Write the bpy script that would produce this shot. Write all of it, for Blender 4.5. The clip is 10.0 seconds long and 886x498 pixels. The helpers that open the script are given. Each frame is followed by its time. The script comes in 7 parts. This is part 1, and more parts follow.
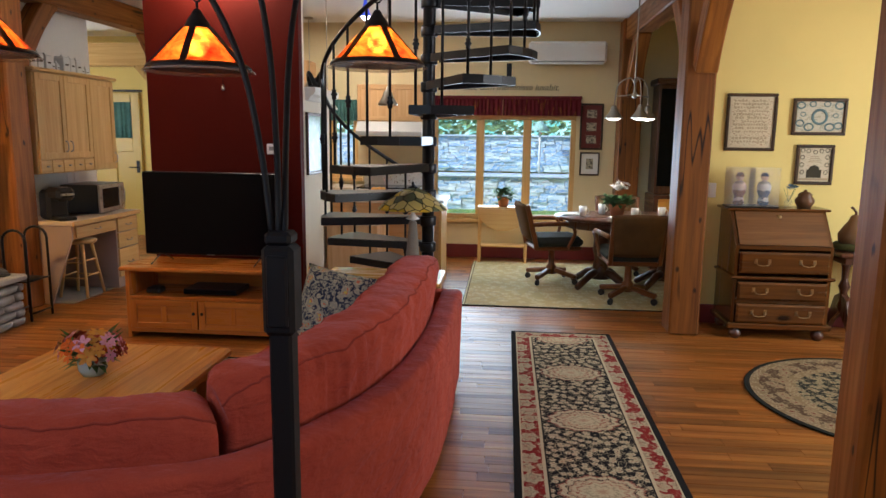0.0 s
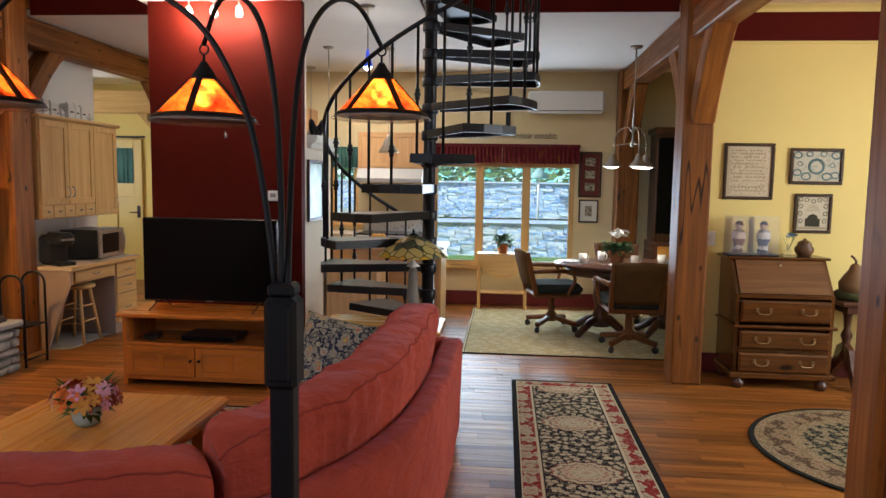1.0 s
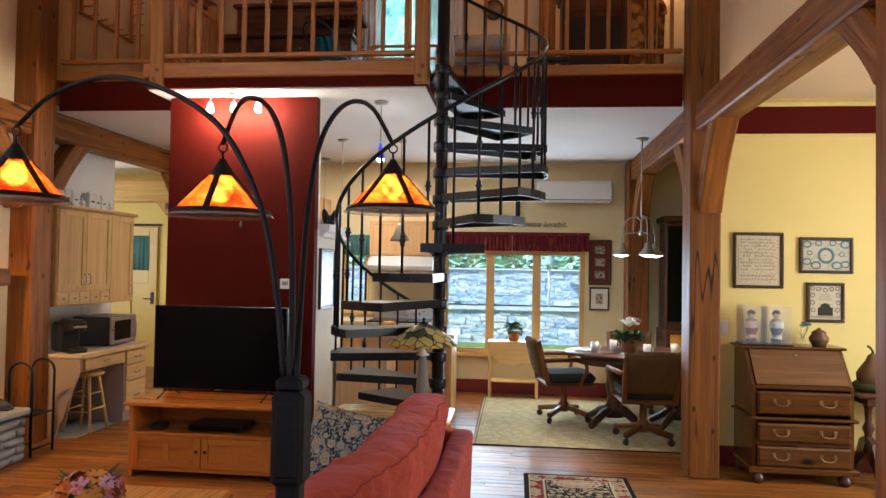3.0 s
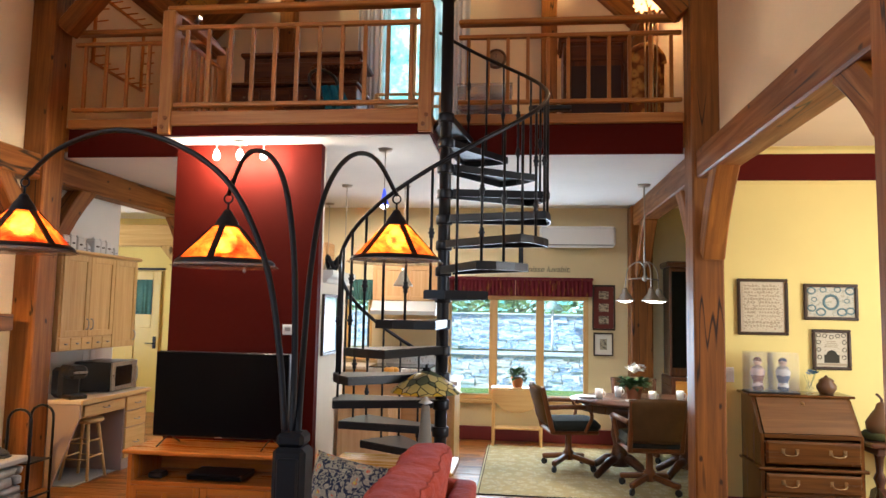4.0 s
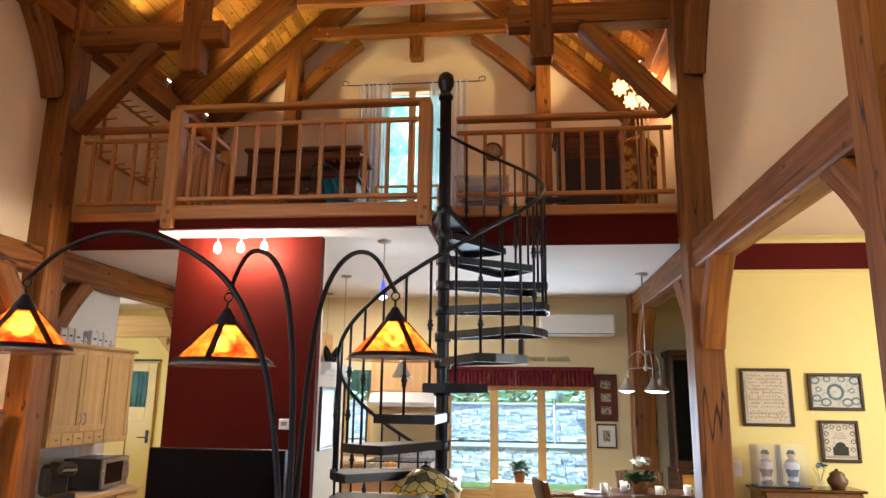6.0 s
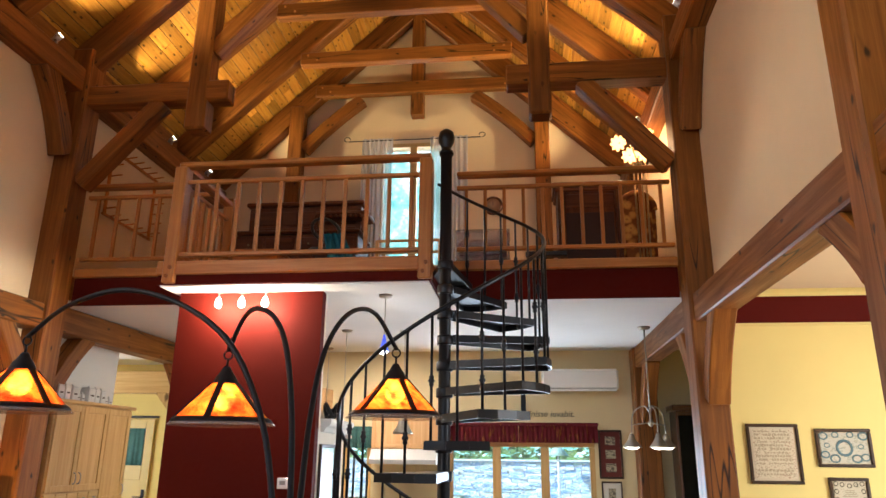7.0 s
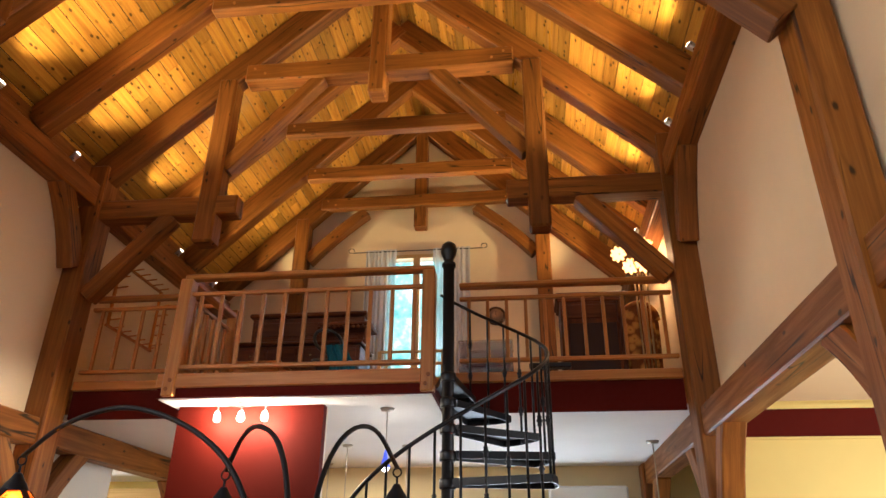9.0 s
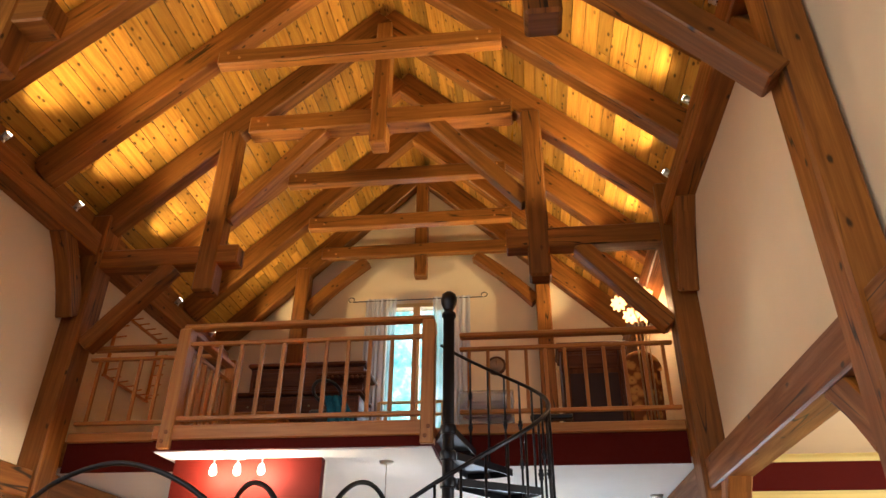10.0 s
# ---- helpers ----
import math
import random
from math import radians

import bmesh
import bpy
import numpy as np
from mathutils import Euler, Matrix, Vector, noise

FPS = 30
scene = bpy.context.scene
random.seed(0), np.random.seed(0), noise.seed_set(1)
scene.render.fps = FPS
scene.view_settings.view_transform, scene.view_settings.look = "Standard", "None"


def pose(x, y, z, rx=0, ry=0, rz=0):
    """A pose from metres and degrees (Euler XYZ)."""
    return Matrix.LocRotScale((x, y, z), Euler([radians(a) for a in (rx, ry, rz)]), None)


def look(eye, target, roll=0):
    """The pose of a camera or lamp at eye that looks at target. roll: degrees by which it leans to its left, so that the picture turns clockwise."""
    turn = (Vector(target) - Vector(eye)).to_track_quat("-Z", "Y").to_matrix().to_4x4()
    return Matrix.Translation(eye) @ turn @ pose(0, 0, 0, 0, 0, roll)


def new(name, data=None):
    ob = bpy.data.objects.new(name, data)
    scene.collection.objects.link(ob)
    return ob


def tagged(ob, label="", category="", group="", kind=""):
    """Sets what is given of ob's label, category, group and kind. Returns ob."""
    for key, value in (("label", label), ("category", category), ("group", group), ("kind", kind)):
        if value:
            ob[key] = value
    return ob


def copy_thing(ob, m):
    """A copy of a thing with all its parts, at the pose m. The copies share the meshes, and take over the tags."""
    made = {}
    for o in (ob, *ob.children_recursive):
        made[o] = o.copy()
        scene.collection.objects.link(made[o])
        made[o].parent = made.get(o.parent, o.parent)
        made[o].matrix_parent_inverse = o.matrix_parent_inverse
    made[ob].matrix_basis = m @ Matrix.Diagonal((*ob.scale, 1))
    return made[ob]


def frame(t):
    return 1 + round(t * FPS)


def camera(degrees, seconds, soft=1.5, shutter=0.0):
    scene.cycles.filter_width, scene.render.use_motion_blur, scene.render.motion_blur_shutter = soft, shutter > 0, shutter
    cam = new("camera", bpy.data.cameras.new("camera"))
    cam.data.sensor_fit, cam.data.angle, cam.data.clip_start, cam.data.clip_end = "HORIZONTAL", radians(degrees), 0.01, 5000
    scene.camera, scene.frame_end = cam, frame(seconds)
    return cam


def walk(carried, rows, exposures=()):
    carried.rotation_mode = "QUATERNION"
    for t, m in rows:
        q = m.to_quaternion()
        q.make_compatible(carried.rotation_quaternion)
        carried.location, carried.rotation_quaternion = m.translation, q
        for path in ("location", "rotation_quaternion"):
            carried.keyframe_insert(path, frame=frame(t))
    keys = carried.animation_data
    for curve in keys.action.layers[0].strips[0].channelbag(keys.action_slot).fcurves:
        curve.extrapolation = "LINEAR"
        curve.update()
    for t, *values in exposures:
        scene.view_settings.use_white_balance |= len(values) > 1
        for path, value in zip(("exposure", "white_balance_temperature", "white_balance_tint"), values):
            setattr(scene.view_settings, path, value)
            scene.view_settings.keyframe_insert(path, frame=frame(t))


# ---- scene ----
cam = camera(65.23, 10.0)
PATH = [
    (0.0, pose(0.001, 0.040, 1.539, 80.69, -0.65, 5.26)),
    (0.5, pose(-0.007, 0.049, 1.542, 82.53, -0.88, 5.18)),
    (1.0, pose(-0.014, 0.052, 1.553, 84.42, -0.91, 5.15)),
    (1.5, pose(-0.017, 0.053, 1.559, 86.20, -0.99, 5.17)),
    (2.0, pose(-0.010, 0.040, 1.565, 87.93, -1.02, 5.44)),
    (2.5, pose(-0.006, 0.032, 1.567, 89.68, -0.97, 5.81)),
    (4.0, pose(-0.005, 0.024, 1.596, 95.05, -1.09, 6.33)),
    (4.5, pose(-0.005, 0.019, 1.607, 96.68, -0.98, 6.32)),
    (5.0, pose(-0.002, 0.015, 1.618, 98.38, -0.92, 6.32)),
    (5.5, pose(-0.001, 0.008, 1.623, 100.24, -0.85, 6.30)),
    (7.0, pose(0.002, -0.008, 1.637, 106.57, -0.56, 6.45)),
    (7.5, pose(0.006, -0.014, 1.642, 108.97, -0.55, 6.59)),
    (8.0, pose(0.009, -0.022, 1.646, 111.19, -0.54, 6.70)),
    (8.5, pose(0.008, -0.036, 1.645, 113.44, -0.55, 6.75)),
    (9.0, pose(0.011, -0.043, 1.647, 115.54, -0.51, 6.75)),
    (9.5, pose(0.017, -0.047, 1.653, 117.54, -0.47, 6.79)),
    (10.0, pose(0.012, -0.056, 1.656, 119.51, -0.53, 6.74)),
]
EXPOSURES = [(0.0, 0.40, 5560, 10), (2.7, 0.55, 5560, 10), (3.8, 0.97, 5560, 10), (10.0, 0.97, 5650, 10)]
walk(cam, PATH, EXPOSURES)

# ---- light of the day ----
world = bpy.data.worlds.new("world")
scene.world = world
world.use_nodes = True
wn = world.node_tree.nodes
sky = wn.new("ShaderNodeTexSky")
sky.sky_type = "NISHITA"
sky.sun_disc = False
sky.sun_elevation, sky.sun_rotation = radians(32.6), radians(241)
world.node_tree.links.new(sky.outputs[0], wn["Background"].inputs[0])
wn["Background"].inputs[1].default_value = 0.15
sun = new("sun", bpy.data.lights.new("sun", "SUN"))
sun.data.energy, sun.data.angle, sun.data.color = 5.0, radians(0.6), (1.0, 0.95, 0.87)
sun.matrix_world = look((-11, -6, 8), (0, 0, 0))


def area(name, eye, target, sx, sy, power, colour):
    lamp = new(name, bpy.data.lights.new(name, "AREA"))
    lamp.data.shape, lamp.data.size, lamp.data.size_y = "RECTANGLE", sx, sy
    lamp.data.energy, lamp.data.color = power, colour
    lamp.matrix_world = look(eye, target)
    return lamp


def bulb(name, at, power, colour, size=0.03):
    lamp = new(name, bpy.data.lights.new(name, "POINT"))
    lamp.data.energy, lamp.data.color, lamp.data.shadow_soft_size = power, colour, size
    lamp.location = at
    return lamp


def spot(name, at, target, power, colour, cone=75, blend=0.6):
    lamp = new(name, bpy.data.lights.new(name, "SPOT"))
    lamp.data.energy, lamp.data.color, lamp.data.shadow_soft_size = power, colour, 0.03
    lamp.data.spot_size, lamp.data.spot_blend = radians(cone), blend
    lamp.matrix_world = look(at, target)
    return lamp


DAY, WARM, AMBER = (0.92, 0.97, 1.0), (1.0, 0.77, 0.38), (1.0, 0.45, 0.12)
# area lamps for daylight; south and west ones are added at unseen openings
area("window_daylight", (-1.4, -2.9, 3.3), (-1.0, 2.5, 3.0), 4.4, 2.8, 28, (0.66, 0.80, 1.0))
area("window_daylight", (-4.2, -0.3, 3.9), (1.4, 1.2, 3.3), 3.0, 1.4, 78, (1.0, 0.90, 0.76))
area("window_daylight", (-0.03, 8.72, 1.15), (-0.03, 6, 1.5), 1.55, 1.1, 35, (0.86, 0.95, 1.0))
area("window_daylight", (-1.46, 9.2, 4.85), (-1.46, 6, 4.0), 0.85, 2.0, 15, (0.85, 0.93, 1.0))
# added entry fill before a solid wall, no window behind it
area("window_daylight", (-6.9, 8.2, 1.6), (-4, 8.6, 1.4), 1.2, 1.4, 34, (1.0, 0.95, 0.85))
# lamp at an assumed alcove window out of view
area("window_daylight", (4.85, 3.6, 1.6), (2, 3.6, 1.2), 1.8, 1.6, 112, (1.0, 0.96, 0.88))
for ly in (2.9, 4.0, 5.05, 6.2, 7.2, 8.2):
    spot("roof_spot_light", (-4.06, ly, 5.24), (-0.7, ly + 0.2, 7.5), 150 if ly < 7 else 120, WARM, 80, 1.0)
    if ly < 7:
        spot("roof_spot_light", (-4.0, ly, 5.26), (-3.82, ly + 0.10, 5.94), 42, WARM, 66, 1.0)
for ly in (3.2, 4.15, 5.1, 6.2, 7.2, 8.2):
    spot("roof_spot_light", (1.28, ly, 5.24), (-2.08, ly + 0.2, 7.5), 150 if ly < 7 else 120, WARM, 80, 1.0)
    if ly < 7:
        spot("roof_spot_light", (1.22, ly, 5.26), (1.04, ly + 0.10, 5.94), 42, WARM, 66, 1.0)
for hx, hy, hz in ((-1.528, 1.98, 1.81), (-0.915, 2.08, 1.775), (-0.421, 2.30, 1.81)):
    bulb("arc_lamp_light", (hx, hy, hz), 150, (1.0, 0.74, 0.42), 0.025)
for tx in (-2.43, -2.235, -2.04):
    bulb("track_light", (tx, 5.24, 2.77), 15, (1.0, 0.80, 0.55), 0.03)
for cx, cy in ((1.05, 7.2), (1.3, 7.05), (1.36, 7.3)):
    spot("chandelier_light", (cx, cy, 1.76), (cx, cy, 0), 24, (1.0, 0.85, 0.62), 140, 0.9)
bulb("loft_lamp_light", (1.12, 6.9, 4.75), 16, (1.0, 0.60, 0.28), 0.08)
bulb("pendant_light", (-1.12, 5.75, 2.48), 2.5, (1.0, 0.9, 0.75), 0.03)
# fill added to brighten the kitchen; no ceiling fixture stands here
area("kitchen_ceiling_light", (-1.8, 7.6, 2.85), (-1.8, 7.6, 0), 0.5, 0.5, 28, (1.0, 0.85, 0.65))
bulb("sconce_light", (-4.10, 4.55, 1.74), 60, (1.0, 0.52, 0.12), 0.04)


# ---- materials ----
def mat(name, colour=(0.5, 0.5, 0.5), rough=0.6, metal=0.0):
    m = bpy.data.materials.new(name)
    m.use_nodes = True
    b = m.node_tree.nodes["Principled BSDF"]
    b.inputs["Base Color"].default_value = (*colour, 1)
    b.inputs["Roughness"].default_value = rough
    b.inputs["Metallic"].default_value = metal
    if rough > 0.75:
        b.inputs["Specular IOR Level"].default_value = 0.12
    return m


class Nodes:
    """Short forms for the nodes of one material."""

    def __init__(self, m):
        self.t, self.b = m.node_tree, m.node_tree.nodes["Principled BSDF"]

    def put(self, kind, **values):
        n = self.t.nodes.new("ShaderNode" + kind)
        for k, v in values.items():
            n.inputs[k.replace("_", " ")].default_value = v
        return n

    def link(self, a, b):
        self.t.links.new(a, b)

    def coords(self, which="Object", scale=(1, 1, 1)):
        c, mp = self.t.nodes.new("ShaderNodeTexCoord"), self.t.nodes.new("ShaderNodeMapping")
        mp.inputs["Scale"].default_value = scale
        self.link(c.outputs[which], mp.inputs[0])
        return mp.outputs[0]

    def noise(self, vec, scale, detail=4, rough=0.6, distortion=0.0):
        n = self.put("TexNoise", Scale=scale, Detail=detail, Roughness=rough, Distortion=distortion)
        self.link(vec, n.inputs["Vector"])
        return n.outputs[0]

    def voronoi(self, vec, scale, feature="F1"):
        n = self.put("TexVoronoi", Scale=scale)
        n.feature = feature
        self.link(vec, n.inputs["Vector"])
        return n

    def ramp(self, fac, stops, flat=False):
        n = self.t.nodes.new("ShaderNodeValToRGB")
        e = n.color_ramp.elements
        if flat:
            n.color_ramp.interpolation = "CONSTANT"
        while len(e) < len(stops):
            e.new(0.5)
        for k, (p, c) in zip(e, stops):
            k.position, k.color = p, (*c, 1) if len(c) == 3 else c
        self.link(fac, n.inputs[0])
        return n.outputs[0]

    def mix(self, fac, a, b, mode="MIX"):
        n = self.t.nodes.new("ShaderNodeMix")
        n.data_type, n.blend_type = "RGBA", mode
        for sock, v in ((n.inputs[0], fac), (n.inputs[6], a), (n.inputs[7], b)):
            if isinstance(v, (int, float)):
                sock.default_value = v
            elif isinstance(v, tuple):
                sock.default_value = (*v, 1)
            else:
                self.link(v, sock)
        return n.outputs[2]

    def math(self, op, a, b=0.0, c=0.0):
        n = self.t.nodes.new("ShaderNodeMath")
        n.operation = op
        for sock, v in zip(n.inputs, (a, b, c)):
            if isinstance(v, (int, float)):
                sock.default_value = v
            else:
                self.link(v, sock)
        return n.outputs[0]

    def colour(self, v):
        self.link(v, self.b.inputs["Base Color"])

    def rough(self, v):
        self.link(v, self.b.inputs["Roughness"])

    def bump(self, v, strength=0.2, distance=0.005):
        n = self.put("Bump", Strength=strength, Distance=distance)
        self.link(v, n.inputs["Height"])
        self.link(n.outputs[0], self.b.inputs["Normal"])


def wood(name, dark, mid, light, rough=0.5, grain=1.0, knots=0.0, vary=0.25, island=False, coat=0.0, checks=False):
    """Grain runs along u of the mesh's uv map, in metres."""
    m = mat(name, mid, rough)
    n = Nodes(m)
    long = n.coords("UV", (1.2 * grain, 22 * grain, 1))
    fine = n.coords("UV", (4 * grain, 160 * grain, 1))
    g = n.noise(long, 1.0, 5, 0.6, 0.6)
    f = n.noise(fine, 1.0, 3, 0.6)
    col = n.ramp(g, [(0.28, dark), (0.5, mid), (0.72, light)])
    col = n.mix(n.ramp(f, [(0.3, (0.35,) * 3), (0.7, (0, 0, 0))]), col, dark)
    if knots:
        v = n.voronoi(n.mix(0.06, n.coords("UV", (1.6, 3.0, 1)), n.put("TexNoise", Scale=14).outputs[1]), knots * 1.5)
        v.voronoi_dimensions = "2D"
        k = n.ramp(v.outputs["Distance"], [(0.035, (1, 1, 1)), (0.08, (0, 0, 0))] if checks else [(0.08, (1, 1, 1)), (0.17, (0, 0, 0))])
        size = n.ramp(v.outputs["Color"], [(0.0, (0, 0, 0)), (0.45, (0, 0, 0)), (0.6, (1, 1, 1))])
        col = n.mix(n.math("MULTIPLY", k, size), col, tuple(c * 0.3 for c in dark))
    if checks:
        line = n.ramp(n.noise(n.coords("UV", (0.35, 5.0, 1)), 1.0, 2, 0.5), [(0.480, (0, 0, 0)), (0.488, (1, 1, 1)), (0.492, (1, 1, 1)), (0.500, (0, 0, 0))])
        where = n.ramp(n.noise(n.coords("UV", (0.9, 2.5, 1)), 1.0, 2, 0.5), [(0.50, (0, 0, 0)), (0.56, (1, 1, 1))])
        col = n.mix(n.math("MULTIPLY", line, where), col, tuple(c * 0.15 for c in dark))
        stain = n.ramp(n.noise(n.coords("Object"), 0.9, 3), [(0.35, (0.84, 0.83, 0.82)), (0.65, (1.1, 1.1, 1.1))])
        col = n.mix(1.0, col, stain, "MULTIPLY")
    if island:
        r = n.t.nodes.new("ShaderNodeNewGeometry").outputs["Random Per Island"]
    else:
        r = n.t.nodes.new("ShaderNodeObjectInfo").outputs["Random"]
    col = n.mix(1.0, col, n.ramp(r, [(0, (1 - vary,) * 3), (1, (1 + vary * 0.4,) * 3)]), "MULTIPLY")
    n.colour(col)
    n.rough(n.ramp(g, [(0.3, (rough + 0.1,) * 3), (0.7, (max(rough - 0.1, 0.05),) * 3)]))
    n.bump(f, 0.25, 0.002)
    n.b.inputs["Specular IOR Level"].default_value = 0.3
    n.b.inputs["Coat Weight"].default_value = coat
    n.b.inputs["Coat Roughness"].default_value = 0.15
    return m


def plaster(name, colour, second=None, rough=0.8):
    m = mat(name, colour, rough)
    n = Nodes(m)
    second = second or tuple(c * 0.93 for c in colour)
    a = n.noise(n.coords(), 1.3, 4)
    b = n.noise(n.coords(), 160, 2)
    n.colour(n.ramp(a, [(0.3, second), (0.7, colour)]))
    n.bump(b, 0.12, 0.002)
    n.b.inputs["Specular IOR Level"].default_value = 0.25
    return m


def cloth(name, colour, second, scale=260, rough=0.95, sheen=0.03):
    m = mat(name, colour, rough)
    n = Nodes(m)
    a = n.noise(n.coords(), 5.0, 5)
    b = n.noise(n.coords(), scale, 2)
    n.colour(n.mix(0.35, n.ramp(a, [(0.3, second), (0.7, colour)]), n.ramp(b, [(0.3, second), (0.7, colour)])))
    n.bump(b, 0.3, 0.002)
    n.b.inputs["Sheen Weight"].default_value = sheen
    n.b.inputs["Sheen Roughness"].default_value = 0.4
    return m


def metal(name, colour, rough=0.3, metallic=1.0):
    m = mat(name, colour, rough, metallic)
    n = Nodes(m)
    a = n.noise(n.coords(), 40, 3)
    n.rough(n.ramp(a, [(0.3, (rough * 0.95,) * 3), (0.7, (min(1, rough * 1.06),) * 3)]))
    return m


def glow(name, colour, strength):
    m = mat(name, colour, 0.5)
    b = m.node_tree.nodes["Principled BSDF"]
    b.inputs["Emission Color"].default_value = (*colour, 1)
    b.inputs["Emission Strength"].default_value = strength
    return m


def glass(name, colour=(1, 1, 1), rough=0.0):
    m = mat(name, colour, rough)
    b = m.node_tree.nodes["Principled BSDF"]
    b.inputs["Transmission Weight"].default_value = 1.0
    b.inputs["IOR"].default_value = 1.45
    return m


TIMBER = wood("fir_timber", (0.135, 0.042, 0.005), (0.245, 0.083, 0.009), (0.365, 0.134, 0.016), 0.5, 0.9, knots=1.2, vary=0.3, checks=True)
PINE = wood("pine_boards", (0.31, 0.120, 0.011), (0.54, 0.250, 0.031), (0.70, 0.370, 0.060), 0.34, 1.0, knots=2.6, vary=0.48, island=True)
OAK = wood("oak_strip", (0.15, 0.046, 0.007), (0.31, 0.110, 0.017), (0.47, 0.195, 0.036), 0.36, 1.0, vary=0.46, coat=0.05)
OAK_REST = wood("oak_strip_rest", (0.15, 0.046, 0.007), (0.31, 0.110, 0.017), (0.47, 0.195, 0.036), 0.36, 1.0, vary=0.46, island=True, coat=0.05)
RAILWOOD = wood("rail_fir", (0.28, 0.095, 0.016), (0.41, 0.160, 0.030), (0.50, 0.22, 0.048), 0.42, 1.0, vary=0.15)
CREAM = plaster("cream_plaster", (0.74, 0.565, 0.345))
YELLOW = plaster("yellow_plaster", (0.76, 0.60, 0.20))
WHITE = plaster("white_ceiling", (0.80, 0.78, 0.74))
RED = plaster("dark_red_paint", (0.080, 0.0056, 0.0020), (0.068, 0.0046, 0.0017), 0.7)
RED.node_tree.nodes["Principled BSDF"].inputs["Specular IOR Level"].default_value = 0.08
REDTRIM = mat("oxblood_trim", (0.14, 0.012, 0.012), 0.45)


# ---- mesh helpers ----
def grain_uv(bm, faces, along):
    layer = bm.loops.layers.uv.verify()
    a = Vector(along).normalized()
    s = a.orthogonal().normalized()
    r = a.cross(s)
    ou, ov = random.random() * 60, random.random() * 60
    for f in faces:
        f.normal_update()
        w = a.cross(f.normal)
        flat = not f.smooth and w.length > 0.5
        w = w.normalized() if flat else s + r
        shift = ov + (0.37 * (f.normal.dot(s) + 2 * f.normal.dot(r)) if flat else 0)
        for lp in f.loops:
            p = lp.vert.co
            lp[layer].uv = (p.dot(a) + ou, p.dot(w) + shift)


def box(bm, lo, hi, bev=0.0, along=None):
    size = [hi[i] - lo[i] for i in range(3)]
    m = Matrix.LocRotScale([(hi[i] + lo[i]) / 2 for i in range(3)], None, size)
    return solid(bm, m, size, bev, along)


def solid(bm, m, size, bev=0.0, along=None):
    made = bmesh.ops.create_cube(bm, size=1.0, matrix=m)["verts"]
    faces = {f for v in made for f in v.link_faces}
    if bev:
        edges = list({e for v in made for e in v.link_edges})
        out = bmesh.ops.bevel(bm, geom=edges, offset=min(bev, min(size) * 0.4), segments=1, affect="EDGES")
        faces = {f for v in out["verts"] for f in v.link_faces} | {f for f in faces if f.is_valid}
    if along is None:
        k = max(range(3), key=lambda i: size[i])
        along = m.to_3x3().col[k]
    grain_uv(bm, faces, along)
    return faces


def beam(bm, a, b, w, h, bev=0.012, up=(0, 0, 1)):
    a, b = Vector(a), Vector(b)
    d = (b - a).normalized()
    side = d.cross(Vector(up))
    side = side.normalized() if side.length > 1e-4 else Vector((1, 0, 0))
    top = side.cross(d)
    size = (w, (b - a).length, h)
    rot = Matrix((side, d, top)).transposed().to_4x4()
    m = Matrix.Translation((a + b) / 2) @ rot @ Matrix.Diagonal((*size, 1))
    return solid(bm, m, size, bev)


def prism(bm, outline, axis, lo, hi, along=(0, 0, 1)):
    """An outline in the two other axes, in order, pushed out from lo to hi along axis."""
    def at(p, c):
        q = list(p)
        q.insert("xyz".index(axis), c)
        return q
    a = [bm.verts.new(at(p, lo)) for p in outline]
    b = [bm.verts.new(at(p, hi)) for p in outline]
    n = len(outline)
    faces = [bm.faces.new(a[::-1]), bm.faces.new(b)]
    faces += [bm.faces.new((a[i], a[(i + 1) % n], b[(i + 1) % n], b[i])) for i in range(n)]
    bmesh.ops.recalc_face_normals(bm, faces=faces)
    grain_uv(bm, faces, along)
    return faces


def tube(bm, pts, r, n=8, closed=False):
    pts = [Vector(p) for p in pts]
    rings, ref = [], None
    k = len(pts)
    for i, p in enumerate(pts):
        d = (pts[(i + 1) % k] - pts[i - 1]) if closed else pts[min(i + 1, k - 1)] - pts[max(i - 1, 0)]
        d.normalize()
        if ref is None:
            ref = d.orthogonal()
        ref = (ref - d * ref.dot(d)).normalized()
        q = d.cross(ref)
        rad = r[i] if isinstance(r, (list, tuple)) else r
        rings.append([bm.verts.new(p + (ref * math.cos(2 * math.pi * j / n) + q * math.sin(2 * math.pi * j / n)) * rad) for j in range(n)])
    faces = []
    for i in range(k if closed else k - 1):
        u, v = rings[i], rings[(i + 1) % k]
        faces += [bm.faces.new((u[j], u[(j + 1) % n], v[(j + 1) % n], v[j])) for j in range(n)]
    for f in faces:
        f.smooth = True
    if not closed:
        faces += [bm.faces.new(rings[0][::-1]), bm.faces.new(rings[-1])]
    grain_uv(bm, faces, pts[-1] - pts[0] if (pts[-1] - pts[0]).length > 1e-3 else (0, 0, 1))
    return faces


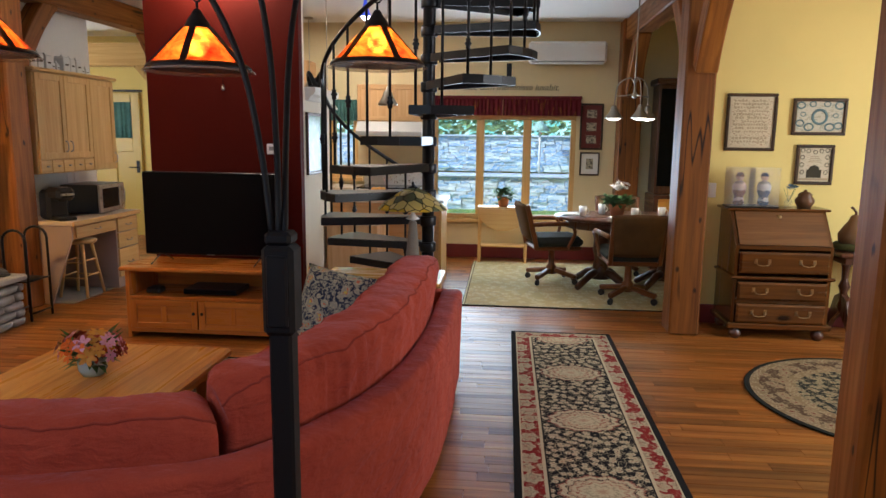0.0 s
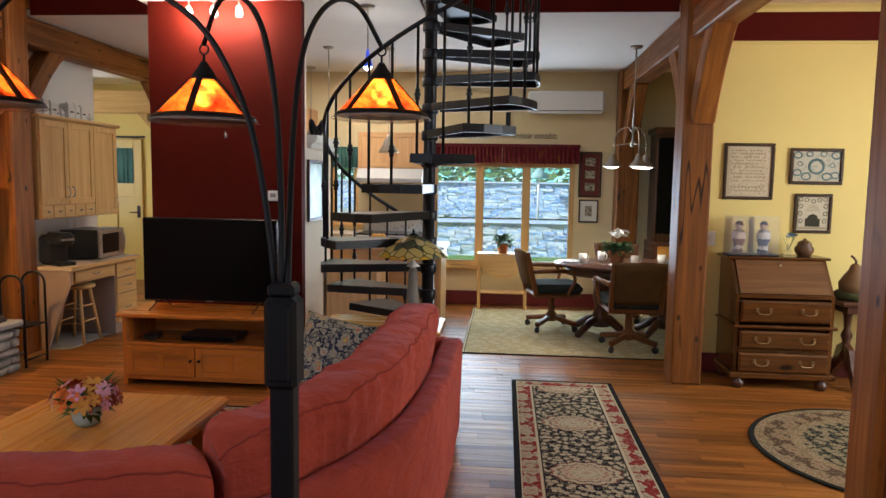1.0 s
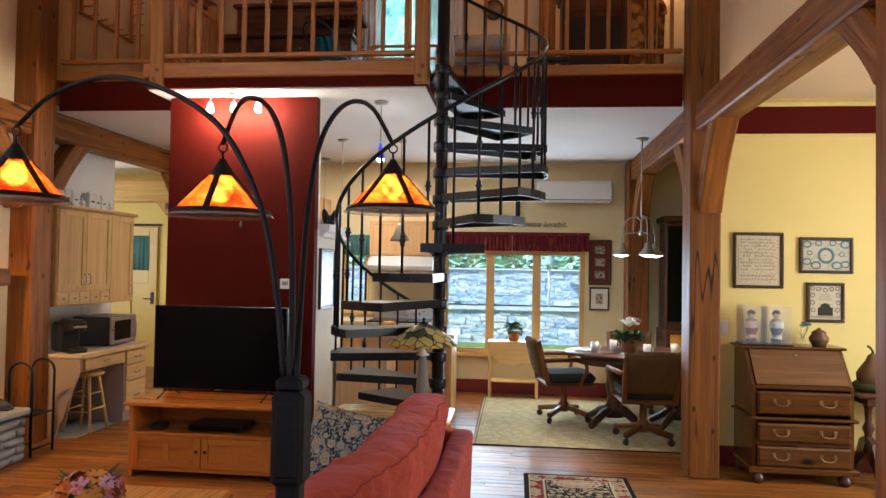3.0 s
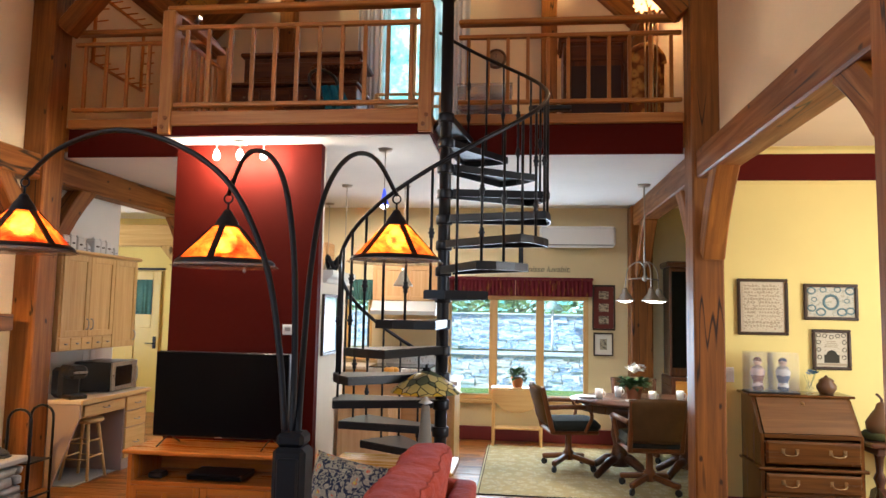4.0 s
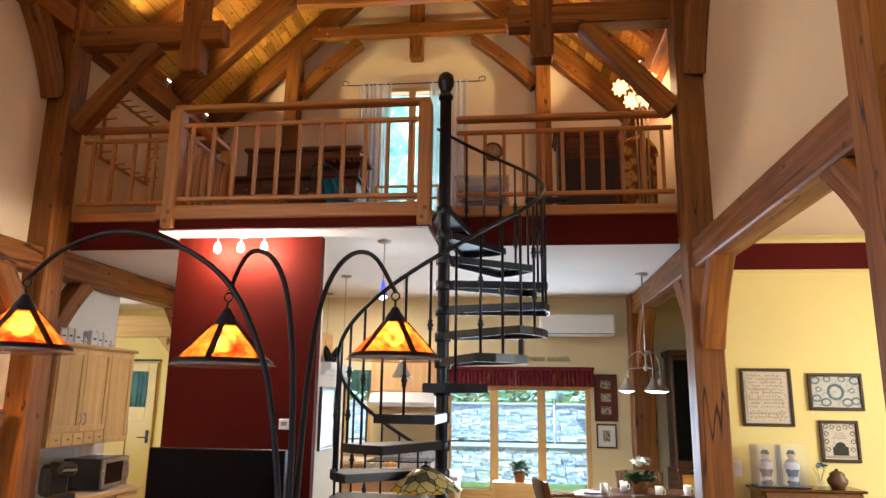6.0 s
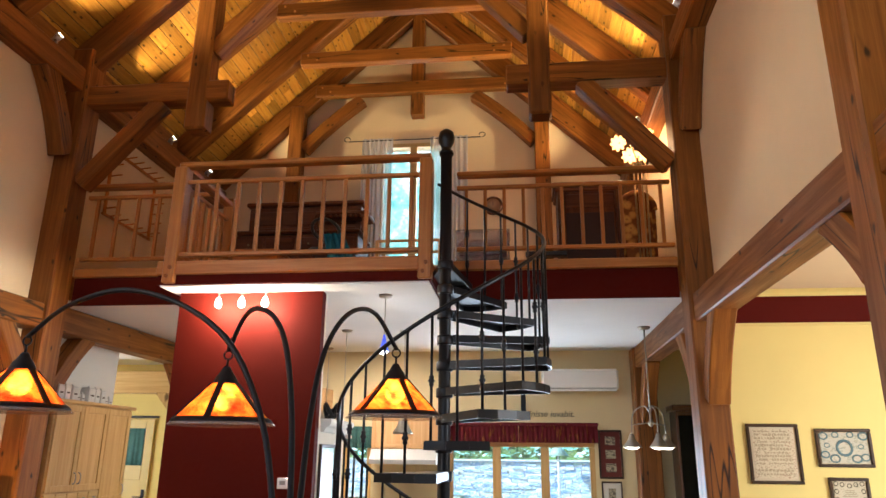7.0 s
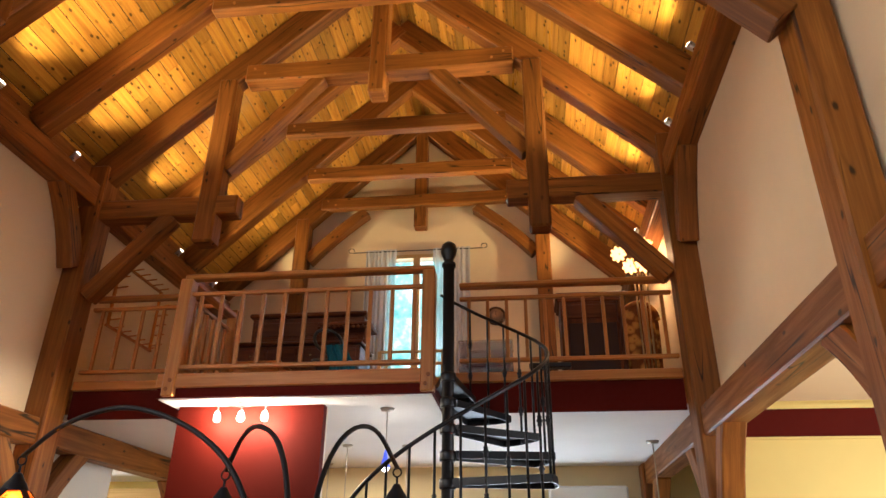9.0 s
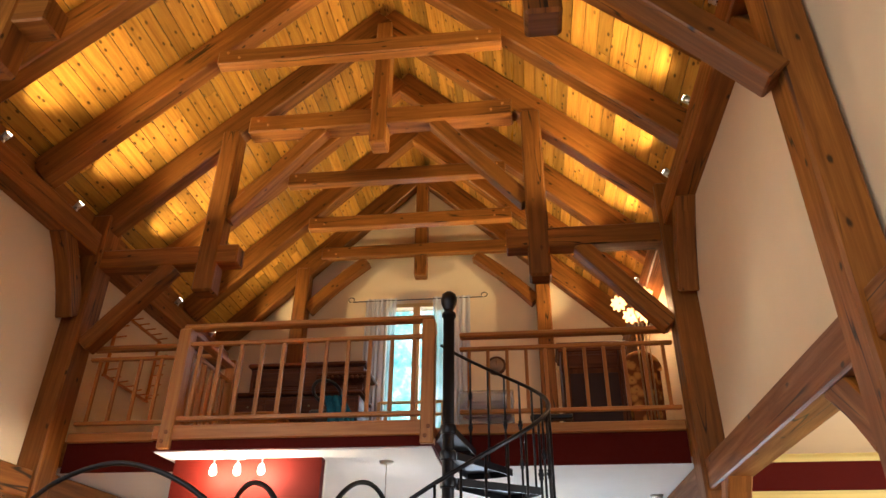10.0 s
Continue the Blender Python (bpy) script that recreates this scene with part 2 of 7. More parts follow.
def lathe(bm, prof, at=(0, 0, 0), n=24, smooth=True, squash=1.0):
    """prof: pairs of radius and height."""
    rings = []
    for r, z in prof:
        if r < 1e-5:
            rings.append([bm.verts.new((at[0], at[1], at[2] + z))])
        else:
            rings.append([bm.verts.new((at[0] + r * math.cos(2 * math.pi * j / n), at[1] + r * squash * math.sin(2 * math.pi * j / n), at[2] + z)) for j in range(n)])
    faces = []
    for u, v in zip(rings, rings[1:]):
        for j in range(n):
            k = (j + 1) % n
            if len(u) == 1 and len(v) == 1:
                continue
            if len(u) == 1:
                faces.append(bm.faces.new((u[0], v[k], v[j])))
            elif len(v) == 1:
                faces.append(bm.faces.new((u[j], u[k], v[0])))
            else:
                faces.append(bm.faces.new((u[j], u[k], v[k], v[j])))
    for ring, back in ((rings[0], True), (rings[-1], False)):
        if len(ring) > 1:
            faces.append(bm.faces.new(ring[::-1] if back else ring))
    for f in faces:
        f.smooth = smooth and len(f.verts) < 5
    grain_uv(bm, faces, (0, 0, 1))
    return faces


def mesh_of(name, bm, material):
    me = bpy.data.meshes.new(name)
    bm.normal_update()
    bm.to_mesh(me)
    bm.free()
    me.materials.append(material)
    return me


def part(name, bm, material, parent=None, label=""):
    ob = new(name, mesh_of(name, bm, material))
    if parent is not None:
        ob.parent = parent
    return tagged(ob, label)


def thing(name, m, label, category, group=""):
    ob = new(name)
    ob.empty_display_size = 0.1
    ob.matrix_world = m if isinstance(m, Matrix) else Matrix.Translation(m)
    return tagged(ob, label, category, group)


def structure(name, bm, material, label, category=""):
    return tagged(part(name, bm, material), label, category, kind="structure")


def B(lo, hi, bev=0.0, along=None):
    bm = bmesh.new()
    box(bm, lo, hi, bev, along)
    return bm


def boxes(*items, bev=0.0):
    bm = bmesh.new()
    for lo, hi in items:
        box(bm, lo, hi, bev)
    return bm


# ---- the shell ----
XC = -1.39            # middle of the frame
CEIL = 2.91
RIDGE, SLOPE = 7.82, 0.95   # under side of the rafters


def under(x):
    return RIDGE - SLOPE * abs(x - XC)


structure("floor", B((-7.2, -3.2, -0.1), (5.2, 10.2, -0.012)), OAK_REST, "dark oak subfloor under the strip boards", "floor")

# back wall with the dining window and the kitchen window
WX0, WX1, WZ0, WZ1 = -0.93, 0.84, 0.50, 1.80
KX0, KX1, KZ0, KZ1 = -2.24, -1.89, 1.0, 1.94
structure("wall_north", boxes(((-4.0, 8.82, 0), (KX0, 9.1, CEIL)), ((KX1, 8.82, 0), (WX0, 9.1, CEIL)), ((KX0, 8.82, 0), (KX1, 9.1, KZ0)),
                              ((KX0, 8.82, KZ1), (KX1, 9.1, CEIL)), ((WX0, 8.82, 0), (WX1, 9.1, WZ0)), ((WX0, 8.82, WZ1), (WX1, 9.1, CEIL)),
                              ((WX1, 8.82, 0), (5.0, 9.1, CEIL))), plaster("tan_plaster", (0.70, 0.575, 0.33)), "tan plaster back wall with window openings", "wall")
# gable wall of the loft with its window
GX0, GX1, GZ0, GZ1 = -1.93, -1.0, 3.75, 5.85
bm = bmesh.new()
prism(bm, [(-4.5, CEIL + 0.29), (GX0, CEIL + 0.29), (GX0, under(GX0) + 0.45), (-4.5, under(-4.5) + 0.45)], "y", 8.82, 9.1)
prism(bm, [(GX1, CEIL + 0.29), (1.75, CEIL + 0.29), (1.75, under(1.75) + 0.45), (GX1, under(GX1) + 0.45)], "y", 8.82, 9.1)
prism(bm, [(GX0, GZ1), (GX1, GZ1), (GX1, under(GX1) + 0.45), (XC, RIDGE + 0.45), (GX0, under(GX0) + 0.45)], "y", 8.82, 9.1)
box(bm, (GX0, 8.82, CEIL + 0.29), (GX1, 9.1, GZ0))
structure("wall_gable", bm, CREAM, "cream plaster gable wall with a tall window", "wall")
# side walls above the aisle beams, the hearth wall, and the walls behind the camera
structure("wall_east_upper", B((1.52, -3.0, 2.86), (1.72, 8.82, 5.45)), CREAM, "cream plaster panel above the timber beam", "wall")
# west panel is left open for the assumed high window
structure("wall_west_upper", boxes(((-4.5, 1.25, 2.86), (-4.3, 8.82, 5.45)), ((-4.5, -3.0, 2.86), (-4.3, -1.85, 5.45)), ((-4.5, -1.85, 2.86), (-4.3, 1.25, 3.15)), ((-4.5, -1.85, 4.65), (-4.3, 1.25, 5.45))), CREAM, "cream plaster panel above the timber beam", "wall")
structure("wall_west", B((-4.5, -3.0, 0), (-4.3, 5.5, 2.66)), CREAM, "cream plaster wall beside the hearth", "wall")
structure("wall_cabinet", B((-4.6, 5.75, 0), (-4.42, 7.2, CEIL)), plaster("off_white_plaster", (0.72, 0.68, 0.6)), "off-white wall behind the desk", "wall")
structure("wall_alcove", B((1.57, 5.93, 0), (5.0, 6.08, 3.0)), YELLOW, "yellow plaster wall hung with framed samplers", "wall")
structure("wall_east", boxes(((5.0, -3.0, 0), (5.2, 2.7, 3.0)), ((5.0, 4.5, 0), (5.2, 9.1, 3.0)), ((5.0, 2.7, 0), (5.2, 4.5, 0.7)), ((5.0, 2.7, 2.4), (5.2, 4.5, 3.0))), YELLOW, "yellow plaster outer wall with an assumed window opening", "wall")
# opening cut for the added south lamp; no window is built
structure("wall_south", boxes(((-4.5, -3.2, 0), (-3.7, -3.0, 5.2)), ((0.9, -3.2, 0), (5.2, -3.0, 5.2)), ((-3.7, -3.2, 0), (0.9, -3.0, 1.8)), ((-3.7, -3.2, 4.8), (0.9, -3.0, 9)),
                              ((-4.5, -3.2, 5.2), (-3.7, -3.0, 9)), ((0.9, -3.2, 5.2), (1.8, -3.0, 9))), CREAM, "cream plaster wall with an assumed opening for added daylight", "wall")
structure("wall_entry", boxes(((-7.2, 10.0, 0), (-3.5, 10.2, 3.0)), ((-7.2, 5.6, 0), (-7.0, 10.0, 3.0)), ((-7.0, 5.6, 0), (-4.6, 5.75, 3.0)), ((-4.0, 9.1, 0), (-3.8, 10.0, 3.0))),
          YELLOW, "yellow plaster entry walls", "wall")
# ceilings
structure("ceiling_kitchen", boxes(((-4.3, 5.80, CEIL), (1.52, 8.82, CEIL + 0.05)), ((-2.88, 5.12, CEIL), (-0.70, 5.80, CEIL + 0.05))), WHITE, "smooth white ceiling under the loft", "ceiling")
structure("ceiling_entry", B((-7.2, 5.6, CEIL), (-4.3, 10.2, CEIL + 0.1)), WHITE, "white entry ceiling", "ceiling")
structure("ceiling_alcove", boxes(((1.57, -3.0, 3.0), (5.2, 6.08, 3.1)), ((1.57, 6.08, CEIL), (5.2, 9.1, CEIL + 0.1))), CREAM, "cream alcove ceiling", "ceiling")
structure("loft_floor", boxes(((-4.3, 5.80, CEIL + 0.06), (1.52, 8.82, 3.19)), ((-2.88, 5.16, CEIL + 0.06), (-0.70, 5.80, 3.12)), bev=0.0), RAILWOOD, "honey fir loft floor", "floor")

# roof boards, laid along the ridge, one mesh
bm = bmesh.new()
ROOFUP = 0.29
sl = math.hypot(1, SLOPE)
for side in (-1, 1):
    d = Vector((side / sl, 0, -SLOPE / sl))
    nrm = Vector((side * SLOPE / sl, 0, 1 / sl))
    s, width = -0.40, 0.142
    while s < 4.75:
        y = -3.2 + random.uniform(-2, 0)
        while y < 9.0:
            ln = random.uniform(1.6, 3.6)
            y0, y1 = max(y, -3.2), min(y + ln, 9.0)
            if y1 > y0:
                c = Vector((XC, (y0 + y1) / 2, RIDGE + 0.02)) + d * (s + width / 2) + nrm * (ROOFUP + 0.01)
                m = Matrix.Translation(c) @ Matrix((d, Vector((0, 1, 0)), nrm)).transposed().to_4x4() @ Matrix.Diagonal((width - 0.008, y1 - y0 - 0.004, 0.02, 1))
                solid(bm, m, (width, y1 - y0, 0.02), 0.0)
            y += ln
        s += width
structure("ceiling_roof_boards", bm, PINE, "varnished knotty pine roof boards with open joints", "ceiling")
bm = bmesh.new()
for side in (-1, 1):
    d = Vector((side / sl, 0, -SLOPE / sl))
    nrm = Vector((side * SLOPE / sl, 0, 1 / sl))
    c = Vector((XC, 2.9, RIDGE + 0.02)) + d * 2.4 + nrm * (ROOFUP + 0.07)
    m = Matrix.Translation(c) @ Matrix((d, Vector((0, 1, 0)), nrm)).transposed().to_4x4() @ Matrix.Diagonal((5.0, 12.6, 0.08, 1))
    solid(bm, m, (5.0, 12.6, 0.08))
box(bm, (XC - 0.6, -3.4, RIDGE + 0.5), (XC + 0.6, 9.2, RIDGE + 0.62))
structure("roof_deck", bm, mat("roof_deck_dark", (0.06, 0.035, 0.02), 0.9), "dark roof deck over the boards", "roof")


# ---- the timber frame ----
def timber(name, a, b, w, h, label, up=(0, 0, 1), bev=0.012):
    bm = bmesh.new()
    beam(bm, a, b, w, h, bev, up)
    return structure(name, bm, TIMBER, label, "timber")


def brace(name, outline, axis, lo, hi, label="curved fir knee brace pegged to the post"):
    bm = bmesh.new()
    half_way = len(outline) // 2 - 1
    run = [outline[half_way][0] - outline[0][0], outline[half_way][1] - outline[0][1]]
    run.insert("xyz".index(axis), 0.0)
    prism(bm, outline, axis, lo, hi, along=run)
    edges = [e for e in bm.edges if e.calc_face_angle(0) > 0.5]
    bmesh.ops.bevel(bm, geom=edges, offset=0.01, segments=1, affect="EDGES")
    return structure(name, bm, TIMBER, label, "timber")


def knee(a, b, thick, bow, n=6):
    """The outline of a bowed brace from a to b in a plane: straight back, hollow front."""
    ax, az = a
    bx, bz = b
    dx, dz = bx - ax, bz - az
    ln = math.hypot(dx, dz)
    nx, nz = -dz / ln, dx / ln
    top = [(ax + dx * t + nx * (thick / 2 + bow * 4 * t * (1 - t)), az + dz * t + nz * (thick / 2 + bow * 4 * t * (1 - t))) for t in [i / n for i in range(n + 1)]]
    low = [(ax + dx * t + nx * (-thick / 2 + bow * 4 * t * (1 - t)), az + dz * t + nz * (-thick / 2 + bow * 4 * t * (1 - t))) for t in [i / n for i in range(n + 1)]]
    return top + low[::-1]


RX0, RX1, LX0, LX1 = 1.31, 1.57, -4.35, -4.09
for px0, px1 in ((RX0, RX1), (LX0, LX1)):
    for y0, y1 in ((5.49, 5.75), (2.55, 2.75), (8.52, 8.78)):
        top = 2.9 if y0 > 8 else 5.42
        xa, xb = (px0, px1) if y0 > 8 else (px0, px1 - 0.03 if y0 > 5 else px1 - 0.07) if px0 > 0 else (px0 + (0.0 if y0 > 5 else 0.07), px1)
        structure("timber_post", B((xa, y0, 0.0), (xb, y1, top), 0.014), TIMBER, "full-height square fir post with open drying checks", "timber")
# aisle beams at the first floor and wall plates under the roof
for cx in (1.44, -4.22):
    timber("timber_beam", (cx, 2.75, 2.76), (cx, 5.49, 2.76), 0.2, 0.225, "checked fir beam between the posts")
    timber("timber_beam", (cx, -2.9, 2.76), (cx, 2.55, 2.76), 0.2, 0.225, "checked fir beam between the posts")
    timber("timber_beam", (cx, 5.75, 2.78), (cx, 8.52, 2.78), 0.2, 0.24, "checked fir beam under the loft ceiling")
    for ya, yb in ((-2.9, 2.55), (2.75, 5.49), (5.75, 8.8)):
        timber("wall_plate", (cx, ya, 5.06), (cx, yb, 5.06), 0.2, 0.24, "fir wall plate carrying the rafters")
    for pa, pb, bow in (((5.47, 2.05), (5.05, 2.70), -0.04), ((2.80, 2.36), (3.14, 2.69), 0.02), ((5.47, 4.28), (5.05, 4.98), -0.04), ((2.75, 4.28), (3.2, 4.98), 0.04),
                        ((5.77, 2.05), (6.26, 2.7), 0.04), ((8.5, 2.05), (8.0, 2.7), -0.04)):
        brace("timber_brace", knee(pa, pb, 0.17, bow), "x", cx - 0.08, cx + 0.08)

# added strip darkens the pale wall top above the plate
for x0, x1 in ((-4.30, -4.282), (1.502, 1.52)):
    structure("frieze_board", B((x0, -3.0, 5.17), (x1, 8.80, 5.44)), TIMBER, "added dark fir strip hiding the pale wall above the plate", "trim")

FRAMES = [-2.4, -1.4, -0.4, 0.6, 1.6, 2.61, 3.64, 4.64, 5.62, 6.67, 7.68, 8.7]
for fy in FRAMES:
    for side in (-1, 1):
        reach = 2.86
        ry = fy + 0.003 * side
        a = (XC, ry, RIDGE + 0.205)
        b = (XC + side * reach, ry, RIDGE + 0.205 - SLOPE * reach)
        timber("rafter", a, b, 0.17, 0.295, "heavy fir rafter pegged at the ridge", up=(0, 0, 1))
    half = {5.62: 1.42, 2.61: 1.42, 6.67: 1.31, 8.7: 1.46}.get(fy, 1.35)
    bm = bmesh.new()
    if fy in (5.62, 2.61):
        beam(bm, (XC - half, fy, 6.51), (XC + half, fy, 6.51), 0.2, 0.22, 0.015)
    else:
        zc = 6.61 if fy > 8 else 6.49
        beam(bm, (XC - half, fy - 0.07, zc), (XC + half, fy - 0.07, zc), 0.12, 0.18, 0.012)
    structure("collar_tie", bm, TIMBER, "fir collar tie across a rafter pair", "timber")
for fy in (5.62, 2.61):
    structure("king_post", B((XC - 0.08, fy - 0.115, 6.15), (XC + 0.10, fy + 0.115, 7.9), 0.02), TIMBER, "short fir king post with a chamfered foot", "timber")
    for side in (-1, 1):
        hx = XC + side * 1.6
        structure("hammer_post", B((hx - 0.1, fy - 0.1, 4.52), (hx + 0.1, fy + 0.1, 6.45), 0.02), TIMBER, "fir hammer post with a long check", "timber")
        px = XC + side * 2.72
        timber("hammer_beam", (XC + side * 1.30, fy, 4.92), (px, fy, 4.92), 0.18, 0.2, "fir hammer beam")
        outline = knee((XC + side * 2.68, 4.02), (XC + side * 1.97, 4.84), 0.15, 0.0)
        brace("timber_brace", outline, "y", fy - 0.08, fy + 0.08, "straight fir knee brace under the hammer beam")
        outline = knee((XC + side * 1.52, 5.36), (XC + side * 0.60, 6.43), 0.15, 0.0)
        brace("timber_brace", outline, "y", fy - 0.07, fy + 0.07, "straight fir brace up to the collar")
peg_bm = bmesh.new()
tube(peg_bm, [(0, 0.0, 0), (0, -0.03, 0)], 0.014, 8)
peg_mesh = mesh_of("peg", peg_bm, RAILWOOD)
for tie in [o for o in scene.objects if o.name.startswith("collar_tie")]:
    zc = sum(v.co.z for v in tie.data.vertices) / len(tie.data.vertices)
    yc = min(v.co.y for v in tie.data.vertices)
    reach = max(v.co.x for v in tie.data.vertices) - XC
    for px in (0.10 - reach, 0.22 - reach, reach - 0.22, reach - 0.10):
        o = new("peg", peg_mesh)
        o.parent, o.location = tie, (XC + px, yc + 0.018, zc + (0.04 if abs(px) > reach - 0.15 else -0.03))
# gable bent
structure("king_post", B((XC - 0.09, 8.62, 6.2), (XC + 0.09, 8.8, 7.95), 0.015), TIMBER, "fir king post against the gable wall", "timber")
for side in (-1, 1):
    qx = XC + side * 1.72
    structure("queen_post", B((qx - 0.1, 8.6, 3.2), (qx + 0.1, 8.8, 6.4), 0.015), TIMBER, "fir queen post against the gable wall", "timber")
    brace("timber_brace", knee((XC + side * 1.62, 5.75), (XC + side * 0.8, 6.5), 0.16, -0.03 * side), "y", 8.64, 8.8, "curved fir brace against the gable wall")

# loft edge: dark red fascia, fir nosing, and the boards of the bay
for lo, hi in (((-4.09, 5.78, CEIL), (-2.90, 5.80, 3.165)), ((-0.68, 5.78, CEIL), (1.31, 5.80, 3.165)), ((-2.88, 5.10, CEIL + 0.012), (-0.70, 5.12, 3.0)),
               ((-2.90, 5.10, CEIL + 0.012), (-2.88, 5.80, 3.0)), ((-0.70, 5.10, CEIL + 0.012), (-0.68, 5.80, 3.0))):
    structure("fascia", B(lo, hi), RED, "dark red painted fascia of the loft edge", "trim")
for lo, hi in (((-4.09, 5.74, 3.165), (-2.88, 5.82, 3.25)), ((-0.66, 5.74, 3.165), (1.31, 5.82, 3.25)), ((-2.91, 5.08, 3.0), (-0.68, 5.16, 3.115))):
    structure("nosing", B(lo, hi, 0.008), RAILWOOD, "honey fir nosing board along the loft edge", "trim")
structure("alcove_band", boxes(((1.57, 5.905, 2.71), (5.0, 5.93, 2.93))), RED, "dark red painted frieze band", "trim")
structure("alcove_crown", boxes(((1.57, 5.895, 2.93), (5.0, 5.93, 2.965)), ((1.57, 5.915, 2.69), (5.0, 5.93, 2.71))), YELLOW, "yellow moulding over the frieze", "trim")
for lo, hi in (((1.57, 5.905, 0), (5.0, 5.93, 0.16)), ((-0.95, 8.795, 0), (5.0, 8.82, 0.17))):
    structure("baseboard", B(lo, hi, 0.006), REDTRIM, "oxblood painted baseboard", "trim")
# the red chimney breast and the plaster wall behind it
structure("wall_breast", B((-2.82, 5.36, 0), (-1.60, 5.45, CEIL)), RED, "dark red chimney breast wall", "wall")
SIDEWALL = plaster("warm_white_plaster", (0.74, 0.66, 0.52))
structure("wall_breast_side", B((-2.82, 5.45, 0), (-1.603, 5.50, CEIL)), SIDEWALL, "warm white back of the chimney breast", "wall")
structure("wall_half", B((-1.74, 5.50, 0), (-1.603, 6.25, 1.885)), SIDEWALL, "warm white half-height wall beside the kitchen", "wall")


# ---- further materials ----
BLACK = metal("black_iron", (0.012, 0.012, 0.014), 0.38, 0.6)
BRONZE = metal("dark_bronze", (0.007, 0.0068, 0.008), 0.5, 0.0)
BRONZE.node_tree.nodes["Principled BSDF"].inputs["Specular IOR Level"].default_value = 0.18
STEEL = metal("brushed_steel", (0.55, 0.54, 0.52), 0.28)
CHROME = metal("pewter", (0.42, 0.38, 0.32), 0.3)
BRASS = metal("old_brass", (0.32, 0.22, 0.10), 0.35)
MAPLE = wood("maple", (0.56, 0.32, 0.105), (0.68, 0.43, 0.16), (0.76, 0.52, 0.22), 0.38, 0.9, vary=0.12)
CHERRY = wood("cherry", (0.36, 0.105, 0.011), (0.52, 0.170, 0.023), (0.62, 0.235, 0.04), 0.3, 0.9, vary=0.12, coat=0.3)
GOLDOAK = wood("golden_oak", (0.42, 0.16, 0.022), (0.64, 0.29, 0.05), (0.78, 0.40, 0.08), 0.32, 0.8, vary=0.1, coat=0.25)
WALNUT = wood("dark_walnut", (0.045, 0.015, 0.008), (0.09, 0.033, 0.014), (0.14, 0.055, 0.024), 0.32, 0.9, vary=0.1, coat=0.3)
DESKWOOD = wood("desk_pine", (0.045, 0.014, 0.003), (0.095, 0.034, 0.007), (0.165, 0.062, 0.013), 0.22, 0.9, knots=1.0, vary=0.1, coat=0.3)
COUNTER = plaster("cream_laminate", (0.62, 0.5, 0.36), rough=0.35)
TAUPE = plaster("taupe_panel", (0.40, 0.30, 0.24), rough=0.5)
GREYPLASTIC = mat("black_plastic", (0.012, 0.012, 0.013), 0.3)
SCREEN = mat("dark_screen", (0.004, 0.004, 0.005), 0.12)
SCREEN.node_tree.nodes["Principled BSDF"].inputs["Specular IOR Level"].default_value = 0.12
WHITECHINA = mat("white_china", (0.78, 0.76, 0.72), 0.2)
PAPER = mat("paper", (0.72, 0.70, 0.64), 0.8)
TERRA = plaster("terracotta", (0.42, 0.16, 0.07))
LEAF = cloth("leaf_green", (0.055, 0.14, 0.03), (0.022, 0.065, 0.015), 40, 0.5, 0.0)
SOFA = cloth("red_chenille", (0.43, 0.074, 0.037), (0.28, 0.044, 0.028), 240, 0.95, 0.12)
SOFA.node_tree.nodes["Principled BSDF"].inputs["Sheen Weight"].default_value = 0.10
# violet sheen tint puts the cool light on the sofa back into colour
SOFA.node_tree.nodes["Principled BSDF"].inputs["Sheen Tint"].default_value = (0.85, 0.72, 1.0, 1)
so = Nodes(SOFA)
fold = so.math("ADD", so.noise(so.coords("Object", (1, 1, 2.2)), 8, 3, 0.5, 0.3), so.math("MULTIPLY", so.noise(so.coords(), 240, 2), 0.05))
so.bump(fold, 0.75, 0.04)
PIPE = mat("red_piping", (0.26, 0.045, 0.03), 0.9)
STONE = plaster("grey_fieldstone", (0.34, 0.32, 0.29), (0.2, 0.19, 0.18), 0.85)
PANE = glass("window_glass")
WINGLASS = mat("clear_pane", (0.9, 0.95, 0.95), 0.02)
WINGLASS.node_tree.nodes["Principled BSDF"].inputs["Alpha"].default_value = 0.12


# ---- loft railing ----
def railing(x0, x1, y, floor_z, low, high, cap, count, label, capx=0.0):
    r = thing("loft_railing", (0, 0, 0), label, "railing", "railings of the loft")
    part("handrail", B((x0 - capx, y - 0.05, cap - 0.045), (x1 + capx, y + 0.05, cap), 0.012), RAILWOOD, r)
    part("upper_rail", B((x0, y - 0.022, high - 0.035), (x1, y + 0.022, high), 0.006), RAILWOOD, r)
    part("lower_rail", B((x0, y - 0.022, low), (x1, y + 0.022, low + 0.035), 0.006), RAILWOOD, r)
    data = mesh_of("baluster", B((-0.015, -0.015, low + 0.035), (0.015, 0.015, high - 0.035), 0.003), RAILWOOD)
    for i in range(count):
        b = new("baluster", data)
        b.parent, b.location = r, (x0 + (x1 - x0) * (i + 0.5) / count, y, 0)
    return r


railing(-0.55, 1.31, 5.80, 3.25, 3.35, 3.96, 4.09, 11, "honey fir railing with square balusters along the loft edge")
railing(-4.09, -2.86, 5.80, 3.25, 3.33, 3.98, 4.09, 6, "honey fir railing between the tall post and the newel")
railing(-2.75, -0.76, 5.12, 3.11, 3.155, 3.82, 3.975, 11, "honey fir railing across the projecting loft bay", capx=0.07)
for nx in (-2.795, -0.73):
    structure("newel_post", B((nx - 0.052, 5.06, 2.93), (nx + 0.052, 5.18, 3.93), 0.008), RAILWOOD, "square fir newel bolted to the loft bay", "post")
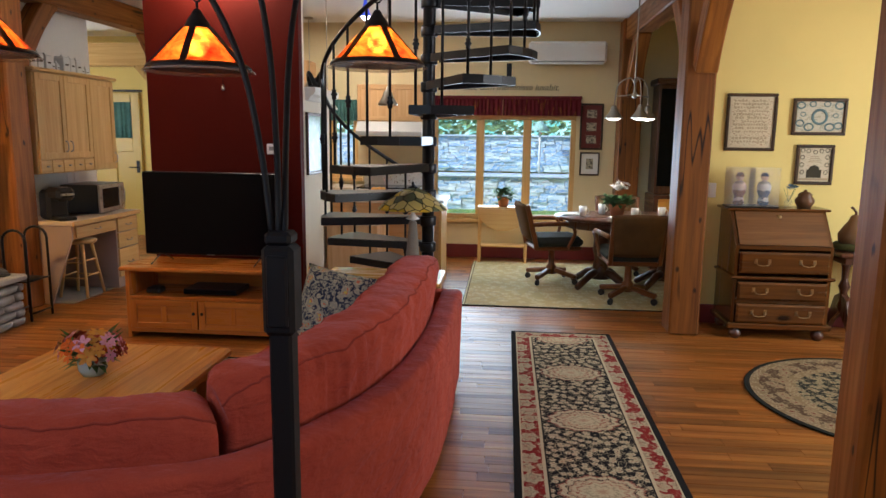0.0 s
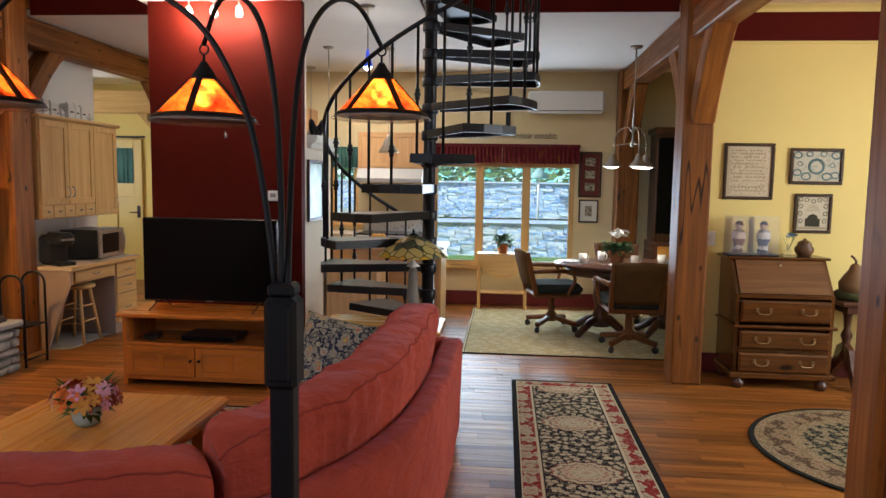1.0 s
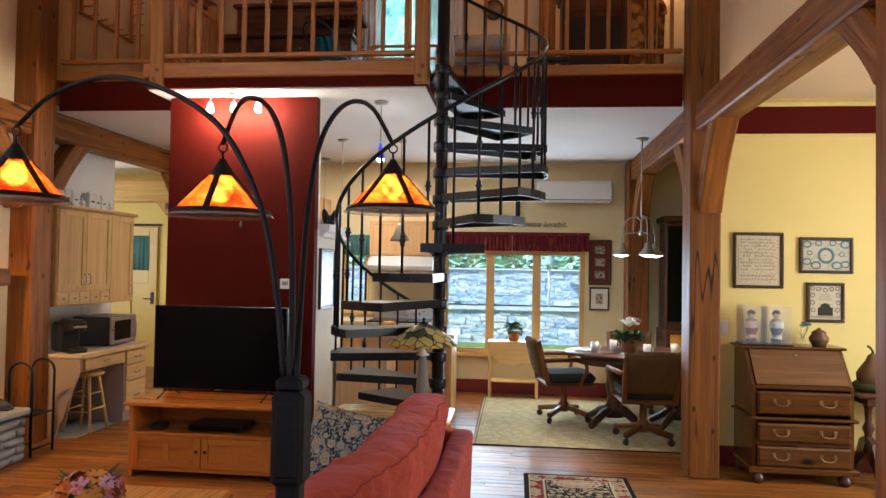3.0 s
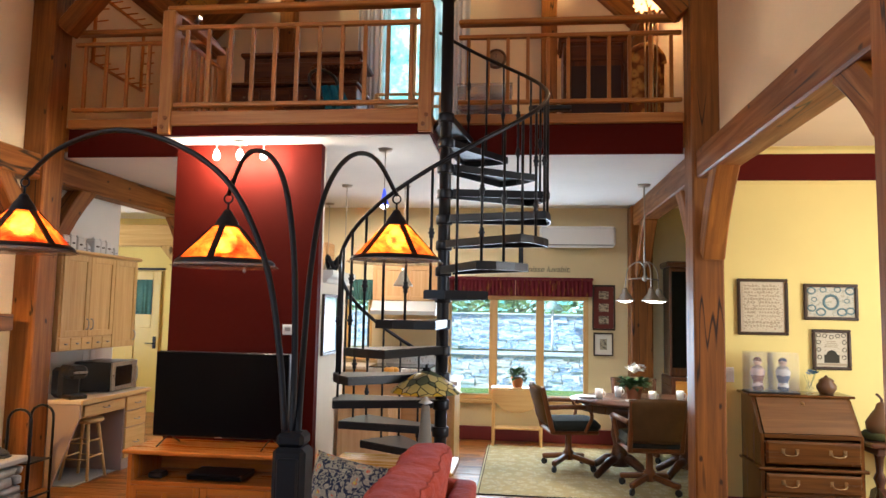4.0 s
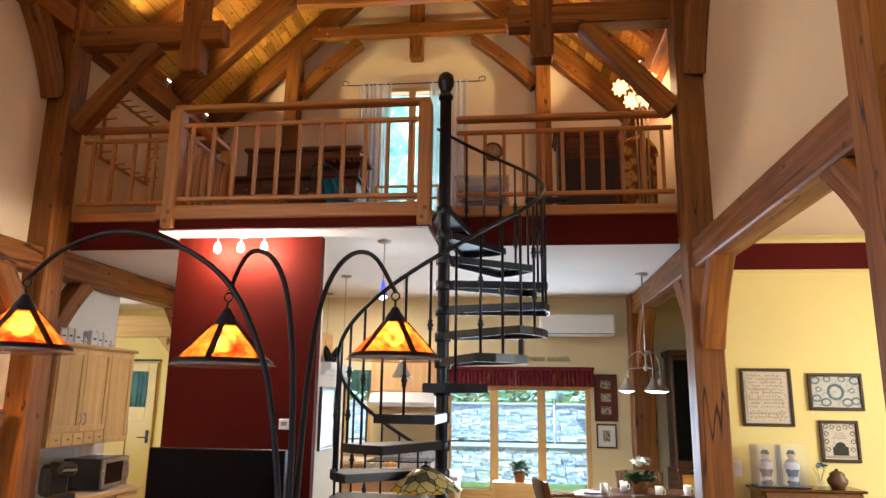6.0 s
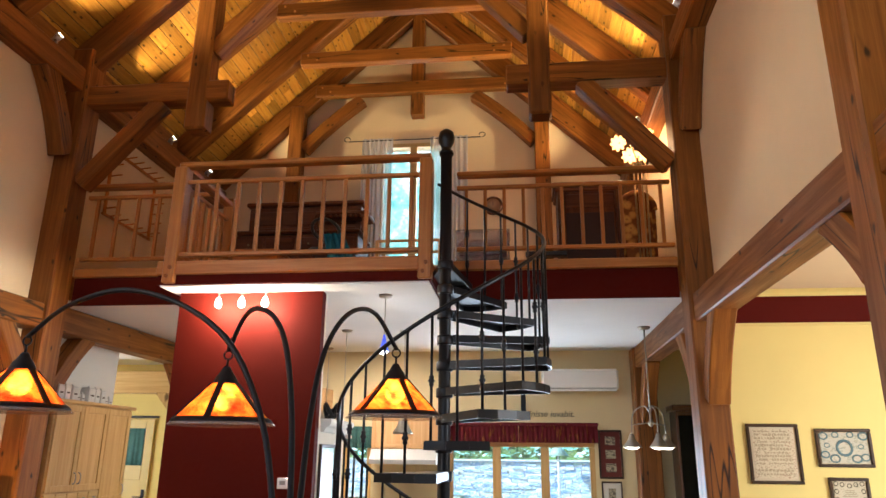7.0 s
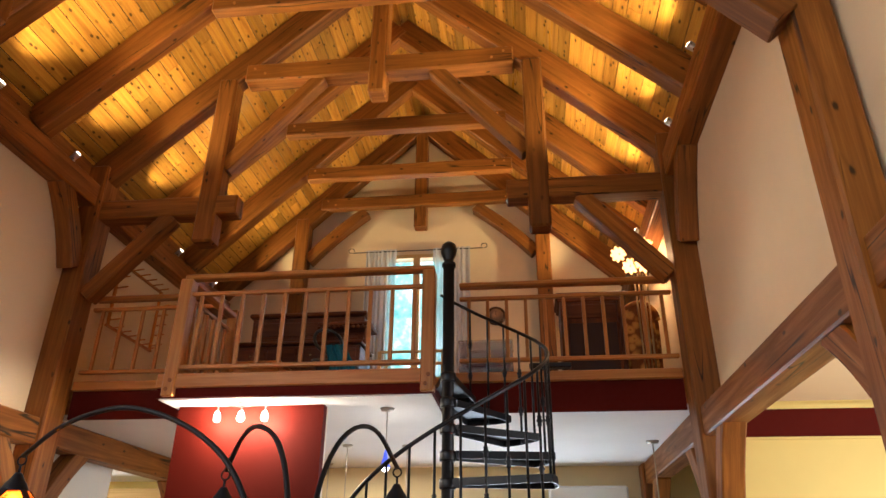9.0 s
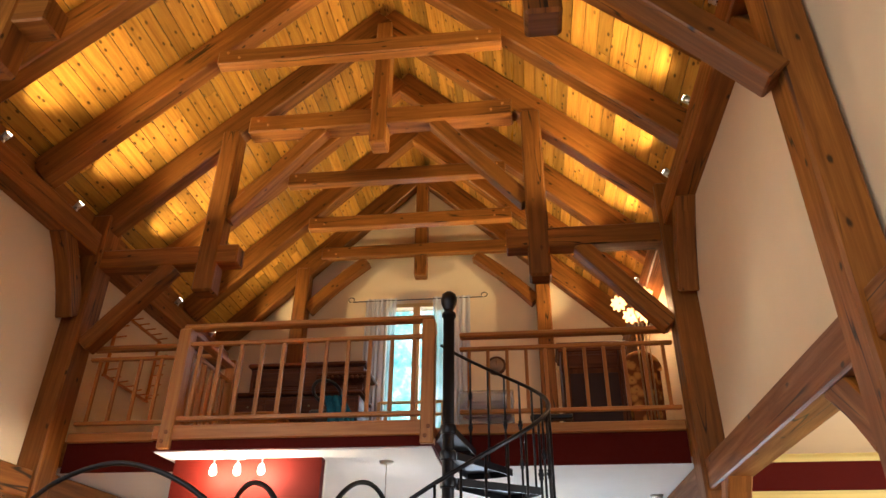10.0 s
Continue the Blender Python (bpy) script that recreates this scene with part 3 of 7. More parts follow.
side = thing("loft_railing", (0, 0, 0), "honey fir return railing from the newel to an end post", "railing", "railings of the loft")
for name_, zr, wr_, hr_ in (("lower_rail", 3.20, 0.04, 0.035), ("upper_rail", 3.80, 0.04, 0.035), ("handrail", 3.955, 0.09, 0.045)):
    bm = bmesh.new()
    beam(bm, (-2.81, 5.19, zr), (-2.81, 6.06, zr), wr_, hr_, 0.006)
    part(name_, bm, RAILWOOD, side)
for i in range(6):
    part("baluster", B((-2.825, 5.29 + i * 0.13, 3.217), (-2.795, 5.32 + i * 0.13, 3.783), 0.003), RAILWOOD, side)
part("end_post", B((-2.86, 6.06, 3.19), (-2.76, 6.16, 4.02), 0.006), RAILWOOD, side)
peg_bm = bmesh.new()
tube(peg_bm, [(0, 0.0, 0), (0, -0.012, 0)], 0.016, 10)
bolt_mesh = mesh_of("wooden_plug", peg_bm, TIMBER)
for post in [o for o in scene.objects if o.name.startswith("newel_post")]:
    nx = sum(v.co.x for v in post.data.vertices) / len(post.data.vertices)
    for dx, z in ((-0.012, 2.985), (0.012, 3.055)):
        o = new("wooden_plug", bolt_mesh)
        o.parent, o.location = post, (nx + dx, 5.062, z)


# ---- spiral stair ----
SX, SY, SR = -0.558, 4.99, 0.76
stair = thing("spiral_stair", (SX, SY, 0), "black iron spiral stair with turned balusters beside the chimney breast", "staircase")
bm = bmesh.new()
lathe(bm, [(0.11, 0), (0.11, 0.012), (0.044, 0.014), (0.044, 3.906), (0.057, 3.906), (0.057, 3.933), (0.037, 3.952), (0.041, 3.97), (0.062, 4.016), (0.067, 4.052), (0.057, 4.098), (0.027, 4.125), (0, 4.13)], n=20)
part("centre_pole", bm, BLACK, stair, "black iron pole with a ball finial")


def tread_at(k):
    return radians(160 + 24.5 * (k - 1)), 0.776 + 0.1885 * (k - 1)


def tread_bm():
    bm = bmesh.new()
    h = radians(15)
    top = [(0.05, -0.05), (SR * math.cos(-h), SR * math.sin(-h)), (SR * 1.0, -0.07), (SR * 1.0, 0.07), (SR * math.cos(h), SR * math.sin(h)), (0.05, 0.05)]
    prism(bm, top, "z", -0.008, 0.0)
    for a, b in zip(top, top[1:]):
        beam(bm, (*a, -0.03), (*b, -0.03), 0.008, 0.05, 0)
    return bm


TREAD = metal("black_tread", (0.008, 0.0085, 0.010), 0.36, 0.0)
TREAD.node_tree.nodes["Principled BSDF"].inputs["Specular IOR Level"].default_value = 0.3
tread_mesh = mesh_of("tread", tread_bm(), TREAD)
sleeve = bmesh.new()
lathe(sleeve, [(0.056, -0.07), (0.06, -0.06), (0.06, -0.01), (0.056, 0)], n=16)
sleeve_mesh = mesh_of("sleeve", sleeve, BLACK)


def baluster_bm(h, fancy):
    bm = bmesh.new()
    tube(bm, [(0, 0, 0), (0, 0, h)], 0.0095, 6)
    for zc in ([0.5] if fancy == 1 else [0.28, 0.62] if fancy == 2 else []):
        z = h * zc
        lathe(bm, [(0.01, z - 0.042), (0.017, z - 0.033), (0.013, z - 0.018), (0.023, z), (0.013, z + 0.018), (0.017, z + 0.033), (0.01, z + 0.042)], n=8)
    return bm


bal_meshes = [mesh_of("baluster", baluster_bm(1.0, k), BLACK) for k in (1, 0, 2)]
for k in range(-1, 14):
    a, z = tread_at(k)
    o = new("tread", tread_mesh)
    o.parent, o.matrix_basis = stair, Matrix.Translation((0, 0, z)) @ Matrix.Rotation(a, 4, "Z")
    o = new("sleeve", sleeve_mesh)
    o.parent, o.location = stair, (0, 0, z)
    for j, off in enumerate((-12.25, 0)):
        b = a + radians(off)
        if (k == 13 and j) or (k == -1 and not j):
            continue
        o = new("baluster", bal_meshes[(2 * k + j) % 3])
        zb = z - 0.05
        top = 0.776 + 0.1885 * ((math.degrees(b) - 160) / 24.5) + 0.85
        o.parent, o.location = stair, (0.741 * math.cos(b), 0.741 * math.sin(b), zb)
        o.scale = (1, 1, top - zb)
bm = bmesh.new()
pts = []
for i in range(90):
    d = 111 + (462 - 111) * i / 89
    pts.append((0.741 * math.cos(radians(d)), 0.741 * math.sin(radians(d)), 0.776 + 0.1885 * (d - 160) / 24.5 + 0.86))
tube(bm, pts, 0.0145, 8)
part("handrail", bm, BLACK, stair, "black iron helical handrail")
# plain black plate in place of an unidentified dark object
tagged(part("plant_tray", B((0.05, 5.66, 3.255), (0.4, 5.74, 3.30), 0.01), BLACK), "shallow black plate on the loft edge", "tray")


# ---- arc lamp ----
def spline(ctrl, n=12):
    c = [Vector(p) for p in ctrl]
    c = [2 * c[0] - c[1]] + c + [2 * c[-1] - c[-2]]
    out = []
    for i in range(1, len(c) - 2):
        for j in range(n):
            t = j / n
            out.append(0.5 * (2 * c[i] + (c[i + 1] - c[i - 1]) * t + (2 * c[i - 1] - 5 * c[i] + 4 * c[i + 1] - c[i + 2]) * t * t + (3 * c[i] - c[i - 1] - 3 * c[i + 1] + c[i + 2]) * t ** 3))
    return out + [c[-2]]


MICA = mat("amber_mica", (0.75, 0.22, 0.03), 0.4)
mn = Nodes(MICA)
spots = mn.ramp(mn.noise(mn.coords(), 15, 6, 0.62, 0.8), [(0.30, (0.30, 0.045, 0.004)), (0.44, (0.62, 0.16, 0.012)), (0.56, (0.90, 0.38, 0.045)), (0.70, (1.0, 0.62, 0.16))])
tr, mx = mn.t.nodes.new("ShaderNodeBsdfTranslucent"), mn.t.nodes.new("ShaderNodeMixShader")
mn.colour(spots)
mn.link(spots, tr.inputs[0])
mx.inputs[0].default_value = 0.75
mn.link(mn.b.outputs[0], mx.inputs[1])
mn.link(tr.outputs[0], mx.inputs[2])
rf, m2 = mn.t.nodes.new("ShaderNodeBsdfRefraction"), mn.t.nodes.new("ShaderNodeMixShader")
rf.inputs["Roughness"].default_value, rf.inputs["IOR"].default_value = 0.26, 1.04
mn.link(spots, rf.inputs[0])
m2.inputs[0].default_value = 0.6
mn.link(mx.outputs[0], m2.inputs[1])
mn.link(rf.outputs[0], m2.inputs[2])
mn.link(m2.outputs[0], mn.t.nodes["Material Output"].inputs[0])
RIMGLASS = mat("smoky_rim", (0.5, 0.42, 0.36), 0.15)
RIMGLASS.node_tree.nodes["Principled BSDF"].inputs["Alpha"].default_value = 0.3
BULB = glow("lit_bulb", (1.0, 0.82, 0.52), 55)

LAMP = (-0.487, 1.5)
lamp = thing("arc_floor_lamp", (*LAMP, 0), "black arc floor lamp with three amber mica shades behind the sofa", "lamp")
bm = bmesh.new()
lathe(bm, [(0.17, 0), (0.17, 0.02), (0.15, 0.035), (0.03, 0.045), (0, 0.045)], n=32)
part("base", bm, BRONZE, lamp)
part("pole", B((-0.026, -0.026, 0.04), (0.026, 0.026, 1.12), 0.006), BRONZE, lamp)
bm = B((-0.036, -0.036, 1.10), (0.036, 0.036, 1.30), 0.01)
box(bm, (-0.024, -0.042, 1.12), (0.024, -0.03, 1.28), 0.008)
part("switch_box", bm, BRONZE, lamp, "dark bronze switch box with a raised panel")
part("collar", boxes(((-0.03, -0.03, 1.30), (0.03, 0.03, 1.33)), bev=0.008), BRONZE, lamp)
ARMS = [[(-0.019, 0.0, 1.317), (-0.061, 0.06, 1.502), (-0.124, 0.12, 1.70), (-0.231, 0.18, 1.878), (-0.364, 0.24, 1.987), (-0.537, 0.30, 2.063), (-0.705, 0.36, 2.091), (-0.891, 0.42, 2.056), (-1.041, 0.48, 1.979)],
        [(-0.004, 0.0, 1.318), (-0.032, 0.083, 1.502), (-0.07, 0.166, 1.717), (-0.125, 0.249, 1.898), (-0.195, 0.331, 2.0), (-0.281, 0.414, 2.044), (-0.355, 0.497, 2.029), (-0.428, 0.58, 1.945)],
        [(0.009, 0.0, 1.318), (-0.021, 0.114, 1.501), (-0.045, 0.229, 1.709), (-0.055, 0.343, 1.886), (-0.043, 0.457, 2.005), (-0.014, 0.571, 2.07), (0.022, 0.686, 2.07), (0.066, 0.8, 1.979)]]
for turn, arm in zip((270, 276, 306), ARMS):
    hook = arm[-1]
    bm = bmesh.new()
    tube(bm, spline(arm, 6), 0.0075, 8)
    part("arm", bm, BRONZE, lamp)
    hx, hy, hz = hook
    bm = bmesh.new()
    ring = [(hx + 0.014 * math.cos(t * math.pi / 6), hy, hz - 0.014 + 0.014 * math.sin(t * math.pi / 6)) for t in range(12)]
    tube(bm, ring, 0.0028, 6, closed=True)
    tube(bm, [(hx, hy, hz - 0.028), (hx, hy, hz - 0.05)], 0.004, 6)
    part("hook", bm, BRONZE, lamp)
    zt = hz - 0.05
    bm = bmesh.new()
    lathe(bm, [(0.009, zt), (0.014, zt - 0.008), (0.018, zt - 0.016), (0.030, zt - 0.032), (0.038, zt - 0.048), (0.042, zt - 0.056), (0.038, zt - 0.060), (0.01, zt - 0.05)], (hx, hy, 0), 20)
    part("cap", bm, BRONZE, lamp)
    bm = bmesh.new()
    z0, z1, r0, r1 = zt - 0.052, zt - 0.165, 0.04, 0.145
    lathe(bm, [(r0, z0), (r1, z1), (r1 - 0.003, z1), (r0 - 0.003, z0)], (hx, hy, 0), 32)
    shade = part("shade", bm, MICA, lamp, "mottled amber mica shade glowing from its bulb")
    for j in range(5):
        t = radians(72 * j + turn)
        c, s_ = math.cos(t), math.sin(t)
        bm = bmesh.new()
        beam(bm, (hx + (r0 + 0.002) * c, hy + (r0 + 0.002) * s_, z0), (hx + (r1 + 0.003) * c, hy + (r1 + 0.003) * s_, z1), 0.018, 0.005, 0, up=(c, s_, 0.8))
        part("strap", bm, BRONZE, shade)
    bm = bmesh.new()
    lathe(bm, [(r1 - 0.006, z1 + 0.009), (r1 + 0.002, z1 + 0.004), (0.151, z1 - 0.002), (0.152, z1 - 0.005), (r1 - 0.004, z1 - 0.002)], (hx, hy, 0), 32)
    part("rim", bm, BRONZE, shade)
    bm = bmesh.new()
    lathe(bm, [(0.152, z1 - 0.006), (0.162, z1 - 0.013), (0.160, z1 - 0.015), (0.149, z1 - 0.008)], (hx, hy, 0), 32)
    part("rim_lip", bm, RIMGLASS, shade)
    bm = bmesh.new()
    lathe(bm, [(0.008, zt - 0.06), (0.016, zt - 0.07), (0.031, zt - 0.095), (0.032, zt - 0.115), (0.02, zt - 0.135), (0, zt - 0.14)], (hx, hy, 0), 12)
    b = part("bulb", bm, BULB, lamp)
    b.visible_shadow = False


# ---- sofa ----
def sweep(bm, path, section, scale=None, jitter=0.0, lift=(0, 0)):
    """section: (inward offset, height) pairs, closed; path in plan, inward to the left of its way."""
    rings, k = [], len(path)
    for i, p in enumerate(path):
        p = Vector((*p, 0)) if len(p) == 2 else Vector(p)
        d = Vector((*path[min(i + 1, k - 1)], 0)) - Vector((*path[max(i - 1, 0)], 0))
        d.normalize()
        nrm = Vector((-d.y, d.x, 0))
        f = scale(i / (k - 1)) if scale else 1.0
        co = sum(o for o, _ in section) / len(section)
        cz = sum(z for _, z in section) / len(section)
        ring = []
        for o, z in section:
            q = p + nrm * (co + (o - co) * f) + Vector((0, 0, cz + (z - cz) * f + lift[0] + (lift[1] - lift[0]) * i / (k - 1)))
            if jitter:
                q += Vector(noise.noise_vector(q * 5.0)) * jitter + Vector(noise.noise_vector(q * 14.0)) * jitter * 0.45 + nrm * (noise.noise(Vector((i * 0.55, z * 3, 0))) * jitter * 0.9)
            ring.append(bm.verts.new(q))
        rings.append(ring)
    m = len(section)
    for u, v in zip(rings, rings[1:]):
        for j in range(m):
            f = bm.faces.new((u[j], v[j], v[(j + 1) % m], u[(j + 1) % m]))
            f.smooth = True
    bm.faces.new(rings[0])
    bm.faces.new(rings[-1][::-1])
    bmesh.ops.recalc_face_normals(bm, faces=bm.faces[:])
    return rings


def rounded(o0, o1, z0, z1, r=0.06, n=4, lean=0.0):
    out = []
    for cx, cz, a0 in ((o1 - r, z1 - r, 0), (o0 + r, z1 - r, 90), (o0 + r, z0 + r, 180), (o1 - r, z0 + r, 270)):
        for i in range(n + 1):
            a = radians(a0 + 90 * i / n)
            out.append((cx + r * math.cos(a) - lean * (cz + r * math.sin(a) - z0), cz + r * math.sin(a)))
    return out


def plan(ctrl, n=10):
    return [(p.x, p.y) for p in spline([(*c, 0) for c in ctrl], n)]


OUTER = [(-3.2, 1.5), (-2.2, 1.52), (-1.6, 1.56), (-1.25, 1.61), (-0.95, 1.69), (-0.70, 1.83), (-0.52, 2.10), (-0.40, 2.38), (-0.30, 2.80), (-0.265, 3.3), (-0.26, 4.15)]
path = plan(OUTER)
sofa = thing("sectional_sofa", (0, 0, 0), "curved sectional sofa in worn brick-red chenille with loose cushions", "sofa")
bm = bmesh.new()
sweep(bm, path, rounded(0.0, 0.13, 0.04, 0.615, 0.035, 4, 0.02), jitter=0.004)
back = part("back_shell", bm, SOFA, sofa)
bm = bmesh.new()
sweep(bm, path, rounded(0.15, 0.78, 0.04, 0.30, 0.03, 3))
part("seat_base", bm, SOFA, sofa)


def cushion(name, pts, o0, o1, z0, z1, lean, label, jit=0.012, lift=(0, 0)):
    bm = bmesh.new()
    sec = rounded(o0, o1, z0, z1, (o1 - o0) * 0.30, 6, lean)
    def puff(t):
        e = min(t, 1 - t)
        return 0.80 + 0.2 * min(1, e / 0.10) ** 0.5
    rings = sweep(bm, pts, sec, puff, jit, lift)
    idx = (3, 10)
    seams = [[r[i].co.copy() for r in rings] for i in idx]
    c = part(name, bm, SOFA, sofa, label)
    for s_ in seams:
        bm = bmesh.new()
        tube(bm, [p + Vector((0, 0, 0.004 * noise.noise(p * 22))) for p in s_], 0.0042, 6)
        part("piping", bm, PIPE, c)
    return c


fine = plan(OUTER, 16)
first = [i for i, p in enumerate(fine) if p[0] > -0.74][0]
cushion("back_cushion", fine[first + 1:-2], 0.13, 0.40, 0.36, 0.81, 0.06, "long curved back cushion with piped seams", 0.020, (0, 0.06))
cushion("back_cushion", fine[24:first - 1], 0.09, 0.34, 0.36, 0.758, 0.0, "plump back cushion with piped seams")
cushion("back_cushion", fine[2:23], 0.09, 0.34, 0.36, 0.758, 0.0, "plump back cushion with piped seams")
cushion("seat_cushion", fine[first + 40:-2], 0.36, 0.90, 0.25, 0.42, 0.0, "deep seat cushion", 0.006)
cushion("seat_cushion", fine[4:first - 30], 0.36, 0.90, 0.25, 0.42, 0.0, "deep seat cushion", 0.006)
bm = bmesh.new()
sweep(bm, [(-0.36, 4.2), (-0.6, 4.2), (-0.9, 4.2), (-1.18, 4.2)], [(-o, z) for o, z in rounded(-0.09, 0.09, 0.04, 0.60, 0.07, 4)], jitter=0.004)
part("arm", bm, SOFA, sofa)
PILLOW = mat("flowered_pillow", (0.1, 0.12, 0.18), 0.9)
pn = Nodes(PILLOW)
pv = pn.coords("Object", (1, 1, 1))
vor = pn.voronoi(pv, 17)
base = pn.ramp(vor.outputs["Distance"], [(0.0, (0.55, 0.42, 0.08)), (0.16, (0.50, 0.12, 0.06)), (0.26, (0.42, 0.38, 0.27)), (0.44, (0.025, 0.035, 0.065))], True)
vines = pn.ramp(pn.noise(pv, 34, 3, 0.5, 2.0), [(0.48, (0, 0, 0)), (0.52, (1, 1, 1))])
pn.colour(pn.mix(vines, base, (0.30, 0.29, 0.22)))
pn.bump(pn.noise(pv, 300, 2), 0.3, 0.001)
bm = bmesh.new()
g = 14
grid = {}
for sgn in (1, -1):
    for i in range(g + 1):
        for j in range(g + 1):
            u, v = i / g * 2 - 1, j / g * 2 - 1
            if sgn == -1 and (abs(u) == 1 or abs(v) == 1):
                grid[sgn, i, j] = grid[1, i, j]
                continue
            t = 0.075 * ((1 - u ** 4) * (1 - v ** 4)) ** 0.6
            pin = 1 - 0.06 * (1 - (u * v) ** 2)
            grid[sgn, i, j] = bm.verts.new((0.23 * u * pin, sgn * t, 0.23 * v * pin))
    for i in range(g):
        for j in range(g):
            q = [grid[sgn, i, j], grid[sgn, i + 1, j], grid[sgn, i + 1, j + 1], grid[sgn, i, j + 1]]
            bm.faces.new(q if sgn == -1 else q[::-1]).smooth = True
pil = tagged(part("throw_pillow", bm, PILLOW), "dark blue throw pillow with yellow and red flowers", "pillow")
pil.matrix_world = pose(-0.93, 3.70, 0.575, -24, 8, -12)


# ---- windows ----
FRAMEWOOD = MAPLE


def window(name, x0, x1, z0, z1, y, mullions, label, sill=True):
    w = tagged(thing(name, (0, 0, 0), label, "window"), kind="structure")
    t = 0.06
    for lo, hi in (((x0, y - 0.02, z0), (x1, y + 0.06, z0 + t)), ((x0, y - 0.02, z1 - t), (x1, y + 0.06, z1)),
                   ((x0, y - 0.02, z0 + t), (x0 + t, y + 0.06, z1 - t)), ((x1 - t, y - 0.02, z0 + t), (x1, y + 0.06, z1 - t))):
        part("window_frame", B(lo, hi, 0.006), FRAMEWOOD, w)
    edges = [x0 + t, *mullions, x1 - t]
    for m in mullions:
        part("mullion", B((m - 0.05, y - 0.025, z0 + t), (m + 0.05, y + 0.06, z1 - t), 0.006), FRAMEWOOD, w)
    for a, b in zip(edges, edges[1:]):
        p = part("pane", B((a, y + 0.02, z0 + t), (b, y + 0.028, z1 - t)), WINGLASS, w)
        p.visible_shadow = False
    if sill:
        part("window_sill", B((x0 - 0.06, y - 0.07, z0 - 0.05), (x1 + 0.06, y, z0), 0.008), FRAMEWOOD, w)
    return w


window("window_1", WX0, WX1, WZ0, WZ1, 8.84, (-0.337, 0.245), "three-light window in golden oak frames")
window("window_2", KX0, KX1, KZ0, KZ1, 8.84, (), "small kitchen window in an oak frame")
window("window_3", GX0, GX1, GZ0, GZ1, 8.84, (-1.45,), "tall loft window in oak frames")


# out-of-view window added for the west lamp; its opaque panel stops sun
wb = tagged(thing("window_4", (0, 0, 0), "assumed high window out of view, closed by a white panel", "window"), kind="structure")
for lo, hi in (((-4.46, -1.85, 3.15), (-4.34, 1.25, 3.21)), ((-4.46, -1.85, 4.59), (-4.34, 1.25, 4.65)), ((-4.46, -1.85, 3.21), (-4.34, -1.79, 4.59)), ((-4.46, 1.19, 3.21), (-4.34, 1.25, 4.59))):
    part("window_frame", B(lo, hi, 0.006), FRAMEWOOD, wb)
part("blind", B((-4.44, -1.79, 3.21), (-4.43, 1.19, 4.59)), PAPER, wb, "white opaque panel that keeps the sun out")


def drape(bm, x0, x1, y, z0, z1, waves, deep, flare=0.0, n=90):
    rows = 10
    v = {}
    for i in range(n + 1):
        u = i / n
        for j in range(rows + 1):
            t = j / rows
            w = math.sin(u * waves * math.tau + 0.9 * math.sin(u * 17)) * deep * (0.5 + 0.6 * t)
            v[i, j] = bm.verts.new((x0 + (x1 - x0) * u + flare * t * (u - 0.5), y + w, z1 + (z0 - z1) * t))
    faces = [bm.faces.new((v[i, j], v[i + 1, j], v[i + 1, j + 1], v[i, j + 1])) for i in range(n) for j in range(rows)]
    for f in faces:
        f.smooth = True


BURG = cloth("burgundy_plaid", (0.13, 0.018, 0.022), (0.07, 0.010, 0.014), 90)
bn = Nodes(BURG)
gold = bn.ramp(bn.noise(bn.coords("Object", (6, 6, 1.2)), 5, 3, 0.5), [(0.56, (0, 0, 0)), (0.66, (1, 1, 1))])
bn.colour(bn.mix(gold, (0.11, 0.014, 0.02), (0.20, 0.075, 0.02)))
val = thing("valance", (0, 0, 0), "gathered burgundy plaid valance over the window", "curtain")
for j, (x0, x1) in enumerate(((-0.94, -0.07), (-0.06, 0.88))):
    bm = bmesh.new()
    drape(bm, x0, x1, 8.73, 1.79, 2.02, 17, 0.012, 0.0)
    part("panel", bm, BURG, val)
part("rod", B((-0.95, 8.70, 1.985), (0.89, 8.78, 2.025), 0.01), BURG, val)
TEAL = cloth("teal_check", (0.10, 0.22, 0.20), (0.04, 0.09, 0.08), 60)
bm = bmesh.new()
drape(bm, KX0 + 0.01, KX1 + 0.03, 8.76, 1.71, 1.97, 7, 0.012)
tagged(part("valance", bm, TEAL), "teal checked valance over the kitchen window", "curtain")

# wall lettering
font = bpy.data.curves.new("lettering", "FONT")
font.body, font.size, font.shear, font.extrude = "forsan et haec olim meminisse iuvabit.", 0.105, 0.25, 0.0015
font.align_x = "RIGHT"
INK = mat("black_lettering", (0.015, 0.013, 0.012), 0.6)
font.materials.append(INK)
txt = new("wall_lettering", font)
txt.matrix_world = pose(0.62, 8.815, 2.10, 90, 0, 0)
tagged(txt, "black italic lettering painted on the wall", "lettering")

# outside: lawn and two tiers of dry stone wall
GRASS = cloth("lawn", (0.15, 0.30, 0.07), (0.08, 0.17, 0.04), 30, 0.9, 0.0)
bm = bmesh.new()
prism(bm, [(9.4, -0.4), (80, -0.4), (80, 1.9), (14.6, 1.48), (14.5, 0.82), (13.2, 0.78), (13.1, 0.2), (12.7, 0.2), (11.0, 0.05), (9.4, -0.3)], "x", -60, 60)
structure("ground", bm, GRASS, "mown lawn rising to the stone wall", "ground")
BLUE_LIT_STONE = plaster("stone_with_painted_light", (0.42, 0.44, 0.47), (0.22, 0.24, 0.28), 0.85)
sn = Nodes(BLUE_LIT_STONE)
sr = sn.t.nodes.new("ShaderNodeObjectInfo").outputs["Random"]
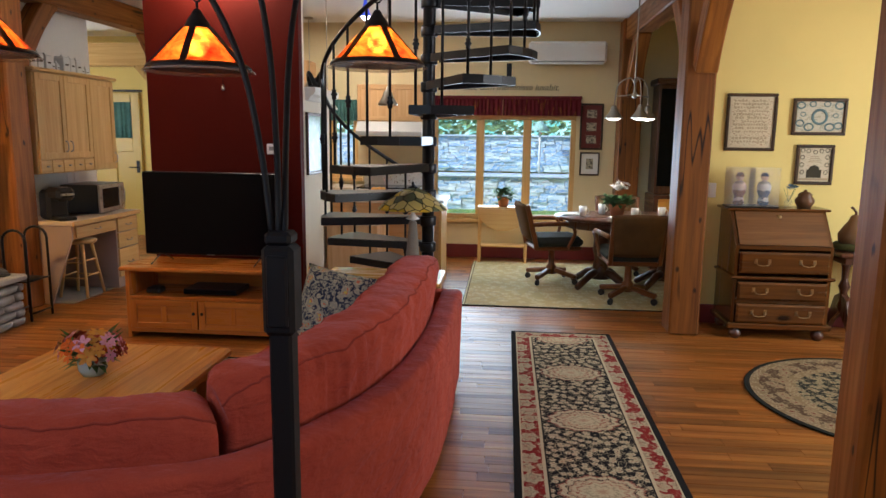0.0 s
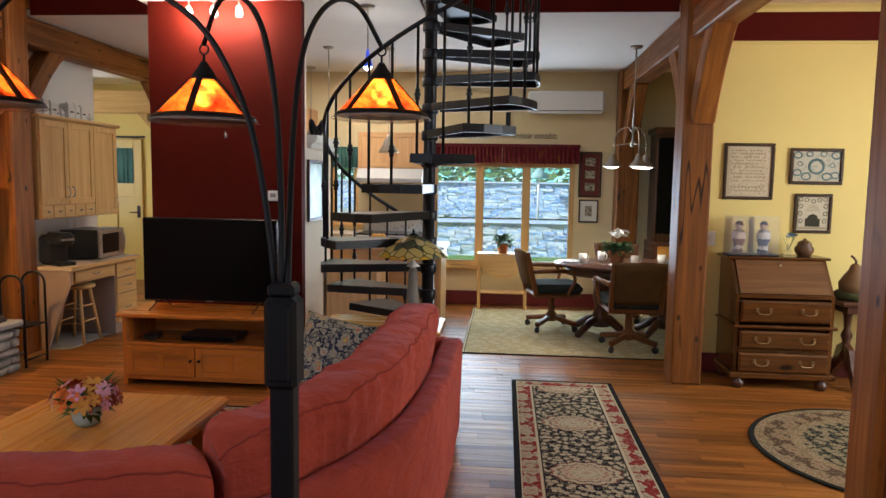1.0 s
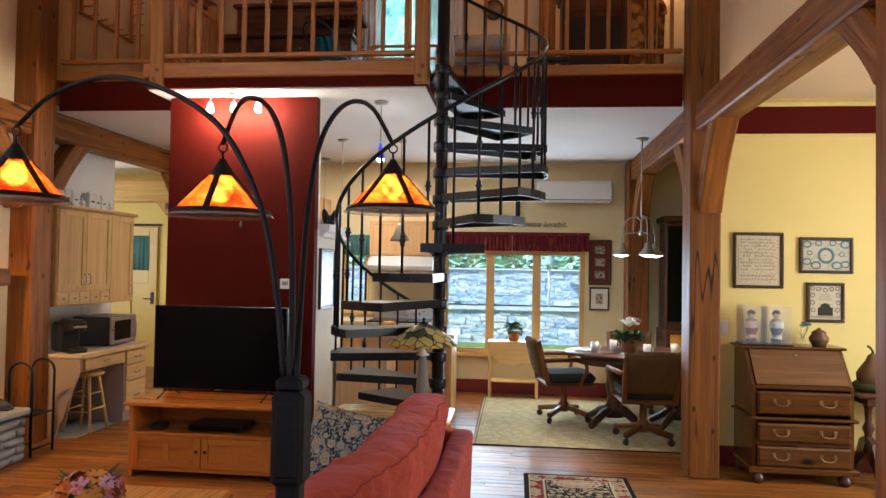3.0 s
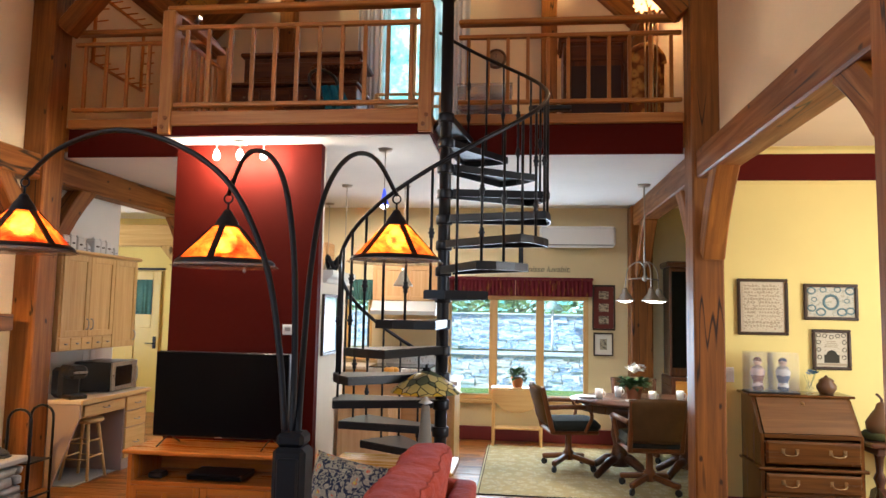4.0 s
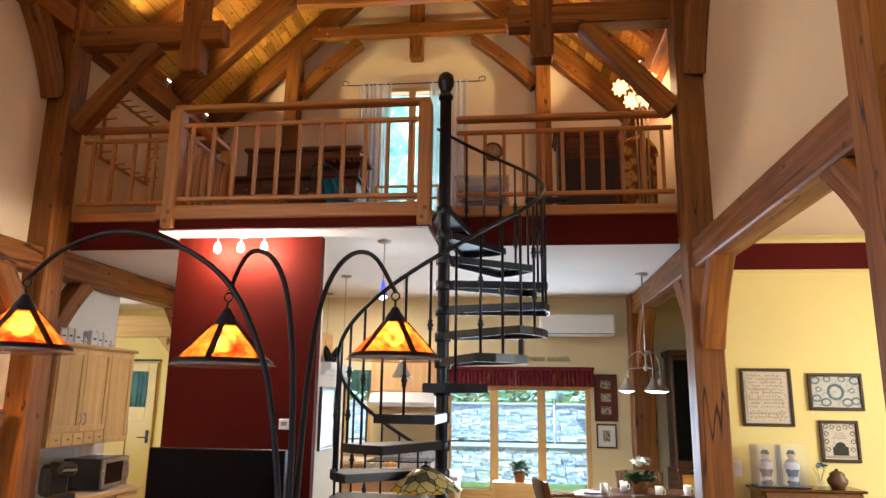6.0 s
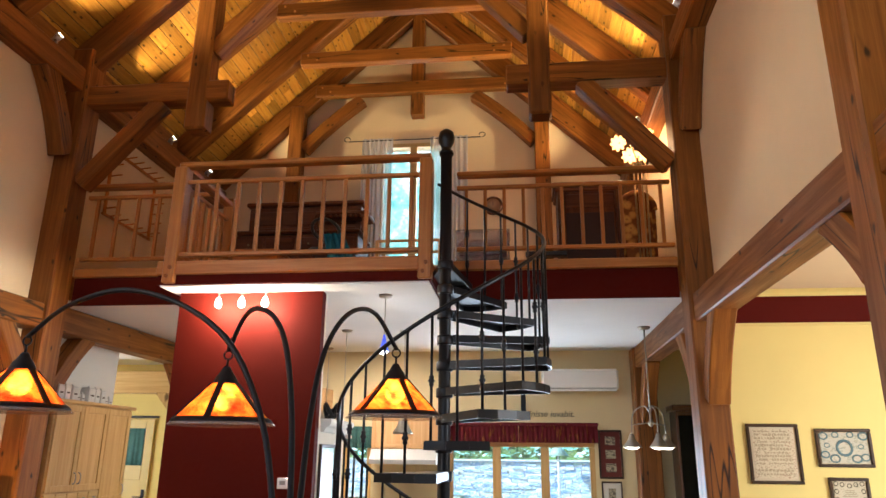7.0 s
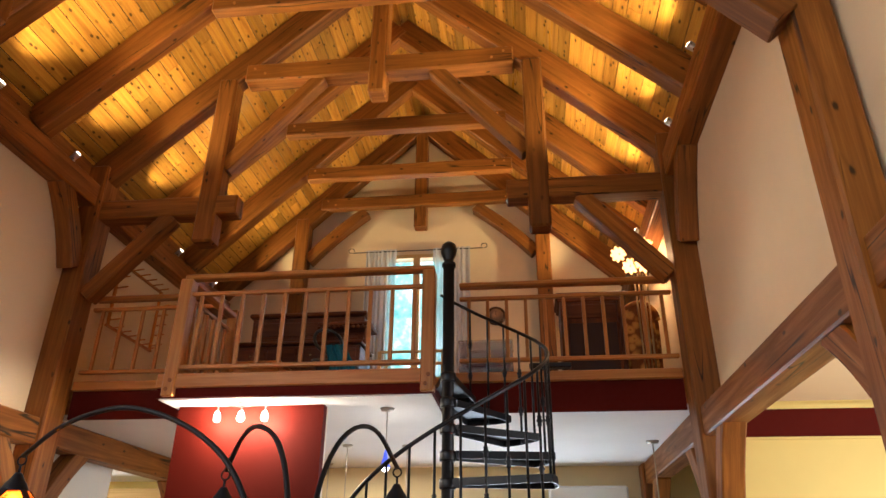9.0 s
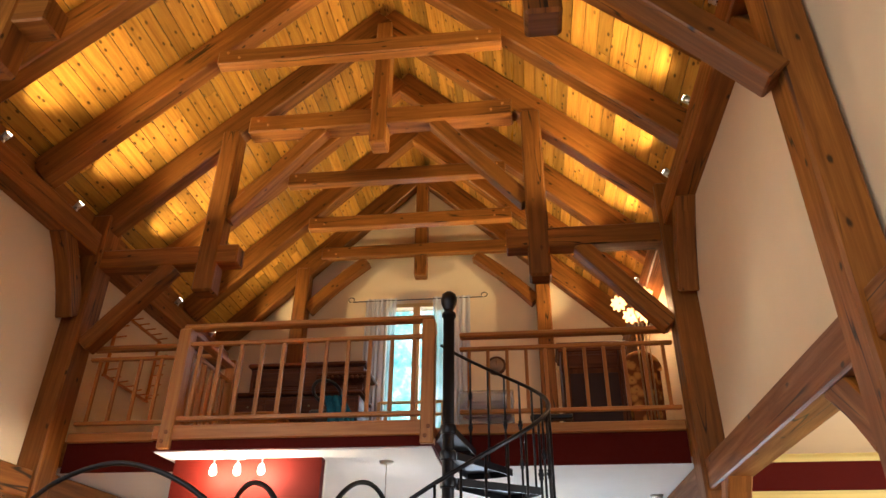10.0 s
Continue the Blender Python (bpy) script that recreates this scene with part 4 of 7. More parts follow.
# blue tones put the cool outdoor light into the stone colour
tone = sn.ramp(sr, [(0, (0.20, 0.40, 0.78)), (0.5, (0.32, 0.54, 0.88)), (0.85, (0.62, 0.76, 0.88))])
# white patches are sun dapple painted into the colour
sun_dapple = sn.ramp(sn.noise(sn.coords(), 3.5, 5, 0.65), [(0.50, (0, 0, 0)), (0.57, (1, 1, 1))])
sn.colour(sn.mix(sun_dapple, tone, (0.80, 0.88, 0.92)))
stone_meshes = []
for i in range(6):
    bm = B((-0.5, -0.2, 0), (0.5, 0.2, 1), 0.025)
    for v in bm.verts:
        v.co += Vector(noise.noise_vector(v.co * 3 + Vector((i * 7, 0, 0)))) * 0.025
    stone_meshes.append(mesh_of("stone", bm, BLUE_LIT_STONE))
for wy, z0, courses, rise in ((13.0, 0.16, 10, 0.63), (14.3, 0.84, 11, 0.69)):
    w = tagged(thing("retaining_wall", (0, wy, z0), "dry stone retaining wall of blue-grey ledge stone, daylight cast and dapple in its colour", "wall", "garden walls"), kind="structure")
    z = 0.0
    for c in range(courses):
        h = rise / courses * random.uniform(0.88, 1.1)
        x = -3.9 + random.uniform(-0.3, 0)
        while x < 2.0:
            ln = random.uniform(0.10, 0.34)
            o = new("stone", random.choice(stone_meshes))
            o.parent, o.location, o.scale = w, (x + ln / 2, random.uniform(-0.02, 0.02), z), (ln - 0.004, 1.2, h - 0.002)
            x += ln
        z += h
    # core and cap colours carry the same blue light cast
    part("core", B((-12, 0.16, 0), (8, 0.9, z - 0.02)), mat("blue_cast_rubble", (0.36, 0.50, 0.74), 1.0), w)
    part("cap", B((-5, -0.3, z), (3, 0.5, z + 0.05), 0.02), mat("pale_capstone", (0.45, 0.56, 0.68), 0.9), w)
bm = bmesh.new()
for i in range(5200):
    p = Vector((random.uniform(-9, 5), random.uniform(15.2, 20), random.uniform(1.6, 4.5)))
    p.z = 1.55 + (p.z - 1.55) * (0.3 + 0.7 * abs(noise.noise(Vector((p.x * 0.7, p.y * 0.7, 0)))) * 1.6)
    a, r = random.random() * math.tau, random.uniform(0.05, 0.14)
    u = Vector((math.cos(a), math.sin(a), random.uniform(-0.5, 0.5))) * r
    w_ = u.orthogonal().normalized() * r * 0.6
    bm.faces.new([bm.verts.new(q) for q in (p - u, p + w_, p + u, p - w_)])
tagged(part("shrubs", bm, cloth("sunlit_leaf", (0.16, 0.30, 0.09), (0.07, 0.15, 0.05), 20, 0.6, 0.0)), "green shrubs above the stone wall", "shrub", kind="stuff")
bf = thing("bird_feeder", (0.62, 13.6, 0.84), "bird feeder with a conical cap on a white pole", "feeder")
bm = bmesh.new()
tube(bm, [(0, 0, 0), (0, 0, 0.86)], 0.02, 8)
part("pole", bm, mat("white_pole", (0.8, 0.8, 0.8), 0.5), bf)
bm = bmesh.new()
lathe(bm, [(0.19, 0.80), (0.2, 0.81), (0.10, 0.93), (0.02, 1.0), (0, 1.0)], n=20)
part("cap", bm, mat("verdigris", (0.30, 0.50, 0.46), 0.6), bf)

WOODS = mat("glowing_tree_backdrop", (0.2, 0.4, 0.35), 1.0)
tn = Nodes(WOODS)
tc = tn.ramp(tn.noise(tn.coords(), 0.9, 6, 0.7), [(0.35, (0.05, 0.22, 0.20)), (0.5, (0.20, 0.50, 0.46)), (0.62, (0.65, 0.9, 0.95))])
tn.colour(tc)
# emission stands in for sunlight on the trees
tn.link(tc, tn.b.inputs["Emission Color"])
tn.b.inputs["Emission Strength"].default_value = 0.9
structure("backdrop", B((-30, 34, -2), (30, 34.2, 22)), WOODS, "self-lit backdrop of trees far behind the house", "backdrop")

# ---- media corner ----
def knob(bm, x, y, z, r=0.012):
    lathe(bm, [(0.004, 0), (0.005, 0.008), (r, 0.014), (r, 0.02), (0, 0.024)], n=10)
    bmesh.ops.transform(bm, matrix=pose(x, y, z, 90, 0, 0), verts=bm.verts[:])


stand = thing("tv_stand", (-2.265, 5.11, 0), "cherry media stand with two panelled doors under the television", "cabinet")
X = 0.565
part("top", B((-X - 0.035, -0.25, 0.515), (X + 0.035, 0.24, 0.545), 0.008), CHERRY, stand)
for sx in (-X, X - 0.03):
    part("side_panel", B((sx, -0.22, 0.0), (sx + 0.03, 0.23, 0.515), 0.003), CHERRY, stand)
part("back_panel", B((-X + 0.03, 0.215, 0.05), (X - 0.03, 0.23, 0.515)), CHERRY, stand)
part("shelf", B((-X + 0.03, -0.22, 0.30), (X - 0.03, 0.215, 0.325), 0.003), CHERRY, stand)
part("bottom_rail", B((-X + 0.03, -0.22, 0.045), (X - 0.03, 0.2, 0.075), 0.003), CHERRY, stand)
for dx in (-X + 0.035, 0.003):
    w = X - 0.04
    bm = B((dx, -0.235, 0.08), (dx + 0.05, -0.215, 0.298), 0.003)
    for lo, hi in (((dx + w - 0.05, -0.235, 0.08), (dx + w, -0.215, 0.298)), ((dx + 0.05, -0.235, 0.08), (dx + w - 0.05, -0.215, 0.125)), ((dx + 0.05, -0.235, 0.253), (dx + w - 0.05, -0.215, 0.298)),
                   ((dx + w / 2 - 0.022, -0.234, 0.125), (dx + w / 2 + 0.022, -0.216, 0.253)), ((dx + 0.05, -0.226, 0.12), (dx + w - 0.05, -0.218, 0.26))):
        box(bm, lo, hi, 0.003)
    d = part("door", bm, CHERRY, stand)
    bm = bmesh.new()
    knob(bm, -0.03 if dx < -0.1 else 0.035, -0.235, 0.205)
    part("knob", bm, BRONZE, d, "dark bronze knob")
tv = thing("television", (-2.235, 5.10, 0.545), "large flat black television on the cherry stand", "television")
part("screen", B((-0.52, -0.02, 0.075), (0.52, 0.0, 0.695), 0.004), SCREEN, tv, "dark glossy screen")
part("housing", B((-0.525, -0.012, 0.065), (0.525, 0.045, 0.70), 0.006), GREYPLASTIC, tv)
for fx in (-0.4, 0.4):
    bm = bmesh.new()
    tube(bm, [(fx - 0.03, -0.12, 0.006), (fx, 0.0, 0.08), (fx + 0.03, 0.12, 0.006)], 0.006, 6)
    part("foot", bm, GREYPLASTIC, tv)
part("logo_bar", B((-0.03, -0.022, 0.068), (0.03, -0.02, 0.074)), STEEL, tv)
box_ = thing("disc_player", (-2.2, 5.08, 0.325), "slim black disc player on the shelf", "player")
part("case", B((-0.21, -0.13, 0.008), (0.21, 0.13, 0.05), 0.006), GREYPLASTIC, box_)
part("front_panel", B((-0.2, -0.134, 0.014), (0.2, -0.13, 0.044), 0.002), SCREEN, box_)
bm = B((-0.055, -0.055, 0), (0.055, 0.055, 0.045), 0.012)
o = tagged(part("router", bm, GREYPLASTIC), "small black box on the media shelf", "device")
o.location = (-2.66, 5.02, 0.325)

th = thing("thermostat", (-1.82, 5.36, 1.42), "white thermostat on the red wall", "thermostat")
part("body", B((-0.045, -0.022, -0.04), (0.045, 0, 0.04), 0.005), WHITECHINA, th)
part("display", B((-0.025, -0.024, -0.012), (0.02, -0.022, 0.018)), STONE, th)
tk = thing("track_light", (-2.235, 5.24, CEIL), "three-bulb track light on the ceiling before the red wall", "ceiling light")
part("bar", B((-0.22, -0.012, -0.03), (0.22, 0.012, -0.016), 0.003), STEEL, tk)
bm = bmesh.new()
lathe(bm, [(0, -0.03), (0.055, -0.028), (0.06, -0.01), (0.06, 0)], n=20)
part("canopy", bm, STEEL, tk)
for tx in (-0.195, 0, 0.195):
    bm = bmesh.new()
    tube(bm, [(tx, 0, -0.02), (tx, 0, -0.075)], 0.006, 6)
    st = part("stem", bm, STEEL, tk)
    bm = bmesh.new()
    lathe(bm, [(0.012, -0.07), (0.019, -0.083), (0.026, -0.11), (0.027, -0.135), (0.018, -0.15), (0, -0.155)], (tx, 0, 0), 14)
    b = part("bulb", bm, glow("opal_bulb", (1.0, 0.9, 0.72), 9), st, "glowing opal glass bulb")
    b.visible_shadow = False
hang = thing("pull_cord", (-2.2, 5.345, 1.86), "small metal pull hanging on a cord from the red wall", "pull")
bm = bmesh.new()
tube(bm, [(0, 0, 0.2), (0, 0, 0.05)], 0.002, 5)
part("cord", bm, BRONZE, hang)
bm = bmesh.new()
lathe(bm, [(0.004, 0.05), (0.012, 0.03), (0.014, 0.01), (0, 0)], n=10)
part("weight", bm, STEEL, hang)

# ---- coffee table and flowers ----
ct = thing("coffee_table", (-1.86, 2.85, 0), "large golden oak coffee table with a thick top", "table")
part("top", B((-0.45, -0.60, 0.385), (0.45, 0.58, 0.43), 0.014), GOLDOAK, ct)
part("apron", B((-0.38, -0.52, 0.31), (0.38, 0.50, 0.385), 0.004), GOLDOAK, ct)
for lx in (-0.37, 0.31):
    for ly in (-0.51, 0.43):
        part("leg", B((lx, ly, 0), (lx + 0.06, ly + 0.06, 0.385), 0.006), GOLDOAK, ct)
arr = thing("flower_arrangement", (-1.88, 2.95, 0.43), "bowl of orange, yellow and pink lilies with green leaves", "flowers")
bm = bmesh.new()
lathe(bm, [(0.0, 0.0), (0.045, 0.0), (0.062, 0.03), (0.066, 0.075), (0.062, 0.075), (0.057, 0.03), (0, 0.01)], n=24)
part("bowl", bm, mat("pale_blue_glass", (0.46, 0.62, 0.56), 0.15), arr, "pale blue-grey glass bowl")


def petals(bm, at, aim, size, count=6, cup=0.5):
    aim = Vector(aim).normalized()
    u = aim.orthogonal().normalized()
    w = aim.cross(u)
    at = Vector(at)
    for i in range(count):
        t = math.tau * (i + random.uniform(-0.15, 0.15)) / count
        d = u * math.cos(t) + w * math.sin(t)
        s_ = aim.cross(d)
        pts = []
        for k, wd in ((0.1, 0.1), (0.5, 0.26), (0.85, 0.2), (1.05, 0.02)):
            c = at + d * size * k + aim * size * cup * (k - 0.55 * k * k)
            pts.append((c - s_ * wd * size, c + s_ * wd * size))
        vs = [(bm.verts.new(a), bm.verts.new(b)) for a, b in pts]
        for (a, b), (c, e) in zip(vs, vs[1:]):
            bm.faces.new((a, b, e, c)).smooth = True


PETALS = [cloth("orange_petal", (0.80, 0.21, 0.012), (0.62, 0.10, 0.008), 60, 0.6, 0), cloth("rust_petal", (0.34, 0.04, 0.008), (0.20, 0.02, 0.006), 60, 0.6, 0),
          cloth("pink_petal", (0.72, 0.40, 0.52), (0.58, 0.24, 0.40), 60, 0.6, 0), cloth("yellow_petal", (0.62, 0.33, 0.03), (0.5, 0.2, 0.02), 60, 0.6, 0)]
for i in range(54):
    t, ph = random.random() * math.tau, random.random() ** 0.6 * 1.45
    d = Vector((math.sin(ph) * math.cos(t), math.sin(ph) * math.sin(t), math.cos(ph)))
    c = Vector((0, 0, 0.10)) + Vector((d.x * 0.135, d.y * 0.135, d.z * 0.095)) * random.uniform(0.85, 1.1)
    bm = bmesh.new()
    petals(bm, c, d, random.uniform(0.028, 0.046), 6)
    part("flower", bm, PETALS[(0, 1, 3, 2, 0, 1, 3, 2, 1)[i % 9]], arr)
for i in range(52):
    t = random.random() * math.tau
    d = Vector((math.cos(t), math.sin(t), random.uniform(-0.45, 0.9)))
    bm = bmesh.new()
    a = Vector((0, 0, 0.075)) + d * 0.05
    b = Vector((0, 0, 0.09)) + d * random.uniform(0.11, 0.165)
    s_ = d.cross(Vector((0, 0, 1))).normalized() * 0.014
    m_ = (a + b) / 2 + Vector((0, 0, 0.015))
    bm.faces.new([bm.verts.new(q) for q in (a, m_ - s_, b, m_ + s_)])
    part("leaf", bm, LEAF, arr)


def rug_stuff(name, colour_fn, lo, hi, label, cat="rug"):
    bm = B((lo[0], lo[1], 0.001), (hi[0], hi[1], 0.011), 0.003)
    return tagged(part(name, bm, colour_fn), label, cat)


def bloom(n, pos, scale, count, stops, depth, loose=1.0):
    """Rosettes with so many petals, scattered over the plane."""
    v = n.voronoi(pos, scale)
    v.voronoi_dimensions = "2D"
    v.inputs["Randomness"].default_value = loose
    off = n.t.nodes.new("ShaderNodeVectorMath")
    off.operation = "SUBTRACT"
    n.link(pos, off.inputs[0])
    n.link(v.outputs["Position"], off.inputs[1])
    xyz = n.t.nodes.new("ShaderNodeSeparateXYZ")
    n.link(off.outputs[0], xyz.inputs[0])
    turn = n.math("ADD", n.math("MULTIPLY", n.math("ARCTAN2", xyz.outputs[1], xyz.outputs[0]), count), n.math("MULTIPLY", v.outputs["Color"], 6.28))
    dist = n.math("ADD", v.outputs["Distance"], n.math("MULTIPLY", n.math("COSINE", turn), depth))
    dist = n.math("ADD", dist, n.math("MULTIPLY", n.math("SUBTRACT", n.noise(pos, scale * 5, 2), 0.5), 0.16))
    return dist, n.ramp(dist, stops, True)


def persian(name, x0, x1, y0, y1, field, border, pale, medallion=None, flower=22, edge=0.035, wide=0.125):
    m = mat(name, field, 0.95)
    n = Nodes(m)
    pos = n.coords("Object")
    sep = n.t.nodes.new("ShaderNodeSeparateXYZ")
    n.link(pos, sep.inputs[0])
    dx = n.math("SUBTRACT", (x1 - x0) / 2, n.math("ABSOLUTE", n.math("SUBTRACT", sep.outputs[0], (x0 + x1) / 2)))
    dy = n.math("SUBTRACT", (y1 - y0) / 2, n.math("ABSOLUTE", n.math("SUBTRACT", sep.outputs[1], (y0 + y1) / 2)))
    d = n.math("MINIMUM", dx, dy)
    wob = n.noise(pos, 30, 3, 0.6)
    fine = n.noise(pos, 90, 2, 0.5)
    blend = lambda k: tuple(k * a + (1 - k) * b for a, b in zip(pale, border))
    _, blossoms = bloom(n, pos, flower, 6, [(0.0, blend(0.35)), (0.10, pale), (0.22, blend(0.72)), (0.26, pale), (0.34, field)], 0.07)
    twigs, _ = bloom(n, pos, flower * 2.3, 3, [(0.0, pale), (0.5, field)], 0.12)
    vine = n.voronoi(pos, flower * 0.8, "DISTANCE_TO_EDGE")
    vines = n.ramp(n.math("ADD", vine.outputs["Distance"], n.math("MULTIPLY", n.math("SUBTRACT", fine, 0.5), 0.12)), [(0.0, (1, 1, 1)), (0.02, (0, 0, 0))], True)
    leaves = n.math("MAXIMUM", n.math("LESS_THAN", twigs, 0.12), vines)
    col = n.mix(n.math("MULTIPLY", leaves, 0.85), blossoms, tuple(c * 0.72 for c in pale))
    if medallion:
        mx, ystart, gap, rx, ry = medallion
        yy = n.math("SUBTRACT", n.math("MODULO", n.math("ADD", n.math("SUBTRACT", sep.outputs[1], ystart), 20 * gap), gap), gap / 2)
        ex = n.math("DIVIDE", n.math("SUBTRACT", sep.outputs[0], mx), rx)
        ey = n.math("DIVIDE", yy, ry)
        ang = n.math("ARCTAN2", ey, ex)
        rad = n.math("SQRT", n.math("ADD", n.math("MULTIPLY", ex, ex), n.math("MULTIPLY", ey, ey)))
        rad = n.math("ADD", rad, n.math("MULTIPLY", n.math("COSINE", n.math("MULTIPLY", ang, 12)), 0.045))
        rad = n.math("ADD", rad, n.math("MULTIPLY", n.math("SUBTRACT", fine, 0.5), 0.3))
        rings = n.ramp(rad, [(0.0, blend(0.6)), (0.12, pale), (0.30, tuple(c * 0.62 for c in pale)), (0.36, pale), (0.50, blend(0.30)), (0.56, pale), (0.66, blend(0.55)), (0.72, field), (0.76, pale), (0.90, blend(0.2)), (0.95, field)], True)
        rings = n.mix(n.math("MULTIPLY", leaves, 0.35), rings, blend(0.6))
        col = n.mix(n.ramp(rad, [(0.0, (1, 1, 1)), (1.0, (0, 0, 0))], True), col, rings)
    _, bcol = bloom(n, pos, flower * 0.40, 6, [(0.0, blend(0.5)), (0.12, tuple(c * 0.85 for c in pale)), (0.22, tuple(c * 0.6 for c in pale)), (0.28, tuple(c * 0.9 for c in pale)), (0.38, blend(0.75)), (0.43, border)], 0.06, 0.45)
    curl = n.ramp(n.noise(pos, flower * 1.6, 2, 0.5, 1.5), [(0.57, (0, 0, 0)), (0.59, (1, 1, 1))])
    bcol = n.mix(n.math("MULTIPLY", curl, 0.5), bcol, blend(0.62))
    bcol = n.mix(n.math("MULTIPLY", vines, 0.6), bcol, tuple(c * 0.35 for c in border))
    col = n.mix(n.math("LESS_THAN", d, edge + wide), col, (0.02, 0.016, 0.014))
    col = n.mix(n.math("LESS_THAN", d, edge + wide - 0.008), col, pale)
    col = n.mix(n.math("LESS_THAN", d, edge + wide - 0.024), col, bcol)
    col = n.mix(n.math("LESS_THAN", d, edge + 0.008), col, pale)
    col = n.mix(n.math("LESS_THAN", d, edge), col, tuple(c * 0.6 for c in (0.02, 0.018, 0.018)))
    n.colour(n.mix(0.2, col, n.ramp(n.noise(pos, 420, 2), [(0.3, (0.25, 0.25, 0.25)), (0.7, (1, 1, 1))]), "MULTIPLY"))
    n.bump(n.noise(pos, 320, 2), 0.5, 0.003)
    return m


rug_stuff("runner_rug", persian("black_persian", 0.07, 0.84, 2.3, 5.41, (0.012, 0.011, 0.012), (0.24, 0.02, 0.018), (0.54, 0.47, 0.31), (0.455, 4.068, 0.775, 0.20, 0.15)),
          (0.07, 2.3), (0.84, 5.41), "black and red oriental runner with cream medallions")
rug_stuff("dining_rug", persian("pale_persian", -0.38, 2.75, 6.22, 8.5, (0.46, 0.38, 0.19), (0.42, 0.32, 0.12), (0.56, 0.50, 0.31), None, 9, 0.006, 0.024),
          (-0.38, 6.22), (2.75, 8.5), "faded cream and gold oriental rug under the table")
rug_stuff("hearth_rug", persian("dark_persian", -2.7, -1.5, 3.3, 4.5, (0.015, 0.013, 0.015), (0.15, 0.018, 0.016), (0.42, 0.36, 0.26), None, 26), (-2.7, 3.3), (-1.5, 4.5), "dark oriental rug under the coffee table")
RR = mat("round_rug_wool", (0.1, 0.1, 0.08), 0.95)
rn = Nodes(RR)
rp = rn.coords("Object")
rs = rn.t.nodes.new("ShaderNodeVectorMath")
rs.operation = "LENGTH"
rn.link(rp, rs.inputs[0])
_, fieldc = bloom(rn, rp, 17, 6, [(0.0, (0.20, 0.07, 0.04)), (0.10, (0.44, 0.38, 0.24)), (0.22, (0.26, 0.22, 0.12)), (0.28, (0.42, 0.36, 0.22)), (0.37, (0.03, 0.034, 0.028))], 0.07)
tw, _ = bloom(rn, rp, 38, 3, [(0, (1, 1, 1)), (0.5, (0, 0, 0))], 0.12)
fieldc = rn.mix(rn.math("MULTIPLY", rn.math("LESS_THAN", tw, 0.25), 0.8), fieldc, (0.34, 0.29, 0.18))
_, bordc = bloom(rn, rp, 11, 7, [(0.0, (0.20, 0.06, 0.04)), (0.12, (0.44, 0.36, 0.22)), (0.24, (0.22, 0.12, 0.07)), (0.30, (0.40, 0.32, 0.19)), (0.42, (0.12, 0.075, 0.045))], 0.07)
bordc = rn.mix(rn.math("MULTIPLY", rn.math("LESS_THAN", tw, 0.22), 0.7), bordc, (0.38, 0.31, 0.19))
_, guard = bloom(rn, rp, 24, 4, [(0.0, (0.20, 0.10, 0.05)), (0.16, (0.46, 0.38, 0.24)), (0.40, (0.30, 0.22, 0.12))], 0.06)
rc = rn.mix(rn.math("GREATER_THAN", rs.outputs["Value"], 0.50), fieldc, guard)
rc = rn.mix(rn.math("GREATER_THAN", rs.outputs["Value"], 0.56), rc, bordc)
rc = rn.mix(rn.math("GREATER_THAN", rs.outputs["Value"], 0.71), rc, guard)
rc = rn.mix(rn.math("GREATER_THAN", rs.outputs["Value"], 0.765), rc, (0.02, 0.022, 0.02))
rn.colour(rn.mix(1.0, rc, (0.72, 0.70, 0.66), "MULTIPLY"))
rn.bump(rn.noise(rp, 320, 2), 0.5, 0.003)
bm = bmesh.new()
lathe(bm, [(0, 0.001), (0.795, 0.001), (0.80, 0.006), (0.795, 0.011), (0, 0.012)], n=72, smooth=False)
rr = tagged(part("round_rug", bm, RR), "round black and gold oriental rug with a dark edge", "rug")
rr.location = (2.31, 4.2, 0)

# ---- end table with stained glass lamp ----
HONEY = wood("honey_maple", (0.58, 0.30, 0.06), (0.74, 0.42, 0.10), (0.82, 0.50, 0.14), 0.25, 0.8, coat=0.4)
et = thing("end_table", (-0.82, 4.78, 0), "golden maple end table behind the sofa", "table")
part("top", B((-0.42, -0.34, 0.555), (0.40, 0.135, 0.585), 0.01), HONEY, et)
part("apron", B((-0.36, -0.29, 0.46), (0.34, 0.09, 0.555), 0.004), HONEY, et)
for lx in (-0.36, 0.29):
    for ly in (-0.29, 0.04):
        part("leg", B((lx, ly, 0), (lx + 0.05, ly + 0.05, 0.555), 0.005), HONEY, et)
tl = thing("table_lamp", (-0.635, 4.75, 0.585), "table lamp with a yellow leaded glass shade on a grey column", "lamp")
bm = bmesh.new()
lathe(bm, [(0.0, 0), (0.07, 0), (0.075, 0.015), (0.06, 0.03), (0.054, 0.04), (0.028, 0.36), (0.018, 0.37), (0.0, 0.37)], n=20)
part("column", bm, plaster("grey_column", (0.22, 0.19, 0.15), (0.13, 0.12, 0.10), 0.35), tl)
bm = bmesh.new()
lathe(bm, [(0.0, 0.37), (0.05, 0.385), (0.03, 0.40), (0.014, 0.42), (0.01, 0.6), (0, 0.6)], n=16)
part("fitting", bm, WHITECHINA, tl)
LEADED = mat("leaded_glass", (0.6, 0.5, 0.2), 0.25)
ln_ = Nodes(LEADED)
lv = ln_.voronoi(ln_.coords("Object", (1, 1, 0.8)), 15)
le = ln_.voronoi(ln_.coords("Object", (1, 1, 0.8)), 15, "DISTANCE_TO_EDGE")
